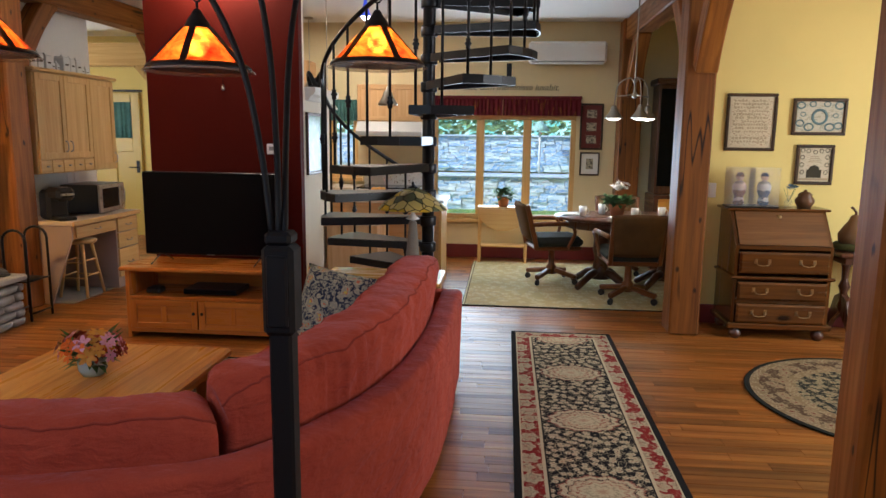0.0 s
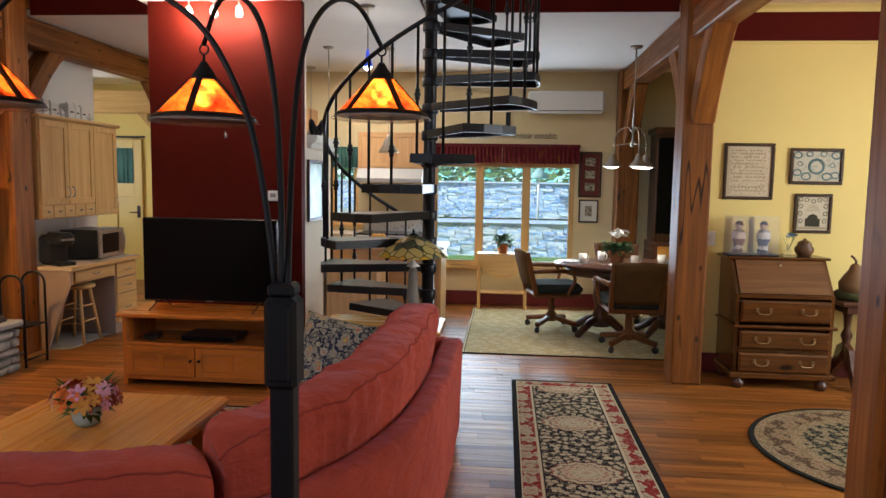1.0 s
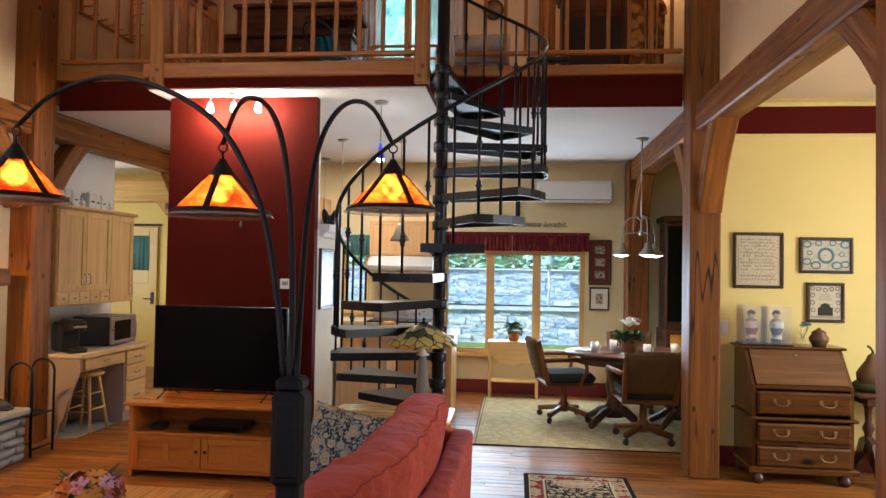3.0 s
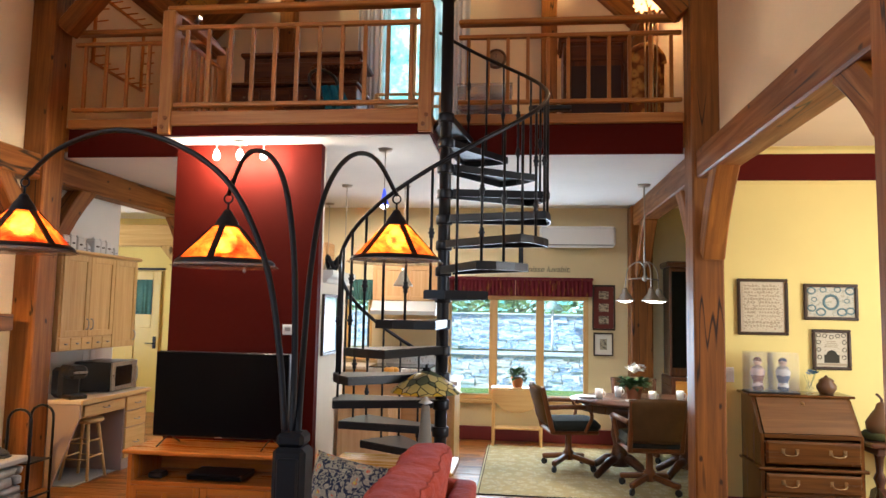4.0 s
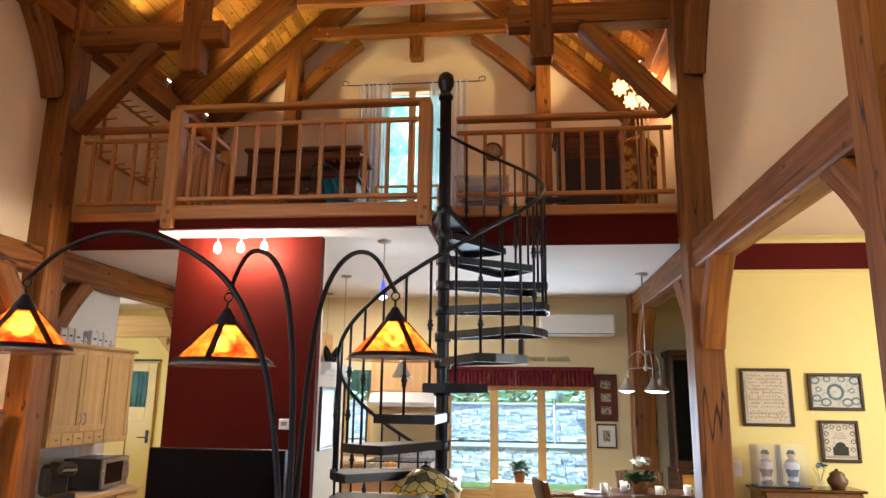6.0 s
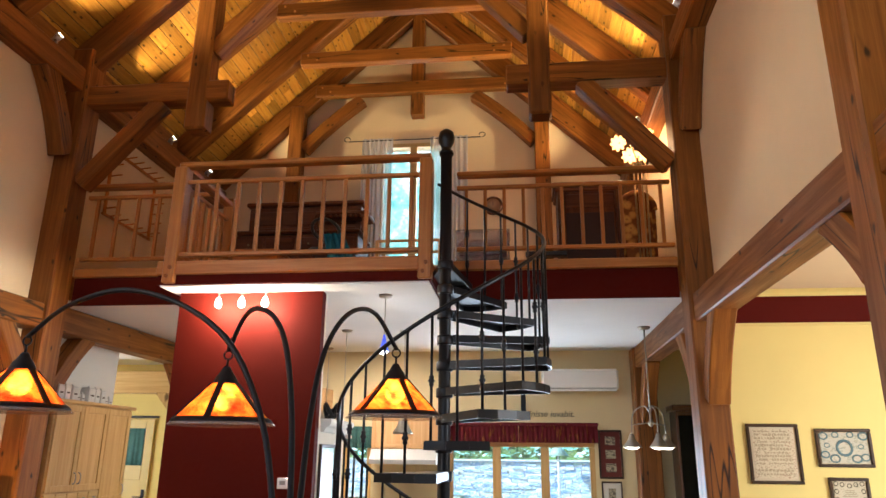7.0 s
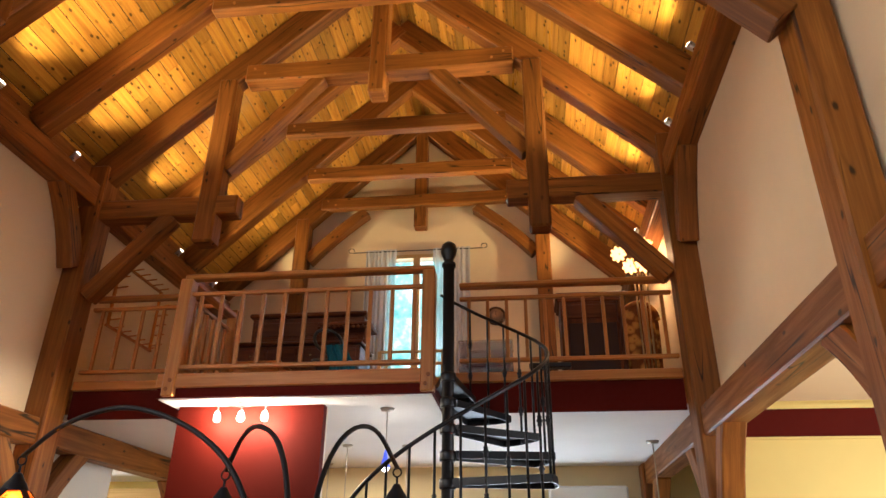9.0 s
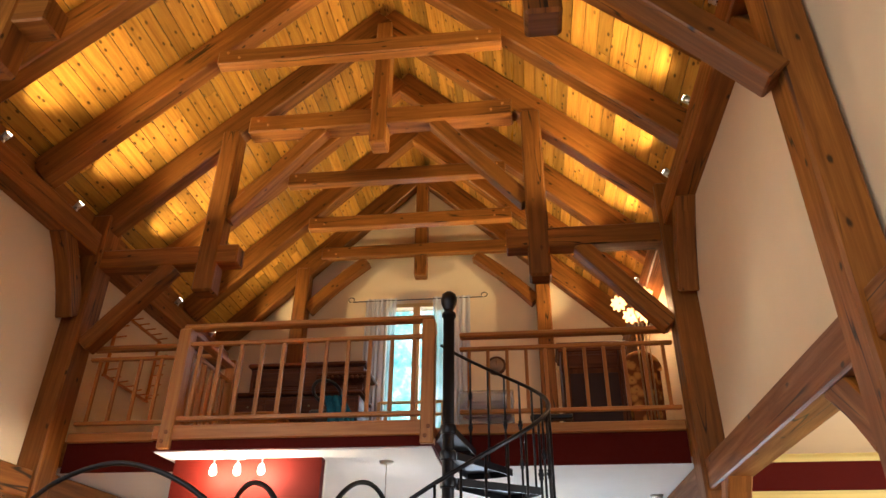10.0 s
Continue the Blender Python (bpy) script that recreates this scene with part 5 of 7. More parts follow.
panes = ln_.ramp(lv.outputs["Color"], [(0.0, (0.80, 0.68, 0.24)), (0.36, (0.85, 0.60, 0.06)), (0.6, (0.82, 0.72, 0.34)), (0.80, (0.20, 0.22, 0.12)), (0.92, (0.14, 0.035, 0.015))], True)
ln_.colour(ln_.mix(ln_.ramp(le.outputs["Distance"], [(0.03, (1, 1, 1)), (0.05, (0, 0, 0))]), panes, (0.02, 0.02, 0.02)))
lt, lm = ln_.t.nodes.new("ShaderNodeBsdfTranslucent"), ln_.t.nodes.new("ShaderNodeMixShader")
ln_.link(ln_.b.inputs["Base Color"].links[0].from_socket, lt.inputs[0])
lm.inputs[0].default_value = 0.55
ln_.link(ln_.b.outputs[0], lm.inputs[1])
ln_.link(lt.outputs[0], lm.inputs[2])
ln_.link(lm.outputs[0], ln_.t.nodes["Material Output"].inputs[0])
bm = bmesh.new()
lathe(bm, [(0.03, 0.60), (0.10, 0.565), (0.19, 0.505), (0.235, 0.465), (0.243, 0.455), (0.238, 0.455), (0.187, 0.498), (0.10, 0.557), (0.03, 0.592)], n=36)
sh = part("shade", bm, LEADED, tl, "yellow and cream leaded glass shade")
bm = bmesh.new()
lathe(bm, [(0.035, 0.595), (0.03, 0.605), (0.008, 0.612), (0.01, 0.63), (0, 0.645)], n=14)
part("finial", bm, BRONZE, sh)


# ---- dining corner ----
dt = thing("dining_table", (1.32, 7.2, 0), "oval dark walnut dining table on two pedestals, laid with cups", "table")
bm = bmesh.new()
lathe(bm, [(0, 0.715), (0.78, 0.715), (0.81, 0.725), (0.82, 0.738), (0.81, 0.75), (0, 0.752)], n=56, squash=0.65)
part("tabletop", bm, WALNUT, dt)
bm = bmesh.new()
lathe(bm, [(0, 0.63), (0.70, 0.63), (0.70, 0.715), (0, 0.715)], n=40, squash=0.62)
part("apron", bm, WALNUT, dt)
for px_ in (-0.33, 0.33):
    bm = bmesh.new()
    lathe(bm, [(0.0, 0.1), (0.10, 0.1), (0.085, 0.2), (0.06, 0.3), (0.085, 0.4), (0.075, 0.5), (0.11, 0.63), (0, 0.63)], (px_, 0, 0), 18)
    ped = part("pedestal", bm, WALNUT, dt)
    for ang in (45, 135, 225, 315):
        c, s_ = math.cos(radians(ang)), math.sin(radians(ang))
        bm = bmesh.new()
        tube(bm, [(px_ + c * r, s_ * r * 0.9, z) for r, z in ((0.05, 0.17), (0.16, 0.15), (0.27, 0.085), (0.34, 0.045), (0.36, 0.035))], [0.045, 0.042, 0.036, 0.034, 0.03], 8)
        part("foot", bm, WALNUT, ped)

CHAIRWOOD = wood("chair_oak", (0.10, 0.033, 0.009), (0.18, 0.065, 0.018), (0.27, 0.105, 0.032), 0.35, 0.9)
CHAIRCLOTH = cloth("olive_upholstery", (0.13, 0.072, 0.026), (0.08, 0.045, 0.018), 220)
SEATCLOTH = cloth("dark_green_upholstery", (0.045, 0.05, 0.042), (0.025, 0.03, 0.026), 220)


def swivel_chair():
    ch = thing("dining_chair", (0, 0, 0), "oak swivel armchair on casters with olive upholstery at the table", "chair", "chairs round the table")
    for k in range(4):
        a = radians(45 + 90 * k)
        c, s_ = math.cos(a), math.sin(a)
        bm = bmesh.new()
        beam(bm, (c * 0.04, s_ * 0.04, 0.13), (c * 0.30, s_ * 0.30, 0.085), 0.055, 0.05, 0.012)
        leg = part("leg", bm, CHAIRWOOD, ch)
        bm = bmesh.new()
        tube(bm, [(c * 0.285 - s_ * 0.012, s_ * 0.285 + c * 0.012, 0.032), (c * 0.285 + s_ * 0.012, s_ * 0.285 - c * 0.012, 0.032)], 0.031, 12)
        tube(bm, [(c * 0.285, s_ * 0.285, 0.06), (c * 0.285, s_ * 0.285, 0.09)], 0.01, 6)
        part("caster", bm, GREYPLASTIC, leg)
    bm = bmesh.new()
    lathe(bm, [(0, 0.09), (0.055, 0.09), (0.055, 0.17), (0.035, 0.19), (0.03, 0.38), (0.07, 0.40), (0, 0.40)], n=16)
    part("column", bm, CHAIRWOOD, ch)
    part("seat_frame", B((-0.25, -0.24, 0.37), (0.25, 0.25, 0.41), 0.02), CHAIRWOOD, ch)
    bm = B((-0.255, -0.24, 0.40), (0.255, 0.27, 0.50), 0.04)
    bmesh.ops.subdivide_edges(bm, edges=bm.edges[:], cuts=1, use_grid_fill=True)
    for v in bm.verts:
        if v.co.z > 0.46:
            v.co.z += 0.02 * (1 - (v.co.x / 0.26) ** 2)
    part("seat", bm, SEATCLOTH, ch, "dark green upholstered seat")
    for sx in (-0.225, 0.225):
        bm = bmesh.new()
        beam(bm, (sx, -0.22, 0.38), (sx * 1.02, -0.335, 0.84), 0.04, 0.05, 0.008, up=(0, 1, 0))
        part("back_post", bm, CHAIRWOOD, ch)
    bm = bmesh.new()
    n = 10
    v = {}
    for i in range(n + 1):
        for j in range(n + 1):
            u, w = i / n * 2 - 1, j / n
            for side in (0, 1):
                wid = 0.23 + 0.03 * w
                edge = (1 - u ** 6) * (1 - (2 * w - 1) ** 6)
                y = -0.245 - 0.105 * w - 0.03 * (1 - u * u) + (0.04 if side else -0.03) * edge ** 0.5
                v[i, j, side] = bm.verts.new((u * wid, y, 0.46 + 0.40 * w - 0.015 * u * u * w))
    for i in range(n):
        for j in range(n):
            for side in (0, 1):
                q = [v[i, j, side], v[i + 1, j, side], v[i + 1, j + 1, side], v[i, j + 1, side]]
                bm.faces.new(q if side == 0 else q[::-1]).smooth = True
    bmesh.ops.remove_doubles(bm, verts=bm.verts[:], dist=0.0005)
    part("backrest", bm, CHAIRCLOTH, ch, "olive upholstered backrest")
    for sx in (-1, 1):
        bm = bmesh.new()
        tube(bm, spline([(sx * 0.24, -0.27, 0.64), (sx * 0.29, -0.1, 0.655), (sx * 0.30, 0.1, 0.65), (sx * 0.29, 0.2, 0.63)], 5), 0.024, 8)
        arm_ = part("armrest", bm, CHAIRWOOD, ch)
        bm = bmesh.new()
        tube(bm, spline([(sx * 0.29, 0.13, 0.64), (sx * 0.275, 0.16, 0.55), (sx * 0.25, 0.1, 0.40)], 5), 0.019, 8)
        part("arm_post", bm, CHAIRWOOD, arm_)
    return ch


chair = swivel_chair()
chair.matrix_world = pose(1.17, 6.60, 0.011, 0, 0, 4)
copy_thing(chair, pose(0.50, 7.38, 0.011, 0, 0, -78))
copy_thing(chair, pose(1.28, 7.98, 0.011, 0, 0, 176))
copy_thing(chair, pose(2.15, 7.15, 0.011, 0, 0, 88))


def mug(x, y):
    m_ = thing("coffee_mug", (x, y, 0.753), "white china mug on the dining table", "mug", "mugs on the table")
    bm = bmesh.new()
    lathe(bm, [(0, 0), (0.032, 0), (0.040, 0.10), (0.037, 0.10), (0.030, 0.01), (0, 0.01)], n=18)
    part("cup", bm, WHITECHINA, m_)
    bm = bmesh.new()
    tube(bm, [(0.036 + 0.022 * math.sin(t * math.pi / 8), 0, 0.05 + 0.028 * math.cos(t * math.pi / 8)) for t in range(9)], 0.005, 6)
    part("handle", bm, WHITECHINA, m_)


for x, y in ((0.78, 7.10), (1.00, 7.36), (1.27, 6.98), (1.56, 7.12)):
    mug(x, y)
for x, y in ((0.66, 7.2), (1.12, 6.93), (1.5, 6.95)):
    bm = bmesh.new()
    lathe(bm, [(0, 0.753), (0.07, 0.753), (0.115, 0.765), (0.112, 0.768), (0.07, 0.758), (0, 0.757)], (x, y, 0), 24)
    tagged(part("plate", bm, WHITECHINA), "white china plate laid on the table", "plate", "plates on the table")


def plant(name, at, pot_r, pot_h, leaf_len, count, spread, label, flowers=0, up=0.6):
    p = thing(name, at, label, "plant")
    bm = bmesh.new()
    lathe(bm, [(0, 0), (pot_r * 0.72, 0), (pot_r * 0.92, pot_h * 0.75), (pot_r * 1.02, pot_h * 0.76), (pot_r * 1.04, pot_h), (pot_r * 0.92, pot_h), (pot_r * 0.88, pot_h * 0.85), (0, pot_h * 0.85)], n=20)
    part("pot", bm, TERRA, p, "terracotta pot")
    bm = bmesh.new()
    for i in range(count):
        t = random.random() * math.tau
        e = random.uniform(-0.15, 1.2) * up
        d = Vector((math.cos(t), math.sin(t), e)).normalized()
        base = Vector((0, 0, pot_h)) + d * spread * random.uniform(0.15, 0.8)
        tip = base + (d + Vector((0, 0, random.uniform(-0.5, 0.2)))) * leaf_len * random.uniform(0.7, 1.2)
        s_ = d.cross(Vector((0, 0, 1))).normalized() * leaf_len * 0.34
        m_ = (base + tip) / 2 + Vector((0, 0, leaf_len * 0.15))
        vs = [bm.verts.new(q) for q in (base, m_ - s_, tip, m_ + s_)]
        bm.faces.new((vs[0], vs[1], vs[2])).smooth = True
        bm.faces.new((vs[0], vs[2], vs[3])).smooth = True
    part("foliage", bm, LEAF, p)
    if flowers:
        bm = bmesh.new()
        for i in range(flowers):
            t, r = random.random() * math.tau, random.random() * spread * 0.6
            petals(bm, (r * math.cos(t), r * math.sin(t), pot_h + spread * random.uniform(0.9, 1.35)), (random.uniform(-1, 1), random.uniform(-1, 1), 1), 0.03, 5, 0.9)
        part("blossom", bm, mat("white_petal", (0.8, 0.77, 0.74), 0.6), p, "white blossoms")
    return p


plant("potted_cyclamen", (1.13, 7.18, 0.753), 0.085, 0.13, 0.075, 190, 0.15, "white cyclamen in a terracotta pot on the table", 46)
plant("potted_plant", (-0.03, 8.52, 0.69), 0.075, 0.12, 0.085, 120, 0.14, "green jade-leaved plant in a terracotta pot by the window", up=1.0)

dl = thing("drop_leaf_table", (-0.03, 8.52, 0), "small oak drop-leaf table with a lower shelf under the window", "table")
part("top", B((-0.31, -0.12, 0.67), (0.31, 0.13, 0.69), 0.006), MAPLE, dl)
bm = bmesh.new()
prism(bm, [(-0.29, 0.67), (0.29, 0.67), (0.27, 0.55), (0.18, 0.45), (0.06, 0.41), (-0.06, 0.41), (-0.18, 0.45), (-0.27, 0.55)], "y", -0.145, -0.125, along=(1, 0, 0))
part("leaf", bm, MAPLE, dl, "rounded drop leaf hanging down")
part("shelf", B((-0.28, -0.1, 0.2), (0.28, 0.11, 0.218), 0.004), MAPLE, dl)
for lx in (-0.30, 0.265):
    for ly in (-0.11, 0.09):
        part("leg", B((lx, ly, 0), (lx + 0.035, ly + 0.035, 0.67), 0.005), MAPLE, dl)

ac = thing("air_conditioner", (0.69, 8.82, 2.38), "white wall-mounted air conditioner above the window", "air conditioner")
bm = B((-0.46, -0.20, 0.03), (0.46, 0, 0.28), 0.025)
part("housing", bm, mat("white_plastic", (0.74, 0.73, 0.70), 0.35), ac)
part("outlet", B((-0.43, -0.195, 0.045), (0.43, -0.05, 0.065), 0.004), GREYPLASTIC, ac)
part("vane", B((-0.43, -0.205, 0.02), (0.43, -0.10, 0.032), 0.004), mat("white_vane", (0.7, 0.7, 0.68), 0.4), ac)


def chandelier_shade(bm, x, y, z):
    lathe(bm, [(0.018, 0.13), (0.028, 0.11), (0.035, 0.08), (0.055, 0.05), (0.085, 0.012), (0.09, 0.0), (0.086, 0.0), (0.05, 0.045), (0.03, 0.075), (0.012, 0.12)], (x, y, z), 22)


cd = thing("chandelier", (1.24, 7.18, CEIL), "pewter three-arm chandelier with bell shades over the dining table", "chandelier")
bm = bmesh.new()
lathe(bm, [(0, -0.03), (0.055, -0.025), (0.065, 0)], n=20)
part("canopy", bm, CHROME, cd)
bm = bmesh.new()
tube(bm, [(0, 0, -0.02), (0, 0, -0.80)], 0.007, 8)
lathe(bm, [(0.0, -0.99), (0.02, -0.98), (0.028, -0.95), (0.012, -0.92), (0.008, -0.8)], n=12)
part("stem", bm, CHROME, cd)
for dx, dy in ((-0.19, 0.02), (0.04, -0.13), (0.16, 0.12)):
    bm = bmesh.new()
    tube(bm, spline([(0, 0, -0.85), (dx * 0.3, dy * 0.3, -0.79), (dx * 0.85, dy * 0.85, -0.86), (dx, dy, -1.05)], 6), 0.006, 6)
    tube(bm, [(0, 0, -0.95), (dx, dy, -0.97)], 0.006, 6)
    arm_ = part("arm", bm, CHROME, cd)
    bm = bmesh.new()
    chandelier_shade(bm, dx, dy, -1.185)
    part("shade", bm, CHROME, arm_, "ribbed pewter bell shade")
    bm = bmesh.new()
    lathe(bm, [(0, -1.205), (0.04, -1.198), (0.078, -1.182), (0.06, -1.165), (0, -1.16)], (dx, dy, 0), 16)
    b = part("bulb", bm, glow("bell_bulb", (1.0, 0.93, 0.8), 7), arm_)
    b.visible_shadow = False


def picture(x0, x1, z0, z1, y, frame_m, mount_m, art_m, label, border=0.025, mount=0.03, windows=None):
    p = thing("framed_picture", (0, y, 0), label, "picture")
    for lo, hi in (((x0, -0.025, z0), (x1, 0, z0 + border)), ((x0, -0.025, z1 - border), (x1, 0, z1)), ((x0, -0.025, z0 + border), (x0 + border, 0, z1 - border)), ((x1 - border, -0.025, z0 + border), (x1, 0, z1 - border))):
        part("frame", B(lo, hi, 0.006), frame_m, p)
    part("mount", B((x0 + border, -0.010, z0 + border), (x1 - border, -0.004, z1 - border)), mount_m, p)
    for a, b, c, d in windows or ((x0 + border + mount, x1 - border - mount, z0 + border + mount, z1 - border - mount),):
        part("art", B((a, -0.014, c), (b, -0.010, d)), art_m, p)
    return p


def stitched(name, ground, inks, scale, thresh):
    m = mat(name, ground, 0.85)
    n = Nodes(m)
    v = n.voronoi(n.coords("Object", (1, 1, 1.25)), scale)
    v.distance = "CHEBYCHEV"
    on = n.math("LESS_THAN", n.noise(n.coords("Object", (1, 1, 2.0)), scale * 0.5, 2, 0.6), thresh)
    motif = n.math("GREATER_THAN", v.outputs["Distance"], 0.22)
    ink = n.ramp(v.outputs["Color"], [(k / len(inks), c) for k, c in enumerate(inks)], True)
    n.colour(n.mix(n.math("MULTIPLY", on, motif), ground, ink))
    n.bump(n.noise(n.coords(), 500, 1), 0.2, 0.001)
    return m


FRAMEM = wood("picture_frame", (0.03, 0.018, 0.010), (0.06, 0.035, 0.018), (0.10, 0.06, 0.03), 0.35)
LINEN = mat("linen", (0.55, 0.46, 0.30), 0.9)
THREAD = mat("brown_thread", (0.36, 0.29, 0.18), 0.9)
samp = picture(1.755, 2.15, 1.445, 1.90, 5.93, FRAMEM, LINEN, stitched("sampler_verse", (0.58, 0.49, 0.32), ((0.30, 0.25, 0.16), (0.36, 0.29, 0.18), (0.34, 0.2, 0.13)), 120, 0.42), "stitched alphabet sampler in a dark wooden frame", mount=0.018)
for k in range(13):
    z = 1.845 - k * 0.027
    x = 1.81
    while x < 2.08:
        wdt = random.uniform(0.008, 0.02) if k not in (0, 11) else 0.02
        if random.random() < 0.85 and k not in (10,):
            part("stitching", B((x, -0.0155, z - 0.009), (min(x + wdt, 2.095), -0.0142, z + (0.006 if k % 3 else 0.002))), THREAD, samp)
        x += wdt + 0.008
crewel = picture(2.27, 2.685, 1.575, 1.865, 5.93, FRAMEM, LINEN, stitched("blue_crewel", (0.50, 0.47, 0.35), ((0.32, 0.34, 0.28), (0.36, 0.36, 0.26), (0.40, 0.36, 0.25)), 80, 0.44), "blue-green crewel embroidery in a dark wooden frame", mount=0.008)
house = picture(2.325, 2.62, 1.18, 1.50, 5.93, FRAMEM, LINEN, stitched("house_sampler", (0.55, 0.48, 0.33), ((0.26, 0.22, 0.15), (0.30, 0.27, 0.17), (0.38, 0.30, 0.2)), 120, 0.38), "stitched house sampler in a dark wooden frame", mount=0.008)
def motif(p, cx, cz, r, m, squash=1.0):
    bm = bmesh.new()
    tube(bm, [(cx + r * math.cos(radians(a)), -0.0148, cz + r * squash * math.sin(radians(a))) for a in range(0, 360, 24)], r * 0.2, 5, closed=True)
    bmesh.ops.scale(bm, vec=(1, 0.05, 1), space=Matrix.Translation((0, 0.0145, 0)), verts=bm.verts[:])
    part("stitching", bm, m, p)


TEALTHREAD, DARKTHREAD = mat("teal_thread", (0.13, 0.20, 0.20), 0.9), mat("dark_thread", (0.05, 0.045, 0.03), 0.9)
motif(crewel, 2.4775, 1.72, 0.055, TEALTHREAD)
for mx_, mz_, mr_ in ((2.33, 1.81, 0.03), (2.40, 1.64, 0.034), (2.56, 1.64, 0.034), (2.625, 1.81, 0.034), (2.625, 1.65, 0.03), (2.33, 1.67, 0.03), (2.42, 1.82, 0.024), (2.53, 1.82, 0.024), (2.35, 1.74, 0.02), (2.60, 1.73, 0.02)):
    motif(crewel, mx_, mz_, mr_, TEALTHREAD, 0.8)
part("stitching", B((2.415, -0.0155, 1.235), (2.53, -0.0142, 1.30)), DARKTHREAD, house)
bm = bmesh.new()
prism(bm, [(2.43, 1.30), (2.515, 1.30), (2.505, 1.325), (2.4725, 1.338), (2.44, 1.325)], "y", -0.0155, -0.0142)
part("stitching", bm, DARKTHREAD, house)
part("stitching", B((2.36, -0.0155, 1.215), (2.585, -0.0142, 1.232)), THREAD, house)
for mx_, mz_ in ((2.375, 1.455), (2.42, 1.45), (2.52, 1.45), (2.565, 1.455), (2.375, 1.40), (2.57, 1.40), (2.375, 1.34), (2.57, 1.34), (2.38, 1.28), (2.565, 1.28), (2.4725, 1.44)):
    motif(house, mx_, mz_, 0.015, DARKTHREAD)
for k in range(4):
    part("stitching", B((2.425 + 0.005 * k, -0.0155, 1.36 + 0.014 * k), (2.52 - 0.005 * k, -0.0142, 1.366 + 0.014 * k)), THREAD, house)
MAROON = mat("maroon_mount", (0.13, 0.035, 0.03), 0.8)
ENGRAVE = stitched("engraving", (0.40, 0.36, 0.26), ((0.08, 0.07, 0.06), (0.15, 0.13, 0.1)), 60, 0.5)
picture(0.885, 1.165, 1.385, 1.945, 8.82, FRAMEM, MAROON, ENGRAVE, "three small engravings in a maroon mount and dark frame", 0.022, 0.03, [(0.965, 1.085, z, z + 0.10) for z in (1.46, 1.615, 1.77)])
picture(0.90, 1.14, 1.07, 1.355, 8.82, FRAMEM, PAPER, ENGRAVE, "small engraving in a white mount and black frame", 0.018, 0.06)
part("clock_plaque", B((-0.03, 8.80, 2.16), (0.03, 8.815, 2.42), 0.004), BLACK)
tagged(bpy.data.objects["clock_plaque"], "narrow black iron ornament on the wall", "ornament")

hutch = thing("china_hutch", (2.16, 8.5, 0), "dark walnut china hutch beyond the dining table", "cabinet")
part("base", B((-0.45, -0.25, 0), (0.45, 0.3, 0.88), 0.01), WALNUT, hutch)
part("upper_case", B((-0.42, -0.08, 0.88), (0.42, 0.3, 2.15), 0.01), WALNUT, hutch)
part("cornice", B((-0.46, -0.12, 2.15), (0.46, 0.3, 2.22), 0.012), WALNUT, hutch)
for dx in (-0.40, 0.01):
    part("glass_door", B((dx, -0.10, 0.98), (dx + 0.38, -0.082, 2.10), 0.004), SCREEN, hutch)
    part("drawer", B((dx, -0.268, 0.66), (dx + 0.38, -0.25, 0.84), 0.004), GOLDOAK, hutch)

# ---- alcove: writing desk and side table ----
sw = thing("light_switch", (1.685, 5.93, 1.12), "white rocker light switch on the yellow wall", "switch")
part("plate", B((-0.037, -0.006, -0.06), (0.037, 0, 0.06), 0.003), WHITECHINA, sw)
part("rocker", B((-0.017, -0.011, -0.033), (0.017, -0.006, 0.033), 0.003), WHITECHINA, sw)

DX0, DX1 = 1.765, 2.485
sd = thing("writing_desk", (0, 0, 0), "pine slant-front writing desk with brass pulls against the yellow wall", "desk")
prof = [(5.46, 0.12), (5.90, 0.12), (5.90, 0.985), (5.66, 0.985), (5.475, 0.735), (5.46, 0.735)]
for a in (DX0, DX1 - 0.025):
    bm = bmesh.new()
    prism(bm, prof, "x", a, a + 0.025)
    part("side_panel", bm, DESKWOOD, sd)
part("top", B((DX0 - 0.03, 5.63, 0.985), (DX1 + 0.03, 5.92, 1.005), 0.006), DESKWOOD, sd)
part("back_panel", B((DX0 + 0.025, 5.88, 0.12), (DX1 - 0.025, 5.90, 0.985)), DESKWOOD, sd)
bm = bmesh.new()
prism(bm, [(5.655, 0.975), (5.475, 0.735), (5.463, 0.742), (5.643, 0.982)], "x", DX0 + 0.03, DX1 - 0.03, along=(1, 0, 0))
lid = part("slant_front", bm, wood("pale_polished_pine", (0.075, 0.026, 0.007), (0.12, 0.046, 0.013), (0.16, 0.066, 0.02), 0.16, 0.9, coat=1.0), sd, "polished slant front")
bm = bmesh.new()
lathe(bm, [(0.02, 0), (0.018, 0.006), (0.006, 0.008), (0, 0.009)], n=14)
bmesh.ops.transform(bm, matrix=pose(2.125, 5.622, 0.945, 37, 0, 0), verts=bm.verts[:])
part("escutcheon", bm, BRASS, lid)


def drop_pull(x, y, z, parent, w=0.05):
    bm = bmesh.new()
    tube(bm, [(x - w, y, z + 0.012), (x - w, y - 0.016, z + 0.01), (x - w * 0.8, y - 0.022, z - 0.012), (x, y - 0.024, z - 0.018), (x + w * 0.8, y - 0.022, z - 0.012), (x + w, y - 0.016, z + 0.01), (x + w, y, z + 0.012)], 0.004, 6)
    for sx in (-w, w):
        box(bm, (x + sx - 0.012, y - 0.004, z - 0.006), (x + sx + 0.012, y + 0.001, z + 0.03), 0.002)
    part("pull", bm, BRASS, parent, "antique brass drop pull")


part("upper_rail", B((DX0 + 0.025, 5.455, 0.705), (DX1 - 0.025, 5.88, 0.735), 0.004), DESKWOOD, sd)
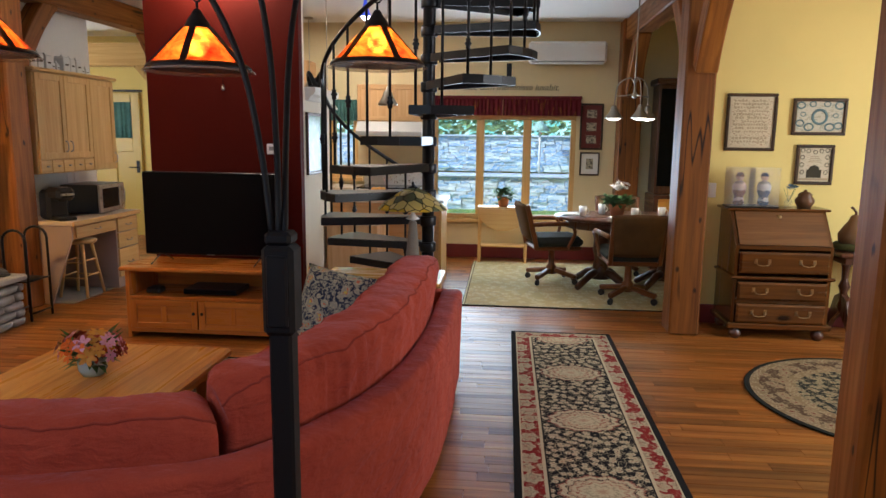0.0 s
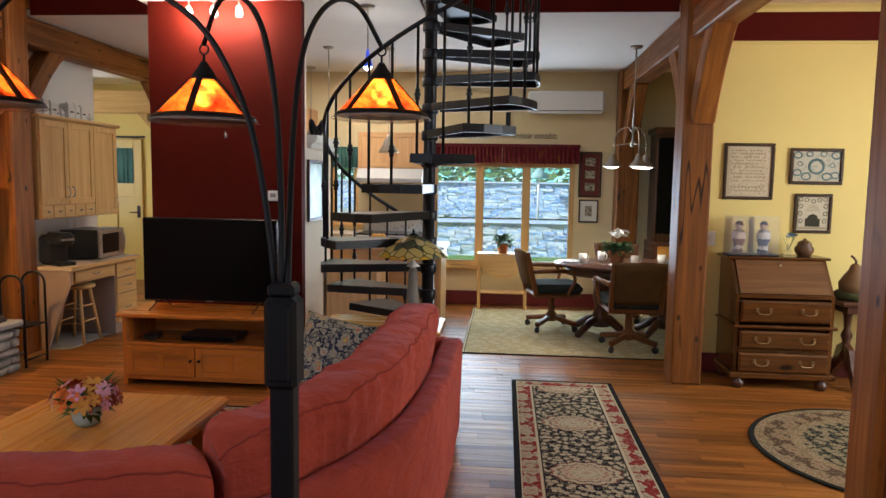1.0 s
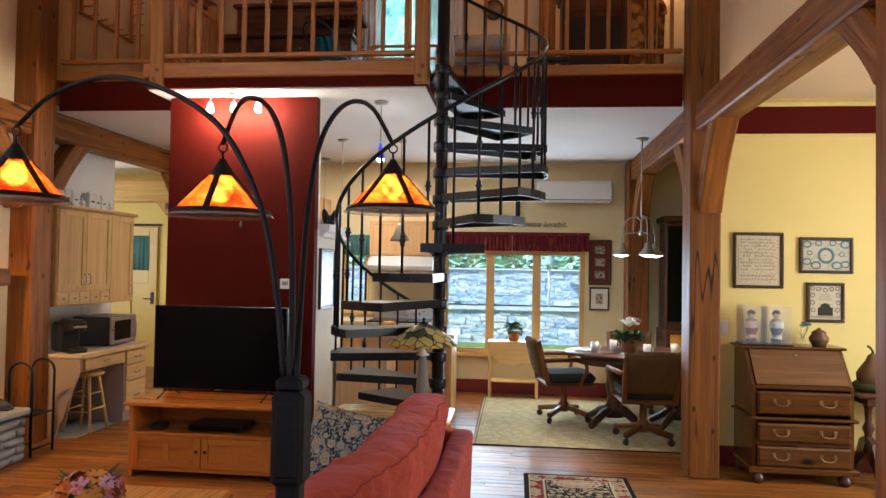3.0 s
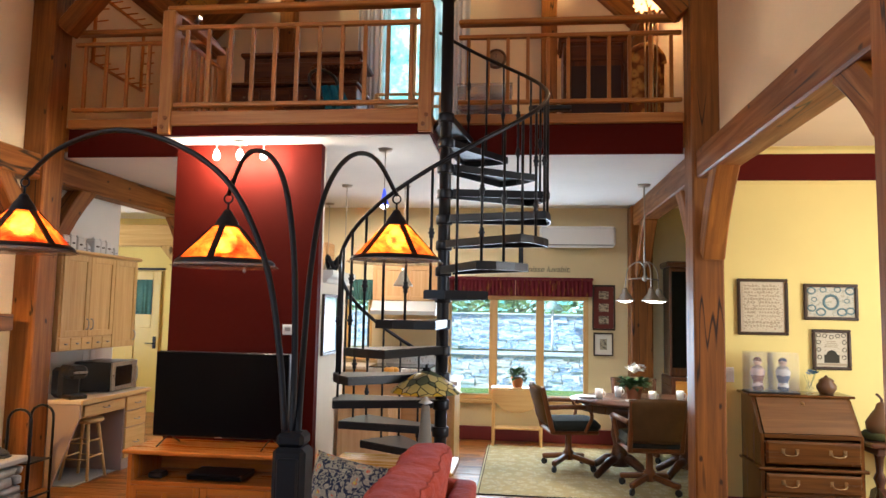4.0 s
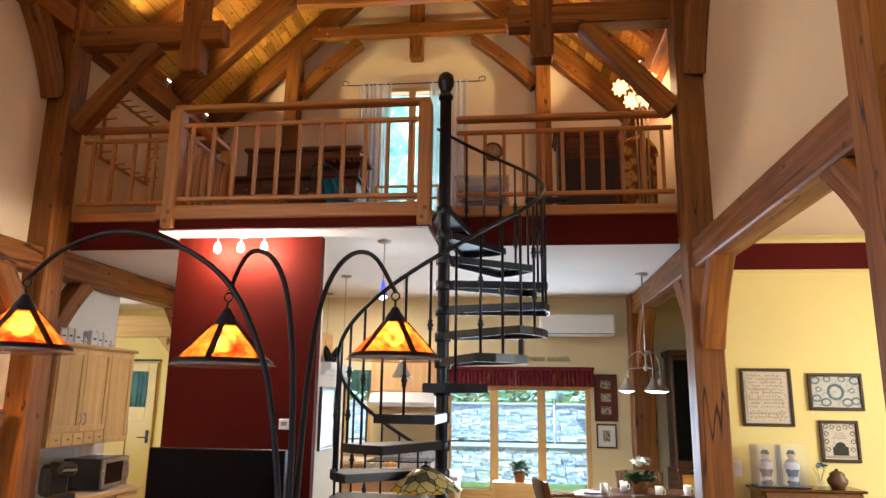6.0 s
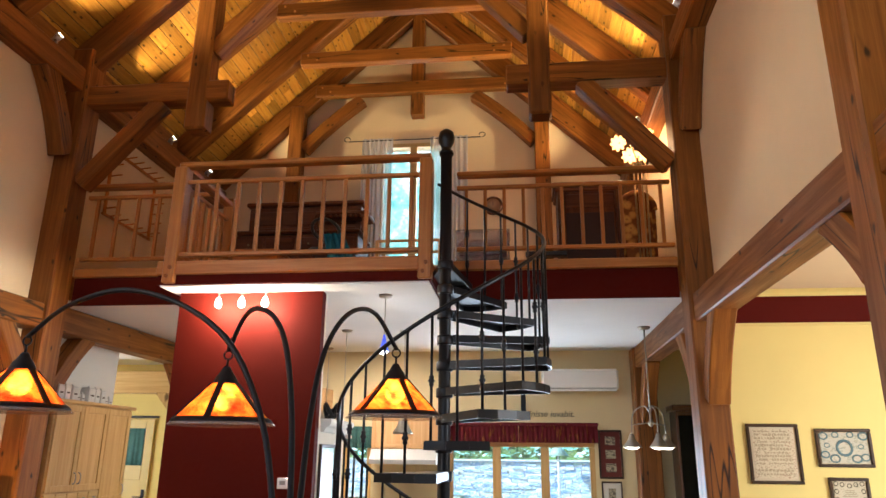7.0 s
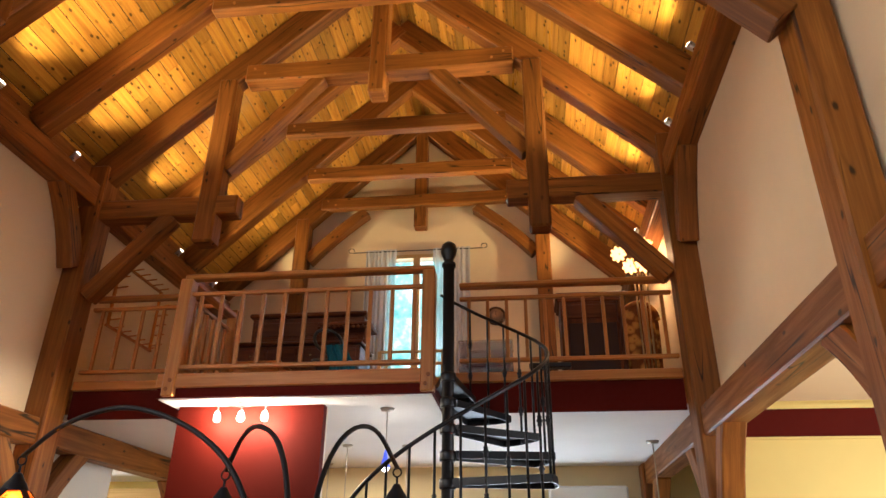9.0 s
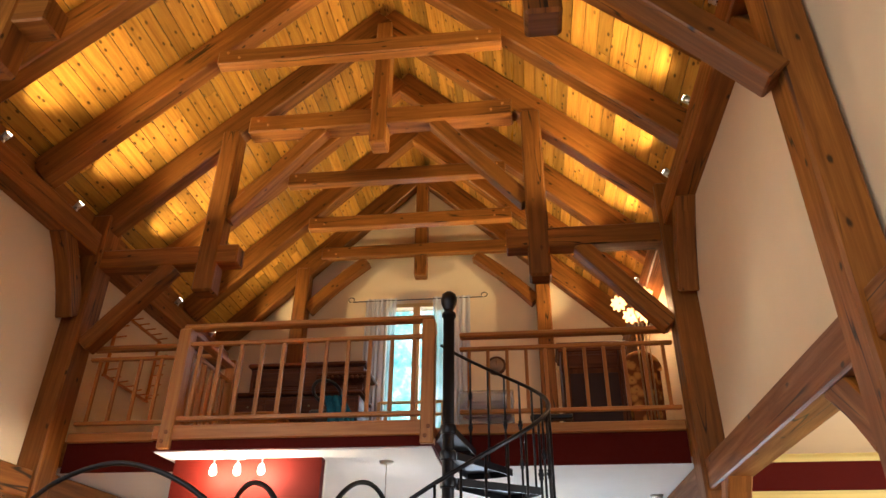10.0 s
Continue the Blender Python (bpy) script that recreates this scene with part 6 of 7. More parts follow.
part("waist_moulding", B((DX0 - 0.025, 5.43, 0.475), (DX1 + 0.025, 5.9, 0.498), 0.008), DESKWOOD, sd)
for z0, z1 in ((0.525, 0.69), (0.315, 0.455), (0.135, 0.285)):
    bm = B((DX0 + 0.03, 5.44, z0), (DX1 - 0.03, 5.86, z1), 0.0)
    for f in bm.faces:
        if f.normal.y < -0.5:
            r = bmesh.ops.inset_region(bm, faces=[f], thickness=0.022, depth=0.012)
            break
    d = part("drawer", bm, DESKWOOD, sd)
    for x in (1.96, 2.29):
        drop_pull(x, 5.428, (z0 + z1) / 2, d)
part("mid_rail", B((DX0 + 0.025, 5.455, 0.287), (DX1 - 0.025, 5.6, 0.313), 0.003), DESKWOOD, sd)
part("plinth", B((DX0 - 0.03, 5.43, 0.085), (DX1 + 0.03, 5.9, 0.13), 0.01), DESKWOOD, sd)
for x in (DX0 + 0.05, DX1 - 0.05):
    for y in (5.49, 5.85):
        bm = bmesh.new()
        lathe(bm, [(0, 0), (0.03, 0), (0.048, 0.03), (0.045, 0.055), (0.025, 0.07), (0.035, 0.085), (0, 0.085)], (x, y, 0), 16)
        part("bun_foot", bm, WALNUT, sd)

CLEAR = mat("clear_acrylic", (0.9, 0.9, 0.9), 0.05)
CLEAR.node_tree.nodes["Principled BSDF"].inputs["Alpha"].default_value = 0.06
FIG = []
for nm, skirt, bodice in (("pink_figure", (0.16, 0.07, 0.05), (0.46, 0.34, 0.28)), ("blue_figure", (0.06, 0.08, 0.13), (0.50, 0.47, 0.43))):
    m = mat(nm, bodice, 0.9)
    fg = Nodes(m)
    hz_ = fg.t.nodes.new("ShaderNodeSeparateXYZ")
    fg.link(fg.coords(), hz_.inputs[0])
    up_ = fg.math("ADD", fg.math("DIVIDE", fg.math("SUBTRACT", hz_.outputs[2], 1.016), 0.262), fg.math("MULTIPLY", fg.math("SUBTRACT", fg.noise(fg.coords(), 45, 3), 0.5), 0.22))
    fg.colour(fg.ramp(up_, [(0.0, tuple(c * 0.6 for c in skirt)), (0.14, bodice), (0.24, skirt), (0.46, bodice), (0.66, tuple(c * 0.5 for c in bodice)), (0.76, (0.45, 0.30, 0.20)), (0.88, tuple(c * 0.5 for c in skirt))], True))
    FIG.append(m)
for k, cx in enumerate((1.855, 2.045)):
    bm = bmesh.new()
    t = 0.004
    x0, x1, y0, y1, z0, z1 = cx - 0.088, cx + 0.088, 5.68, 5.86, 1.012, 1.315
    for lo, hi in (((x0, y0, z0), (x1, y0 + t, z1)), ((x0, y1 - t, z0), (x1, y1, z1)), ((x0, y0 + t, z0), (x0 + t, y1 - t, z1)), ((x1 - t, y0 + t, z0), (x1, y1 - t, z1)), ((x0, y0, z1), (x1, y1, z1 + t))):
        box(bm, lo, hi)
    cs = thing("display_case", (0, 0, 0), "clear acrylic display case on the writing desk", "case", "cases on the desk")
    part("case", bm, CLEAR, cs)
    part("base", B((x0 - 0.006, y0 - 0.006, 1.005), (x1 + 0.006, y1 + 0.006, 1.016), 0.003), GREYPLASTIC, cs)
    bm = bmesh.new()
    lathe(bm, [(0.03, 0), (0.045, 0.02), (0.035, 0.07), (0.05, 0.11), (0.056, 0.15), (0.04, 0.185), (0.018, 0.195), (0.03, 0.215), (0.034, 0.235), (0.02, 0.258), (0, 0.262)], (cx, 5.77, 1.016), 14, squash=0.8)
    tagged(part("figurine", bm, FIG[k]), "small cloth figurine inside a clear case", "figurine", "figurines on the desk")
bm = bmesh.new()
lathe(bm, [(0, 0), (0.045, 0), (0.07, 0.04), (0.072, 0.065), (0.05, 0.095), (0.055, 0.105), (0.03, 0.125), (0.012, 0.13), (0.014, 0.14), (0, 0.145)], n=22)
pot = tagged(part("lidded_jar", bm, plaster("brown_stoneware", (0.16, 0.08, 0.035), (0.10, 0.05, 0.02), 0.4)), "squat brown stoneware jar with a lid on the desk", "jar")
pot.location = (2.36, 5.76, 1.005)
vs = thing("bud_vase", (2.245, 5.78, 1.005), "small glass vase with blue flowers", "vase")
bm = bmesh.new()
lathe(bm, [(0, 0), (0.03, 0), (0.034, 0.04), (0.014, 0.075), (0.018, 0.095), (0.016, 0.095), (0.011, 0.075), (0.03, 0.04), (0, 0.006)], n=16)
part("vase", bm, CLEAR, vs)
bm = bmesh.new()
for k in range(6):
    petals(bm, (random.uniform(-0.05, 0.06), random.uniform(-0.03, 0.03), 0.15 + random.uniform(-0.02, 0.03)), (random.uniform(-0.5, 0.5), -0.5, 1), 0.025, 6)
part("blossom", bm, cloth("blue_petal", (0.06, 0.16, 0.26), (0.03, 0.08, 0.14), 60, 0.6, 0), vs, "blue blossoms")
bm = bmesh.new()
for k in range(6):
    tube(bm, [(0, 0, 0.04), (random.uniform(-0.05, 0.05), 0, 0.15)], 0.0015, 4)
part("stem", bm, LEAF, vs)

st_ = thing("side_table", (2.88, 5.66, 0), "carved dark walnut side table with turned columns", "table")
part("top", B((-0.36, -0.24, 0.66), (0.36, 0.24, 0.695), 0.012), WALNUT, st_)
part("apron", B((-0.3, -0.19, 0.60), (0.3, 0.19, 0.66), 0.006), WALNUT, st_)
for sx in (-0.2, 0.2):
    bm = bmesh.new()
    lathe(bm, [(0, 0.2), (0.03, 0.2), (0.045, 0.24), (0.025, 0.3), (0.03, 0.36), (0.045, 0.4), (0.024, 0.45), (0.03, 0.55), (0.045, 0.6), (0, 0.6)], (sx, 0, 0), 14)
    col = part("column", bm, WALNUT, st_)
    for sy in (-1, 1):
        bm = bmesh.new()
        prism(bm, [(sy * 0.02, 0.34), (sy * 0.10, 0.30), (sy * 0.16, 0.16), (sy * 0.25, 0.03), (sy * 0.25, 0.0), (sy * 0.19, 0.0), (sy * 0.12, 0.1), (sy * 0.02, 0.18)], "x", sx - 0.022, sx + 0.022)
        part("carved_foot", bm, WALNUT, col)
part("stretcher", B((-0.2, -0.02, 0.24), (0.2, 0.02, 0.28), 0.006), WALNUT, st_)
bm = bmesh.new()
lathe(bm, [(0, 0), (0.06, 0.0), (0.105, 0.05), (0.11, 0.10), (0.075, 0.16), (0.045, 0.2), (0.035, 0.235), (0.02, 0.25), (0, 0.252)], n=24)
gd = thing("dried_gourd", (2.69, 5.62, 0.72), "speckled brown dried gourd with an orange patch", "gourd")
GOURD = plaster("gourd_skin", (0.24, 0.14, 0.06), (0.12, 0.06, 0.025), 0.5)
part("body", bm, GOURD, gd)
bm = bmesh.new()
tube(bm, [(0, 0, 0.24), (0.003, 0, 0.27), (-0.015, 0, 0.295), (-0.035, 0, 0.31)], [0.012, 0.01, 0.009, 0.01], 8)
part("stalk", bm, WALNUT, gd)
bm = bmesh.new()
tube(bm, [(0.13 * math.cos(t * math.tau / 14), 0.13 * math.sin(t * math.tau / 14) * 0.9, 0.012 + 0.006 * (t % 2)) for t in range(14)], 0.03, 7, closed=True)
wr = tagged(part("moss_wreath", bm, cloth("moss", (0.10, 0.09, 0.03), (0.04, 0.05, 0.02), 120)), "mossy green-brown wreath under the gourd", "wreath")
wr.location = (2.70, 5.62, 0.71)


# ---- desk nook beside the tall post ----
def bow_pull(a, b, out, parent, r=0.005, label="pewter bow pull"):
    a, b, out = Vector(a), Vector(b), Vector(out)
    bm = bmesh.new()
    tube(bm, spline([a, a + out * 0.8 + (b - a) * 0.12, (a + b) / 2 + out, b + out * 0.8 - (b - a) * 0.12, b], 4), r, 6)
    part("handle", bm, CHROME, parent, label)


def shaker(y0, y1, z0, z1, x, parent, name="door", m=None):
    """A panelled front that faces +x."""
    m = m or MAPLE
    t, w = 0.018, 0.055
    bm = bmesh.new()
    for lo, hi in (((x, y0, z0), (x + t, y0 + w, z1)), ((x, y1 - w, z0), (x + t, y1, z1)), ((x, y0 + w, z0), (x + t, y1 - w, z0 + w)), ((x, y0 + w, z1 - w), (x + t, y1 - w, z1))):
        box(bm, lo, hi, 0.002, along=(0, 0, 1))
    box(bm, (x, y0 + w, z0 + w), (x + 0.007, y1 - w, z1 - w), along=(0, 0, 1))
    return part(name, bm, m, parent)


uc = thing("wall_cabinet", (0, 0, 0), "maple wall cabinet with three doors and five spice drawers", "cabinet")
CX = -4.09
part("body", boxes(((-4.42, 5.80, 1.16), (CX, 7.03, 2.05)), bev=0.003), MAPLE, uc)
part("crown", B((-4.42, 5.77, 2.05), (CX + 0.045, 7.06, 2.085), 0.012), MAPLE, uc)
ys = (5.815, 6.215, 6.615, 7.02)
for k, z0 in enumerate((1.29, 1.29, 1.165)):
    d = shaker(ys[k] + 0.003, ys[k + 1] - 0.003, z0, 2.04, CX, uc)
    yy = (6.18, 6.25, 6.98)[k]
    bow_pull((CX + 0.018, yy, z0 + 0.06), (CX + 0.018, yy, z0 + 0.16), (0.028, 0, 0), d)
for k in range(5):
    y0 = 5.818 + k * 0.16
    d = part("spice_drawer", B((CX, y0, 1.168), (CX + 0.016, y0 + 0.152, 1.278), 0.003), MAPLE, uc)
    bm = bmesh.new()
    tube(bm, [(CX + 0.014, y0 + 0.076, 1.225), (CX + 0.04, y0 + 0.076, 1.225)], 0.007, 8)
    part("knob", bm, CHROME, d)
TIN = mat("white_tin", (0.62, 0.60, 0.55), 0.35)
yy = 5.86
for k, (w, h) in enumerate(((0.09, 0.12), (0.08, 0.13), (0.09, 0.12), (0.05, 0.07), (0.05, 0.06), (0.10, 0.13), (0.08, 0.125), (0.08, 0.12), (0.05, 0.06), (0.05, 0.055))):
    c = thing("canister", (-4.17, yy + w / 2, 2.085), "white embossed tin canister on top of the cabinet", "canister", "canisters on the cabinet")
    part("body", B((-w / 2, -w / 2, 0), (w / 2, w / 2, h), 0.006), TIN, c)
    bm = B((-w / 2 + 0.005, -w / 2 + 0.005, h), (w / 2 - 0.005, w / 2 - 0.005, h + 0.012), 0.004)
    lathe(bm, [(0.006, h + 0.012), (0.012, h + 0.022), (0.006, h + 0.032), (0, h + 0.033)], n=8)
    part("lid", bm, TIN, c)
    part("label_bar", B((w / 2, -w * 0.25, h * 0.45), (w / 2 + 0.002, w * 0.25, h * 0.57)), FRAMEM, c)
    yy += w + 0.018

FX = -3.80
nd = thing("built_in_desk", (0, 0, 0), "maple built-in desk with a cream laminate top", "desk")
part("worktop", B((-4.42, 5.74, 0.715), (FX + 0.02, 6.88, 0.75), 0.006), COUNTER, nd, "cream laminate top with a maple edge")
part("edge_strip", B((FX + 0.02, 5.74, 0.712), (FX + 0.032, 6.88, 0.751), 0.003), MAPLE, nd)
bm = bmesh.new()
prism(bm, [(-4.42, 0), (-4.03, 0), (FX, 0.6), (FX, 0.715), (-4.42, 0.715)], "y", 5.755, 5.775)
part("end_panel", bm, TAUPE, nd, "taupe tapering end panel")
part("centre_drawer", B((FX - 0.018, 5.83, 0.60), (FX, 6.46, 0.70), 0.004), MAPLE, nd)
bow_pull((FX, 6.10, 0.655), (FX, 6.19, 0.655), (0.025, 0, -0.01), nd)
part("rail", B((FX - 0.03, 5.775, 0.585), (FX - 0.019, 6.48, 0.712), 0.002), MAPLE, nd)
part("pedestal", B((-4.42, 6.48, 0.0), (FX - 0.02, 6.86, 0.715), 0.003), TAUPE, nd, "taupe drawer pedestal")
for z0, z1 in ((0.56, 0.70), (0.40, 0.55), (0.11, 0.39)):
    d = part("drawer", B((FX - 0.02, 6.495, z0), (FX, 6.85, z1), 0.004), MAPLE, nd)
    bow_pull((FX, 6.63, (z0 + z1) / 2), (FX, 6.72, (z0 + z1) / 2), (0.025, 0, -0.01), d)
part("back_panel", B((-4.42, 5.775, 0.0), (-4.40, 6.48, 0.712)), TAUPE, nd)
tile = B((-4.42, 5.80, 0.001), (-3.86, 6.46, 0.008), 0.002)
tagged(part("floor_mat", tile, STONE), "grey mat under the desk", "mat")

stool = thing("wooden_stool", (-3.98, 6.13, 0.008), "plain maple stool pushed under the desk", "stool")
bm = bmesh.new()
lathe(bm, [(0, 0.50), (0.14, 0.50), (0.155, 0.515), (0.15, 0.535), (0, 0.53)], n=24)
part("seat", bm, MAPLE, stool)
for k in range(4):
    a = radians(45 + 90 * k)
    bm = bmesh.new()
    tube(bm, [(0.19 * math.cos(a), 0.19 * math.sin(a), 0), (0.10 * math.cos(a), 0.10 * math.sin(a), 0.51)], [0.013, 0.018], 8)
    part("leg", bm, MAPLE, stool)
    for z, r in ((0.18, 0.158), (0.32, 0.133)):
        b = a + radians(90)
        bm = bmesh.new()
        tube(bm, [(r * math.cos(a), r * math.sin(a), z + 0.02 * (k % 2)), (r * math.cos(b), r * math.sin(b), z + 0.02 * (k % 2))], 0.008, 6)
        part("rung", bm, MAPLE, stool)

cm = thing("coffee_maker", pose(-4.02, 5.92, 0.75, 0, 0, 62), "black pod coffee maker on the desk", "coffee maker")
part("water_tank", B((-0.10, -0.02, 0.0), (0.10, 0.15, 0.27), 0.03), GREYPLASTIC, cm)
part("head", B((-0.085, -0.17, 0.175), (0.085, 0.08, 0.295), 0.035), GREYPLASTIC, cm)
part("drip_tray", B((-0.08, -0.17, 0.0), (0.08, -0.02, 0.035), 0.01), GREYPLASTIC, cm)
part("lever", B((-0.06, -0.19, 0.225), (0.06, -0.165, 0.245), 0.006), STEEL, cm, "silver handle")
mw = thing("microwave_oven", pose(-4.08, 6.56, 0.75, 0, 0, 95), "black and steel microwave oven on the desk", "microwave")
part("case", B((-0.25, -0.17, 0.012), (0.25, 0.19, 0.285), 0.008), GREYPLASTIC, mw)
dr = part("door", B((-0.25, -0.195, 0.014), (0.25, -0.17, 0.283), 0.006), STEEL, mw, "brushed steel door")
part("glass", B((-0.20, -0.199, 0.055), (0.13, -0.195, 0.245), 0.01), SCREEN, dr)
bow_pull((0.19, -0.195, 0.06), (0.19, -0.195, 0.24), (0, -0.03, 0), dr, 0.008, "steel bar handle")
for y in (6.72, 6.84):
    ou = thing("outlet", (-4.42, y, 1.06), "white electrical outlet on the wall", "outlet", "outlets over the desk")
    part("plate", B((0, -0.04, -0.06), (0.006, 0.04, 0.06), 0.003), WHITECHINA, ou)
    for dz in (-0.025, 0.025):
        part("socket", B((0.006, -0.015, dz - 0.012), (0.008, 0.015, dz + 0.012), 0.003), PAPER, ou)

# entry door beyond
YD = mat("yellow_door_paint", (0.55, 0.40, 0.09), 0.4)
dr = tagged(thing("door_1", (-5.86, 10.0, 0), "yellow panelled entry door with a curtained light", "door"), kind="structure")
bm = boxes(((-0.46, -0.045, 0), (-0.33, 0, 2.1)), ((0.33, -0.045, 0), (0.46, 0, 2.1)), ((-0.33, -0.045, 0), (0.33, 0, 0.2)), ((-0.33, -0.045, 1.25), (0.33, 0, 1.45)), ((-0.33, -0.045, 1.97), (0.33, 0, 2.1)), ((-0.06, -0.045, 0.2), (0.06, 0, 1.25)), bev=0.004)
box(bm, (-0.33, -0.02, 0.2), (0.33, -0.005, 1.25))
part("leaf", bm, YD, dr)
# opaque pale colour stands for daylight behind the glass
part("pane", B((-0.33, -0.02, 1.45), (0.33, -0.012, 1.97)), mat("painted_daylight_pane", (0.45, 0.5, 0.55), 0.1), dr)
bm = bmesh.new()
drape(bm, -0.12, 0.33, -0.05, 1.45, 1.97, 6, 0.01, n=40)
part("curtain", bm, TEAL, dr, "teal curtain drawn half across the light")
bm = bmesh.new()
tube(bm, [(0.40, -0.045, 1.02), (0.40, -0.09, 1.02), (0.28, -0.09, 1.02)], 0.009, 8)
box(bm, (0.375, -0.055, 0.94), (0.425, -0.045, 1.12), 0.004)
part("lever", bm, BLACK, dr, "black lever handle")
part("head_trim", B((-0.5, -0.03, 2.12), (0.5, 0, 2.15), 0.004), BLACK, dr)
YPINE = wood("yellow_pine", (0.50, 0.30, 0.09), (0.60, 0.38, 0.13), (0.68, 0.45, 0.17), 0.5, knots=1.0)
structure("entry_beam", B((-6.9, 9.2, 2.42), (-4.0, 9.4, 2.72), 0.012), YPINE, "pale pine beam across the entry", "timber")
bm = bmesh.new()
prism(bm, knee((-4.35, 1.7), (-5.0, 2.45), 0.13, 0.0), "y", 9.24, 9.36)
structure("entry_brace", bm, YPINE, "pale pine brace under the entry beam", "timber")

# ---- hearth corner ----
hearth = thing("stone_hearth", (0, 0, 0), "raised hearth of grey fieldstone with a slab top", "hearth")
part("slab", B((-4.30, 3.0, 0.36), (-3.80, 5.16, 0.41), 0.012), plaster("slate_slab", (0.30, 0.28, 0.25), (0.22, 0.2, 0.19), 0.6), hearth, "grey slate slab")
part("core", B((-4.30, 3.02, 0), (-3.90, 5.08, 0.36)), mat("mortar", (0.16, 0.14, 0.12), 0.95), hearth)
hs = []
for k in range(4):
    bm = B((-0.5, -0.5, -0.5), (0.5, 0.5, 0.5), 0.16)
    for v in bm.verts:
        v.co += Vector(noise.noise_vector(v.co * 2 + Vector((k * 9, 3, 1)))) * 0.09
    for f in bm.faces:
        f.smooth = True
    hs.append(mesh_of("stone", bm, STONE))
z = 0.0
for c in range(5):
    h = random.uniform(0.06, 0.085)
    y = 3.0
    while y < 5.1:
        ln = min(random.uniform(0.16, 0.4), 5.14 - y)
        o = new("stone", hs[c % 4])
        o.parent, o.location, o.scale = hearth, (-3.88, y + ln / 2, z + h / 2), (0.12, ln - 0.008, h - 0.004)
        y += ln
    for xx in (-4.2, -4.02):
        o = new("stone", hs[(c + 1) % 4])
        o.parent, o.location, o.scale = hearth, (xx + random.uniform(-0.02, 0.02), 5.08, z + h / 2), (0.17, 0.13, h - 0.004)
    z += h
structure("mantel", B((-4.30, 3.2, 1.36), (-4.12, 5.30, 1.50), 0.012), TIMBER, "thick fir mantel shelf", "mantel")
sn_ = thing("wall_sconce", (-4.30, 4.55, 1.74), "amber mica wall sconce above the hearth", "lamp")
bm = bmesh.new()
tube(bm, [(0, 0, 0), (0.02, 0, 0)], 0.05, 16)
tube(bm, [(0.02, 0, 0), (0.12, 0, -0.03), (0.20, 0, 0.0)], 0.008, 6)
part("bracket", bm, BRONZE, sn_)
bm = bmesh.new()
lathe(bm, [(0.04, 0.10), (0.11, -0.04), (0.107, -0.04), (0.037, 0.10)], (0.20, 0, 0), 24)
part("shade", bm, MICA, sn_, "mottled amber mica shade")
rk = thing("tool_rack", (-3.93, 5.33, 0), "black iron log rack with arched ends beside the hearth", "rack")
for y in (-0.13, 0.13):
    bm = bmesh.new()
    w = 0.1
    tube(bm, [(-w, y, 0), (-w, y, 0.66)] + [(-w * math.cos(t * math.pi / 8), y, 0.66 + 0.09 * math.sin(t * math.pi / 8)) for t in range(1, 8)] + [(w, y, 0.66), (w, y, 0)], 0.011, 6)
    part("arched_end", bm, BLACK, rk)
for x in (-0.1, 0.1):
    for z in (0.06, 0.33):
        bm = bmesh.new()
        tube(bm, [(x, -0.13, z), (x, 0.13, z)], 0.008, 6)
        part("rail", bm, BLACK, rk)
part("shelf", B((-0.1, -0.13, 0.32), (0.1, 0.13, 0.33), 0.003), BLACK, rk)
SHOE = mat("dark_shoe", (0.02, 0.02, 0.024), 0.6)
for k, (x, y, rz) in enumerate(((-4.02, 4.86, 20), (-4.0, 5.02, 8))):
    sh_ = thing("shoe", pose(x, y, 0.41, 0, 0, rz), "dark slip-on shoe with pale trim on the hearth", "shoe", "shoes on the hearth")
    bm = bmesh.new()
    bmesh.ops.create_uvsphere(bm, u_segments=16, v_segments=10, radius=1.0, matrix=Matrix.LocRotScale((0, 0, 0.045), None, (0.13, 0.048, 0.05)))
    for v in bm.verts:
        v.co.z = max(v.co.z, 0.012) - (0.02 if v.co.x > 0.03 else 0) * (v.co.z > 0.04)
    part("upper", bm, SHOE, sh_)
    part("sole", B((-0.125, -0.045, 0), (0.125, 0.045, 0.014), 0.006), SHOE, sh_)
    bm = bmesh.new()
    tube(bm, [(0.02, -0.046, 0.05), (0.03, -0.02, 0.09), (0.03, 0.02, 0.09), (0.02, 0.046, 0.05)], 0.003, 5)
    part("trim", bm, PAPER, sh_, "pale stripe")

# ---- kitchen ----
KM = wood("kitchen_maple", (0.46, 0.25, 0.10), (0.56, 0.33, 0.15), (0.64, 0.40, 0.19), 0.4, 0.9, vary=0.1)
bc = thing("base_cabinet", (0, 0, 0), "maple base cabinets along the kitchen back wall", "cabinet")
part("body", boxes(((-3.8, 8.25, 0.1), (-1.83, 8.82, 0.87)), bev=0.003), KM, bc)
part("worktop", B((-3.8, 8.2, 0.87), (-1.83, 8.82, 0.91), 0.006), COUNTER, bc)
rg = thing("range_cooker", (-1.42, 8.5, 0), "stainless steel range with a black glass oven door", "cooker")
part("body", B((-0.38, -0.28, 0.02), (0.38, 0.3, 0.9), 0.006), STEEL, rg)
part("oven_door", B((-0.36, -0.30, 0.2), (0.36, -0.28, 0.72), 0.006), SCREEN, rg)
part("cooktop", B((-0.37, -0.28, 0.9), (0.37, 0.25, 0.915), 0.003), SCREEN, rg)
part("backguard", B((-0.38, 0.24, 0.9), (0.38, 0.3, 1.08), 0.01), STEEL, rg)
bm = bmesh.new()
tube(bm, [(-0.34, -0.33, 0.77), (0.34, -0.33, 0.77)], 0.012, 8)
part("oven_handle", bm, STEEL, rg)
hd = thing("range_hood", (-1.42, 8.82, 1.53), "stainless steel range hood under the wall cabinet", "hood")
bm = bmesh.new()
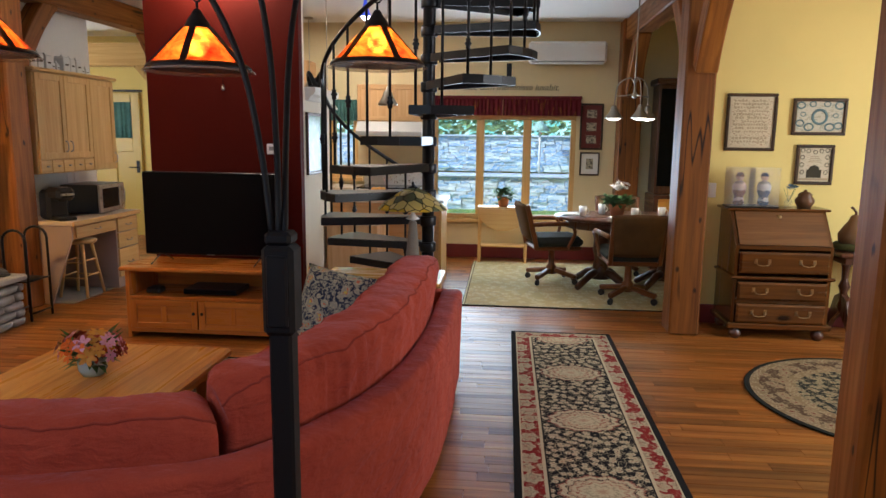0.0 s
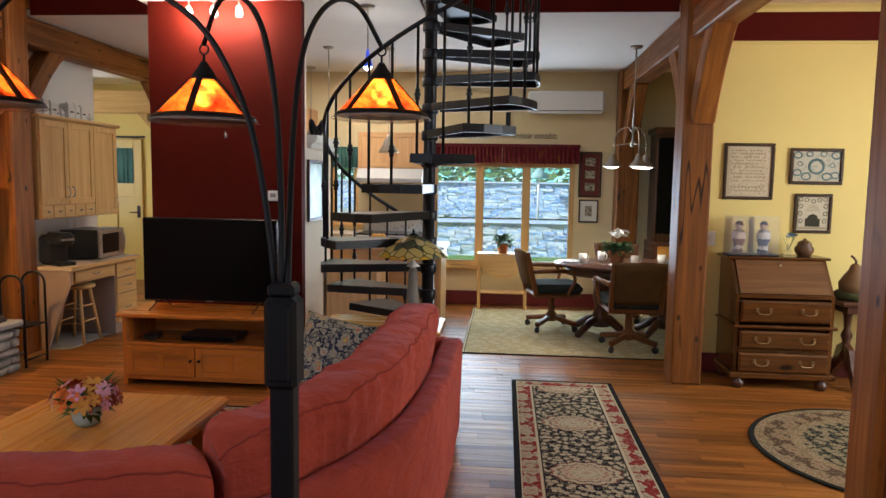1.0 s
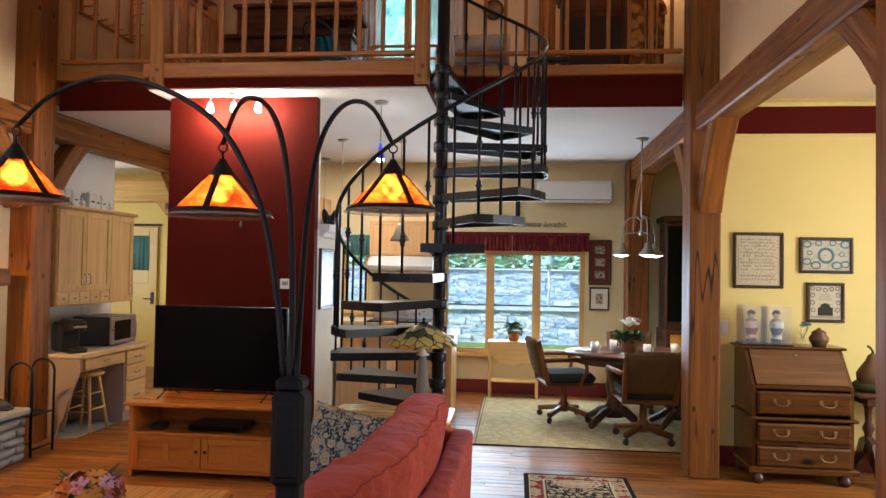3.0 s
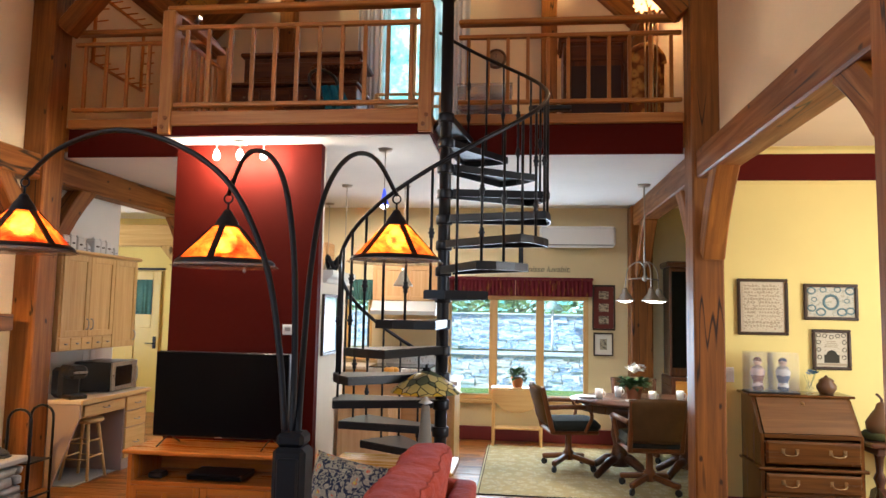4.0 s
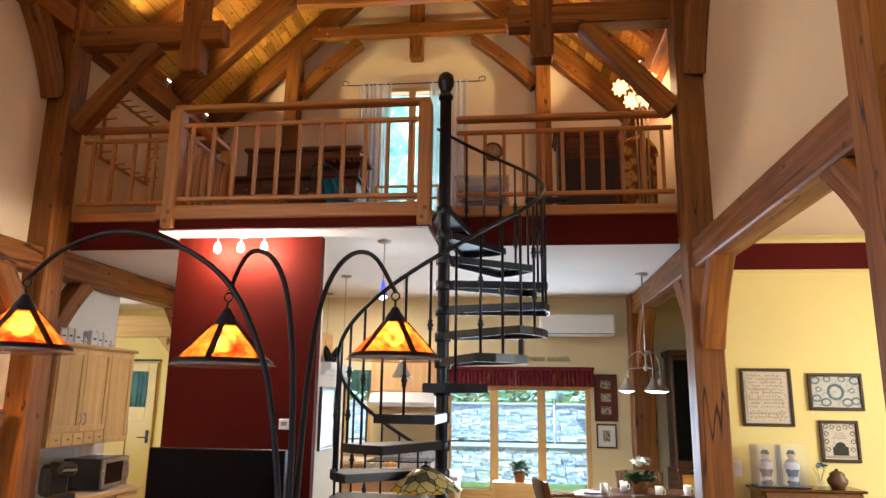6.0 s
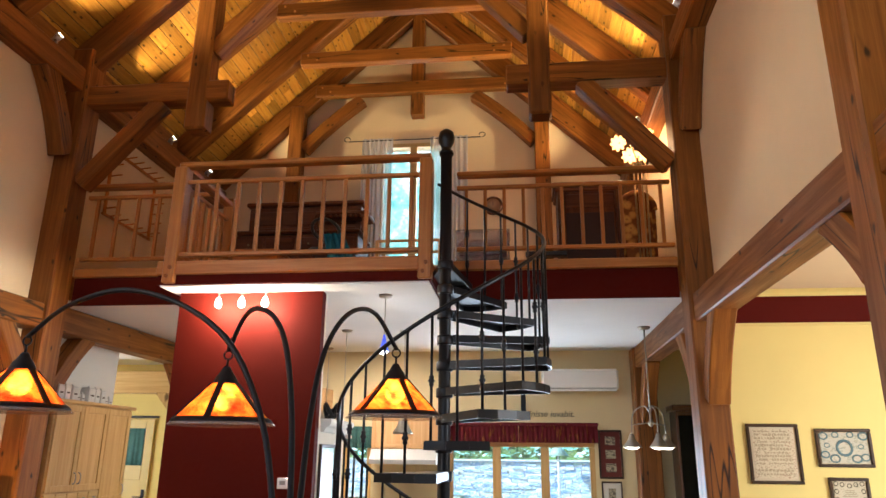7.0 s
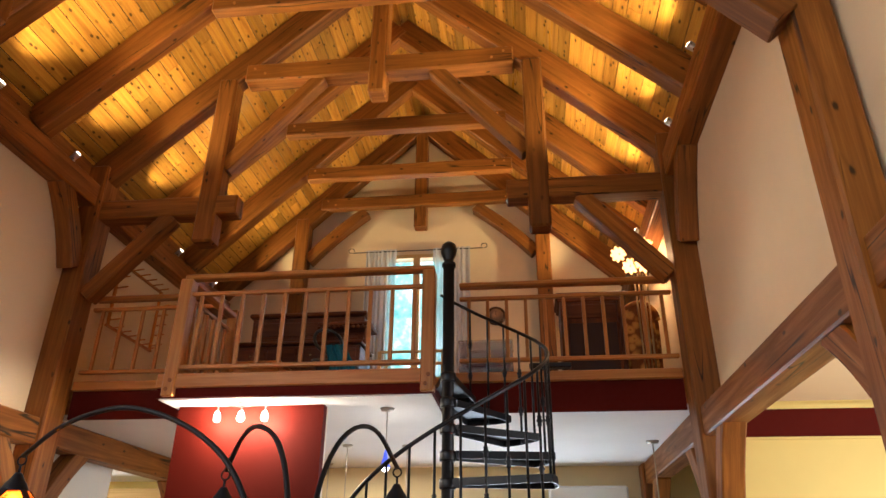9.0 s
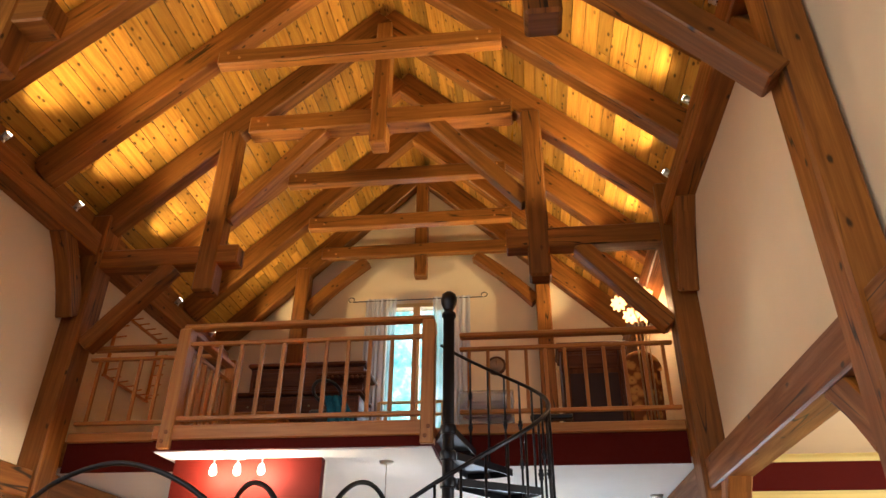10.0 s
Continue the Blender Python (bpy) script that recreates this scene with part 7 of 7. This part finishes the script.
prism(bm, [(0, 0), (-0.48, 0), (-0.48, 0.05), (-0.36, 0.17), (0, 0.17)], "x", -0.40, 0.40)
part("canopy", bm, mat("satin_steel", (0.45, 0.44, 0.42), 0.5, 0.8), hd)
kc = thing("kitchen_cabinet", (0, 0, 0), "maple wall cabinet over the range hood", "cabinet")
part("body", B((-1.83, 8.50, 1.70), (-1.0, 8.82, 2.14), 0.004), KM, kc)
for x0 in (-1.82, -1.41):
    bm = boxes(((x0, 8.48, 1.71), (x0 + 0.05, 8.5, 2.13)), ((x0 + 0.35, 8.48, 1.71), (x0 + 0.4, 8.5, 2.13)), ((x0 + 0.05, 8.48, 1.71), (x0 + 0.35, 8.5, 1.76)), ((x0 + 0.05, 8.48, 2.08), (x0 + 0.35, 8.5, 2.13)), ((x0 + 0.05, 8.49, 1.76), (x0 + 0.35, 8.5, 2.08)), bev=0.002)
    part("door", bm, KM, kc)
pn_ = thing("kitchen_peninsula", (0, 0, 0), "maple kitchen peninsula with a cream laminate top", "cabinet")
part("body", B((-1.56, 6.86, 0), (-0.66, 7.42, 0.87), 0.004), KM, pn_)
part("end_panel", B((-0.66, 6.84, 0), (-0.63, 7.44, 0.87), 0.004), MAPLE, pn_)
part("worktop", B((-1.56, 6.80, 0.87), (-0.60, 7.46, 0.91), 0.008), COUNTER, pn_)
sc = thing("low_cupboard", (0, 0, 0), "maple cupboard against the white wall behind the stair", "cabinet")
part("body", B((-1.57, 6.0, 0), (-1.12, 6.62, 0.75), 0.004), KM, sc)
part("top", B((-1.575, 5.98, 0.75), (-1.10, 6.64, 0.775), 0.006), COUNTER, sc)
bw = thing("fruit_bowl", (-1.30, 7.05, 0.91), "yellow fruit in a bowl on the peninsula", "bowl")
bm = bmesh.new()
lathe(bm, [(0, 0), (0.05, 0), (0.11, 0.06), (0.105, 0.06), (0.045, 0.01), (0, 0.01)], n=20)
part("bowl", bm, WHITECHINA, bw)
for k in range(4):
    bm = bmesh.new()
    bmesh.ops.create_uvsphere(bm, u_segments=12, v_segments=8, radius=0.036, matrix=pose(0.045 * math.cos(k * 1.57), 0.045 * math.sin(k * 1.57), 0.065))
    for f in bm.faces:
        f.smooth = True
    part("fruit", bm, PETALS[3], bw)


def pendant(x, y, drop, label, blue=False):
    p = thing("pendant_lamp", (x, y, CEIL), label, "lamp", "pendants over the kitchen")
    bm = bmesh.new()
    lathe(bm, [(0, -0.025), (0.05, -0.02), (0.06, 0)], n=18)
    part("canopy", bm, CHROME, p)
    bm = bmesh.new()
    tube(bm, [(0, 0, -0.02), (0, 0, -drop)], 0.005, 6)
    part("stem", bm, CHROME, p)
    bm = bmesh.new()
    if blue:
        lathe(bm, [(0.008, -drop + 0.03), (0.014, -drop), (0.022, -drop - 0.05), (0.045, -drop - 0.11), (0.042, -drop - 0.11), (0.01, -drop)], n=18)
        part("shade", bm, glow("cobalt_glass", (0.05, 0.08, 0.5), 0.8), p, "cobalt blue glass cone shade")
        bm = bmesh.new()
        lathe(bm, [(0, -drop - 0.14), (0.026, -drop - 0.125), (0.036, -drop - 0.105), (0, -drop - 0.09)], n=14)
        b = part("bulb", bm, glow("white_bulb", (1, 0.95, 0.9), 8), p)
        b.visible_shadow = False
    else:
        lathe(bm, [(0.012, -drop), (0.02, -drop - 0.03), (0.045, -drop - 0.06), (0.06, -drop - 0.11), (0.10, -drop - 0.17), (0.105, -drop - 0.19), (0.1, -drop - 0.188), (0.05, -drop - 0.1), (0.01, -drop - 0.04)], n=22)
        part("shade", bm, CHROME, p, "ribbed pewter bell shade")
    return p


pendant(-1.12, 5.55, 0.36, "small cobalt glass pendant under the loft", True)
pendant(-1.86, 7.2, 0.93, "pewter bell pendant over the peninsula")
pendant(-1.24, 7.27, 0.88, "pewter bell pendant over the peninsula")
pendant(-2.4, 8.45, 0.7, "pewter bell pendant over the kitchen sink")
PAINTING = mat("landscape_print", (0.3, 0.4, 0.4), 0.25)
pq = Nodes(PAINTING)
sepz = pq.t.nodes.new("ShaderNodeSeparateXYZ")
pq.link(pq.coords(), sepz.inputs[0])
pq.colour(pq.ramp(pq.math("ADD", sepz.outputs[2], pq.math("MULTIPLY", pq.noise(pq.coords(), 6, 5), 0.5)), [(0.0, (0.10, 0.13, 0.16)), (0.30, (0.22, 0.34, 0.42)), (0.55, (0.10, 0.20, 0.10)), (0.75, (0.22, 0.36, 0.24)), (0.95, (0.45, 0.55, 0.55))]))
lp_ = thing("framed_print", (-1.602, 5.75, 1.235), "large framed landscape print on the white wall", "picture")
part("art", B((0, -0.22, 0), (0.012, 0.19, 0.45)), PAINTING, lp_)
for lo, hi in (((0, -0.245, -0.025), (0.025, 0.215, 0)), ((0, -0.245, 0.45), (0.025, 0.215, 0.475)), ((0, -0.245, 0), (0.025, -0.22, 0.45)), ((0, 0.19, 0), (0.025, 0.215, 0.45))):
    part("frame", B(lo, hi, 0.004), FRAMEM, lp_)
bm = bmesh.new()
prism(bm, [(-0.145, 0.085), (0.0, 0.085), (0.0, 0.0), (0.03, 0.005), (0.045, 0.035), (0.075, 0.05), (0.085, 0.075), (0.085, 0.105), (-0.145, 0.105)], "y", -0.365, 0.40)
structure("trim_cap", bm, PAPER, "white moulded cap along the top of the half wall", "trim").location = (-1.60, 5.87, 1.80)
bm = bmesh.new()
tube(bm, [(0.02 + 0.05 * math.cos(t * math.tau / 16), 0.07 * math.sin(t * math.tau / 16), 0.075 + 0.055 * math.sin(t * math.tau / 8)) for t in range(16)], 0.018, 8, closed=True)
tube(bm, [(0.0, 0.09, 0.02), (0.0, 0.15, 0.08), (0.02, 0.24, 0.10), (0.02, 0.27, 0.04)], [0.03, 0.035, 0.03, 0.02], 8)
lathe(bm, [(0.05, 0.0), (0.04, 0.025), (0.0, 0.045)], (0.0, 0.02, 0), 12)
o = tagged(part("iron_sculpture", bm, BRONZE), "dark looped metal ornament on the half wall", "ornament")
o.location = (-1.62, 5.80, 1.905)
wc = thing("kitchen_cabinet", (0, 0, 0), "pale maple wall cabinet in the kitchen corner", "cabinet")
part("body", B((-3.4, 8.50, 1.45), (-2.42, 8.82, 2.42), 0.004), KM, wc)
for x0 in (-3.39, -2.905):
    bm = boxes(((x0, 8.48, 1.46), (x0 + 0.055, 8.5, 2.41)), ((x0 + 0.42, 8.48, 1.46), (x0 + 0.475, 8.5, 2.41)), ((x0 + 0.055, 8.48, 1.46), (x0 + 0.42, 8.5, 1.515)), ((x0 + 0.055, 8.48, 2.355), (x0 + 0.42, 8.5, 2.41)), ((x0 + 0.055, 8.49, 1.515), (x0 + 0.42, 8.5, 2.355)), bev=0.002)
    part("door", bm, KM, wc)

# ---- loft furniture ----
LZ = 3.19
MAHOGANY = wood("mahogany", (0.06, 0.015, 0.003), (0.125, 0.032, 0.006), (0.20, 0.056, 0.010), 0.5, 0.9)
hu = thing("carved_cabinet", (-2.5, 7.35, LZ), "dark carved sideboard with a panelled back in the loft", "cabinet")
part("base", B((-0.72, -0.20, 0), (0.72, 0.3, 0.80), 0.01), MAHOGANY, hu)
part("top_board", B((-0.75, -0.26, 0.80), (0.75, 0.31, 0.84), 0.012), MAHOGANY, hu)
part("back_panel", B((-0.70, 0.16, 0.84), (0.66, 0.28, 1.26), 0.008), MAHOGANY, hu)
for z0, z1 in ((0.88, 1.00), (1.03, 1.20)):
    for x0, x1 in ((-0.66, -0.10), (-0.05, 0.60)):
        part("raised_panel", B((x0, 0.145, z0), (x1, 0.16, z1), 0.008), MAHOGANY, hu)
part("crest", B((-0.73, 0.10, 1.26), (0.70, 0.30, 1.31), 0.015), MAHOGANY, hu)
part("gallery_shelf", B((0.18, -0.10, 1.06), (0.80, 0.30, 1.11), 0.015), MAHOGANY, hu)
for sx in (0.22, 0.74):
    bm = bmesh.new()
    lathe(bm, [(0, 0.84), (0.03, 0.84), (0.03, 0.88), (0.016, 0.91), (0.026, 0.96), (0.016, 1.01), (0.03, 1.04), (0.03, 1.06), (0, 1.06)], (sx, -0.06, 0), 12)
    part("shelf_column", bm, MAHOGANY, hu)
for k in range(4):
    bm = B((-0.68 + k * 0.345, -0.214, 0.08), (-0.36 + k * 0.345, -0.20, 0.56), 0.004)
    box(bm, (-0.62 + k * 0.345, -0.224, 0.14), (-0.42 + k * 0.345, -0.214, 0.50), 0.006)
    part("door_panel", bm, MAHOGANY, hu)
    d = part("drawer", B((-0.68 + k * 0.345, -0.214, 0.60), (-0.36 + k * 0.345, -0.20, 0.76), 0.005), MAHOGANY, hu)
    bm = bmesh.new()
    knob(bm, -0.52 + k * 0.345, -0.214, 0.68)
    part("knob", bm, BRASS, d)
for k in range(11):
    bm = bmesh.new()
    lathe(bm, [(0, 0), (0.02, 0.01), (0.024, 0.03), (0, 0.05)], (0.2 + k * 0.057, -0.10, 1.015), 8)
    part("bead", bm, MAHOGANY, hu)
bs = thing("blanket_chest", (-2.86, 6.72, LZ), "plain brown wooden chest before the sideboard", "chest")
part("body", B((-0.40, -0.17, 0), (0.40, 0.17, 0.42), 0.008), CHERRY, bs)
part("lid", B((-0.42, -0.19, 0.42), (0.42, 0.18, 0.455), 0.01), CHERRY, bs)
part("front_panel", B((-0.33, -0.182, 0.07), (0.33, -0.17, 0.35), 0.006), CHERRY, bs)
oc = thing("office_chair", (-1.92, 6.75, LZ), "black desk chair draped with a teal throw", "chair")
bm = bmesh.new()
tube(bm, [(-0.10 + 0.15 * math.cos(t * math.tau / 20), -0.03 + 0.03 * math.sin(t * math.tau / 20), 0.70 + 0.13 * math.sin(t * math.tau / 20) - 0.05 * math.cos(t * math.tau / 20)) for t in range(20)], 0.017, 8, closed=True)
tube(bm, [(-0.10, -0.05, 0.57), (-0.05, -0.02, 0.50), (0, 0, 0.44)], 0.018, 8)
part("backrest", bm, GREYPLASTIC, oc, "black looped chair back")
bm = bmesh.new()
tube(bm, [(0, 0, 0.05), (0, 0, 0.45)], 0.03, 8)
part("column", bm, GREYPLASTIC, oc)
part("seat", B((-0.22, -0.22, 0.40), (0.22, 0.22, 0.47), 0.03), GREYPLASTIC, oc)
bm = bmesh.new()
drape(bm, -0.05, 0.15, -0.27, 0.03, 0.58, 3, 0.035, 0.16, n=30)
for v in bm.verts:
    v.co.x += 0.36 * (0.58 - v.co.z)
part("throw", bm, cloth("teal_throw", (0.03, 0.20, 0.26), (0.015, 0.09, 0.14), 40), oc, "teal throw")
for k in range(5):
    a = k * math.tau / 5
    bm = bmesh.new()
    beam(bm, (0, 0, 0.06), (0.27 * math.cos(a), 0.27 * math.sin(a), 0.03), 0.04, 0.04, 0.008)
    part("base_arm", bm, GREYPLASTIC, oc)
wr_ = thing("work_stand", (-1.25, 7.6, LZ), "light wooden craft stand before the loft window", "stand")
for x in (-0.36, 0.36):
    for y in (-0.2, 0.2):
        part("leg", B((x - 0.02, y - 0.02, 0), (x + 0.02, y + 0.02, 0.78), 0.004), MAPLE, wr_)
for z in (0.45, 0.62, 0.76):
    part("rail", B((-0.36, -0.215, z), (0.36, -0.185, z + 0.03), 0.004), MAPLE, wr_)
part("table_board", B((-0.42, -0.24, 0.42), (0.42, 0.24, 0.45), 0.005), MAPLE, wr_)
part("cloth_bin", B((-0.3, -0.18, 0.02), (0.32, 0.2, 0.36), 0.01), cloth("grey_linen", (0.36, 0.32, 0.28), (0.26, 0.23, 0.2), 120), wr_)
TUB = mat("clear_tub", (0.5, 0.5, 0.5), 0.2)
TUB.node_tree.nodes["Principled BSDF"].inputs["Alpha"].default_value = 0.35
for k in range(3):
    tb = thing("storage_tub", (-0.42, 7.7, LZ + 0.31 * k), "clear plastic storage tub packed with dark fabric", "tub", "tubs in the loft")
    bm = bmesh.new()
    for lo, hi in (((-0.3, -0.2, 0), (0.3, -0.195, 0.27)), ((-0.3, 0.195, 0), (0.3, 0.2, 0.27)), ((-0.3, -0.195, 0), (-0.295, 0.195, 0.27)), ((0.295, -0.195, 0), (0.3, 0.195, 0.27))):
        box(bm, lo, hi)
    part("tub", bm, TUB, tb)
    part("lid", B((-0.31, -0.21, 0.27), (0.31, 0.21, 0.30), 0.008), TUB, tb)
    part("fabric", B((-0.28, -0.18, 0.01), (0.27, 0.18, 0.2), 0.05), (CHAIRCLOTH, SEATCLOTH, BURG)[k], tb)
ck = thing("wall_clock", (-0.345, 8.79, 4.86), "round dark wall clock with a pale dial", "clock")
bm = bmesh.new()
lathe(bm, [(0, 0), (0.13, 0), (0.135, 0.015), (0.12, 0.03), (0, 0.024)], n=32)
bmesh.ops.transform(bm, matrix=pose(0, 0, 0, 90, 0, 0), verts=bm.verts[:])
part("case", bm, WALNUT, ck)
bm = bmesh.new()
lathe(bm, [(0, 0), (0.098, 0), (0, 0.002)], n=32)
bmesh.ops.transform(bm, matrix=pose(0, -0.03, 0, 90, 0, 0), verts=bm.verts[:])
part("dial", bm, mat("aged_dial", (0.30, 0.20, 0.13), 0.6), ck)
part("hour_mark", B((-0.003, -0.036, 0), (0.003, -0.033, 0.06)), INK, ck)
db = thing("dark_bookcase", (0.72, 7.0, LZ), "dark wooden bookcase seen from behind the loft rail", "bookcase")
part("case", B((-0.32, -0.2, 0), (0.32, 0.2, 1.12), 0.008), MAHOGANY, db)
part("top", B((-0.36, -0.24, 1.12), (0.36, 0.24, 1.17), 0.01), MAHOGANY, db)
part("cornice", B((-0.345, -0.225, 1.07), (0.345, 0.21, 1.12), 0.012), MAHOGANY, db)
# dark panel on the closed case paints the shade of an open front
part("recess", B((-0.24, -0.206, 0.14), (0.24, -0.2, 0.84), 0.003), mat("painted_recess_shade", (0.028, 0.009, 0.005), 0.7), db)
part("drawer", B((-0.25, -0.216, 0.89), (0.25, -0.2, 1.04), 0.006), MAHOGANY, db)
part("plinth", B((-0.345, -0.225, 0), (0.345, 0.21, 0.10), 0.01), MAHOGANY, db)
for sx in (-0.29, 0.29):
    bm = bmesh.new()
    lathe(bm, [(0, 0.10), (0.035, 0.10), (0.035, 0.16), (0.022, 0.19), (0.032, 0.30), (0.018, 0.42), (0.026, 0.55), (0.034, 0.70), (0.02, 0.82), (0.035, 0.86), (0.035, 1.07), (0, 1.07)], (sx, -0.21, 0), 14)
    part("turned_column", bm, MAHOGANY, db)
FLORAL = mat("gold_floral", (0.4, 0.2, 0.06), 0.9)
fn = Nodes(FLORAL)
fv = fn.voronoi(fn.coords(), 10)
fn.colour(fn.ramp(fn.math("ADD", fv.outputs["Distance"], fn.math("MULTIPLY", fn.noise(fn.coords(), 20, 3), 0.4)), [(0.12, (0.14, 0.04, 0.012)), (0.35, (0.52, 0.27, 0.06)), (0.55, (0.46, 0.22, 0.05)), (0.75, (0.18, 0.06, 0.018))]))
ach = thing("wing_chair", (1.2, 6.9, LZ), "high-backed chair in gold floral fabric in the loft", "chair")
bm = bmesh.new()
arch = [(-0.17, 0.06), (0.17, 0.06), (0.18, 0.5), (0.185, 0.84)] + [(0.185 * math.cos(radians(a)), 0.86 + 0.20 * math.sin(radians(a))) for a in range(15, 180, 15)] + [(-0.185, 0.84), (-0.18, 0.5)]
prism(bm, arch, "y", -0.09, 0.09)
bmesh.ops.bevel(bm, geom=[e for e in bm.edges if abs(e.verts[0].co.y - e.verts[1].co.y) < 0.01], offset=0.045, segments=3, affect="EDGES")
for f in bm.faces:
    f.smooth = len(f.verts) < 6
part("back", bm, FLORAL, ach)
bm = bmesh.new()
tube(bm, [(0.17 * math.cos(radians(a)), -0.07, 0.86 + 0.185 * math.sin(radians(a))) for a in range(0, 181, 12)], 0.035, 8)
part("rolled_top", bm, FLORAL, ach, "rolled top edge in the same gold floral fabric")
part("seat", B((-0.2, 0.05, 0.2), (0.2, 0.5, 0.45), 0.05), FLORAL, ach)
for x in (-0.15, 0.15):
    part("leg", B((x - 0.02, -0.02, 0), (x + 0.02, 0.02, 0.08), 0.004), WALNUT, ach)
fl = thing("flower_lamp", (1.22, 6.75, LZ), "brass floor lamp with glowing petal glass shades in the loft", "lamp")
bm = bmesh.new()
lathe(bm, [(0, 0), (0.14, 0), (0.13, 0.025), (0, 0.03)], n=24)
part("base", bm, BRASS, fl)
for x in (-0.03, 0.0, 0.03, 0.06):
    bm = bmesh.new()
    tube(bm, [(x, 0, 0.02), (x * 1.4, 0, 1.35)], 0.009, 6)
    part("stem", bm, BRASS, fl)
for x, y, z in ((-0.16, 0.0, 1.60), (-0.05, 0.1, 1.50), (0.06, -0.02, 1.46), (0.11, 0.1, 1.74)):
    bm = bmesh.new()
    tube(bm, spline([(0.02, 0, 1.3), (x * 0.4, y * 0.4, z - 0.02), (x, y, z)], 5), 0.006, 6)
    arm_ = part("arm", bm, BRASS, fl)
    bm = bmesh.new()
    petals(bm, (x, y, z - 0.02), (x * 2, -0.6, -0.3), 0.085, 9, 1.5)
    b = part("petal_shade", bm, glow("petal_glass", (1.0, 0.50, 0.14), 2.2), arm_, "glowing orange petal glass shade")
    b.visible_shadow = False
dk = thing("drying_rack", (-4.29, 6.33, 4.0), "wooden peg rack fixed to the loft wall", "rack")
for y0, z0, y1, z1 in ((0, 0, 0.0, 0.72), (0.88, 0, 0.88, 0.72), (-0.03, 0.72, 0.91, 0.72), (-0.03, 0, 0.91, 0)):
    bm = bmesh.new()
    beam(bm, (0.012, y0, z0), (0.012, y1, z1), 0.024, 0.03, 0.003, up=(1, 0, 0))
    part("rail", bm, CHERRY, dk)
for k in range(6):
    for y, z in ((0.0, 0.06 + k * 0.12), (0.88, 0.06 + k * 0.12), (0.08 + k * 0.145, 0.72), (0.08 + k * 0.145, 0.0)):
        bm = bmesh.new()
        tube(bm, [(0.02, y, z), (0.15, y, z + 0.012)], 0.008, 6)
        part("peg", bm, CHERRY, dk)

SHEER = mat("grey_sheer", (0.62, 0.62, 0.66), 0.9)
SHEER.node_tree.nodes["Principled BSDF"].inputs["Alpha"].default_value = 0.7
cr = thing("curtain_pair", (0, 8.70, 0), "grey sheer curtains on a scrolled iron rod at the loft window", "curtain")
bm = bmesh.new()
tube(bm, [(-2.36, 0, 5.85), (-0.50, 0, 5.85)], 0.008, 8)
for sgn, x in ((-1, -2.36), (1, -0.50)):
    tube(bm, [(x + sgn * (0.02 + 0.035 * math.sin(t * 0.55) * 1.2), 0, 5.885 - 0.035 * math.cos(t * 0.55)) for t in range(10)], 0.006, 6)
part("rod", bm, BLACK, cr)
for x0, x1, fl_ in ((-2.16, -1.72, 0.0), (-1.2, -0.68, 0.0)):
    bm = bmesh.new()
    drape(bm, x0, x1, 0.0, 3.35, 5.88, 7, 0.028, fl_, n=70)
    part("curtain", bm, SHEER, cr)

# ---- small spots on the wall plates ----
def roof_spot(x, y, sgn):
    sp = thing("roof_spot", (x, y, 5.18), "small white adjustable spot on the wall plate", "spotlight", "spots along the wall plates")
    bm = bmesh.new()
    tube(bm, [(0, 0, 0), (0, 0, 0.03)], 0.012, 8)
    part("foot", bm, STEEL, sp)
    bm = bmesh.new()
    tube(bm, [(-sgn * 0.03, 0, 0.03), (sgn * 0.03, 0, 0.09)], [0.026, 0.034], 12)
    part("head", bm, STEEL, sp)
    bm = bmesh.new()
    tube(bm, [(sgn * 0.0305, 0, 0.0905), (sgn * 0.0335, 0, 0.0935)], 0.026, 12)
    b = part("lens", bm, glow("spot_lens", (1, 0.9, 0.7), 10), sp)
    b.visible_shadow = False


for y in (2.9, 4.0, 5.05, 6.2, 7.2, 8.2):
    roof_spot(-4.14, y, 1)
for y in (3.2, 4.15, 5.1, 6.2, 7.2, 8.2):
    roof_spot(1.36, y, -1)

# ---- floor boards, laid across the room ----
def plank_bm(w, ln):
    bm = bmesh.new()
    box(bm, (0, 0, -0.012), (ln, w, 0.0), 0.0, along=(1, 0, 0))
    top = [f for f in bm.faces if f.normal.z > 0.5]
    bmesh.ops.inset_region(bm, faces=top, thickness=0.0016, depth=0.0)
    for v in bm.verts:
        if v.co.z > -0.001 and (v.co.x < 0.001 or v.co.x > ln - 0.001 or v.co.y < 0.0005 or v.co.y > w - 0.0005):
            v.co.z = -0.0022
    return bm


PW = 0.084
LENGTHS = (0.5, 0.7, 0.95, 1.2)
plank_meshes = {(ln, k): mesh_of("floorboard", plank_bm(PW - 0.001, ln - 0.001), OAK) for ln in LENGTHS for k in range(4)}
floor = bpy.data.objects["floor"]
count = 0
rest = bmesh.new()
y = -3.0
while y < 10.0:
    x = -7.0 + random.uniform(-1, 0)
    while x < 5.0:
        ln = random.choice(LENGTHS)
        if count < 300 and 2.4 < y < 6.2 and -0.5 < x < 2.0:
            o = new("floorboard", plank_meshes[ln, random.randrange(4)])
            o.parent, o.location = floor, (x, y, 0)
            count += 1
        elif x + ln > -7.0:
            box(rest, (x, y, -0.012), (x + ln - 0.002, y + PW - 0.002, -0.0004), 0.0, along=(1, 0, 0))
        x += ln
    y += PW
boards = part("floorboards", rest, OAK_REST, floor)
tagged(boards, kind="stuff")
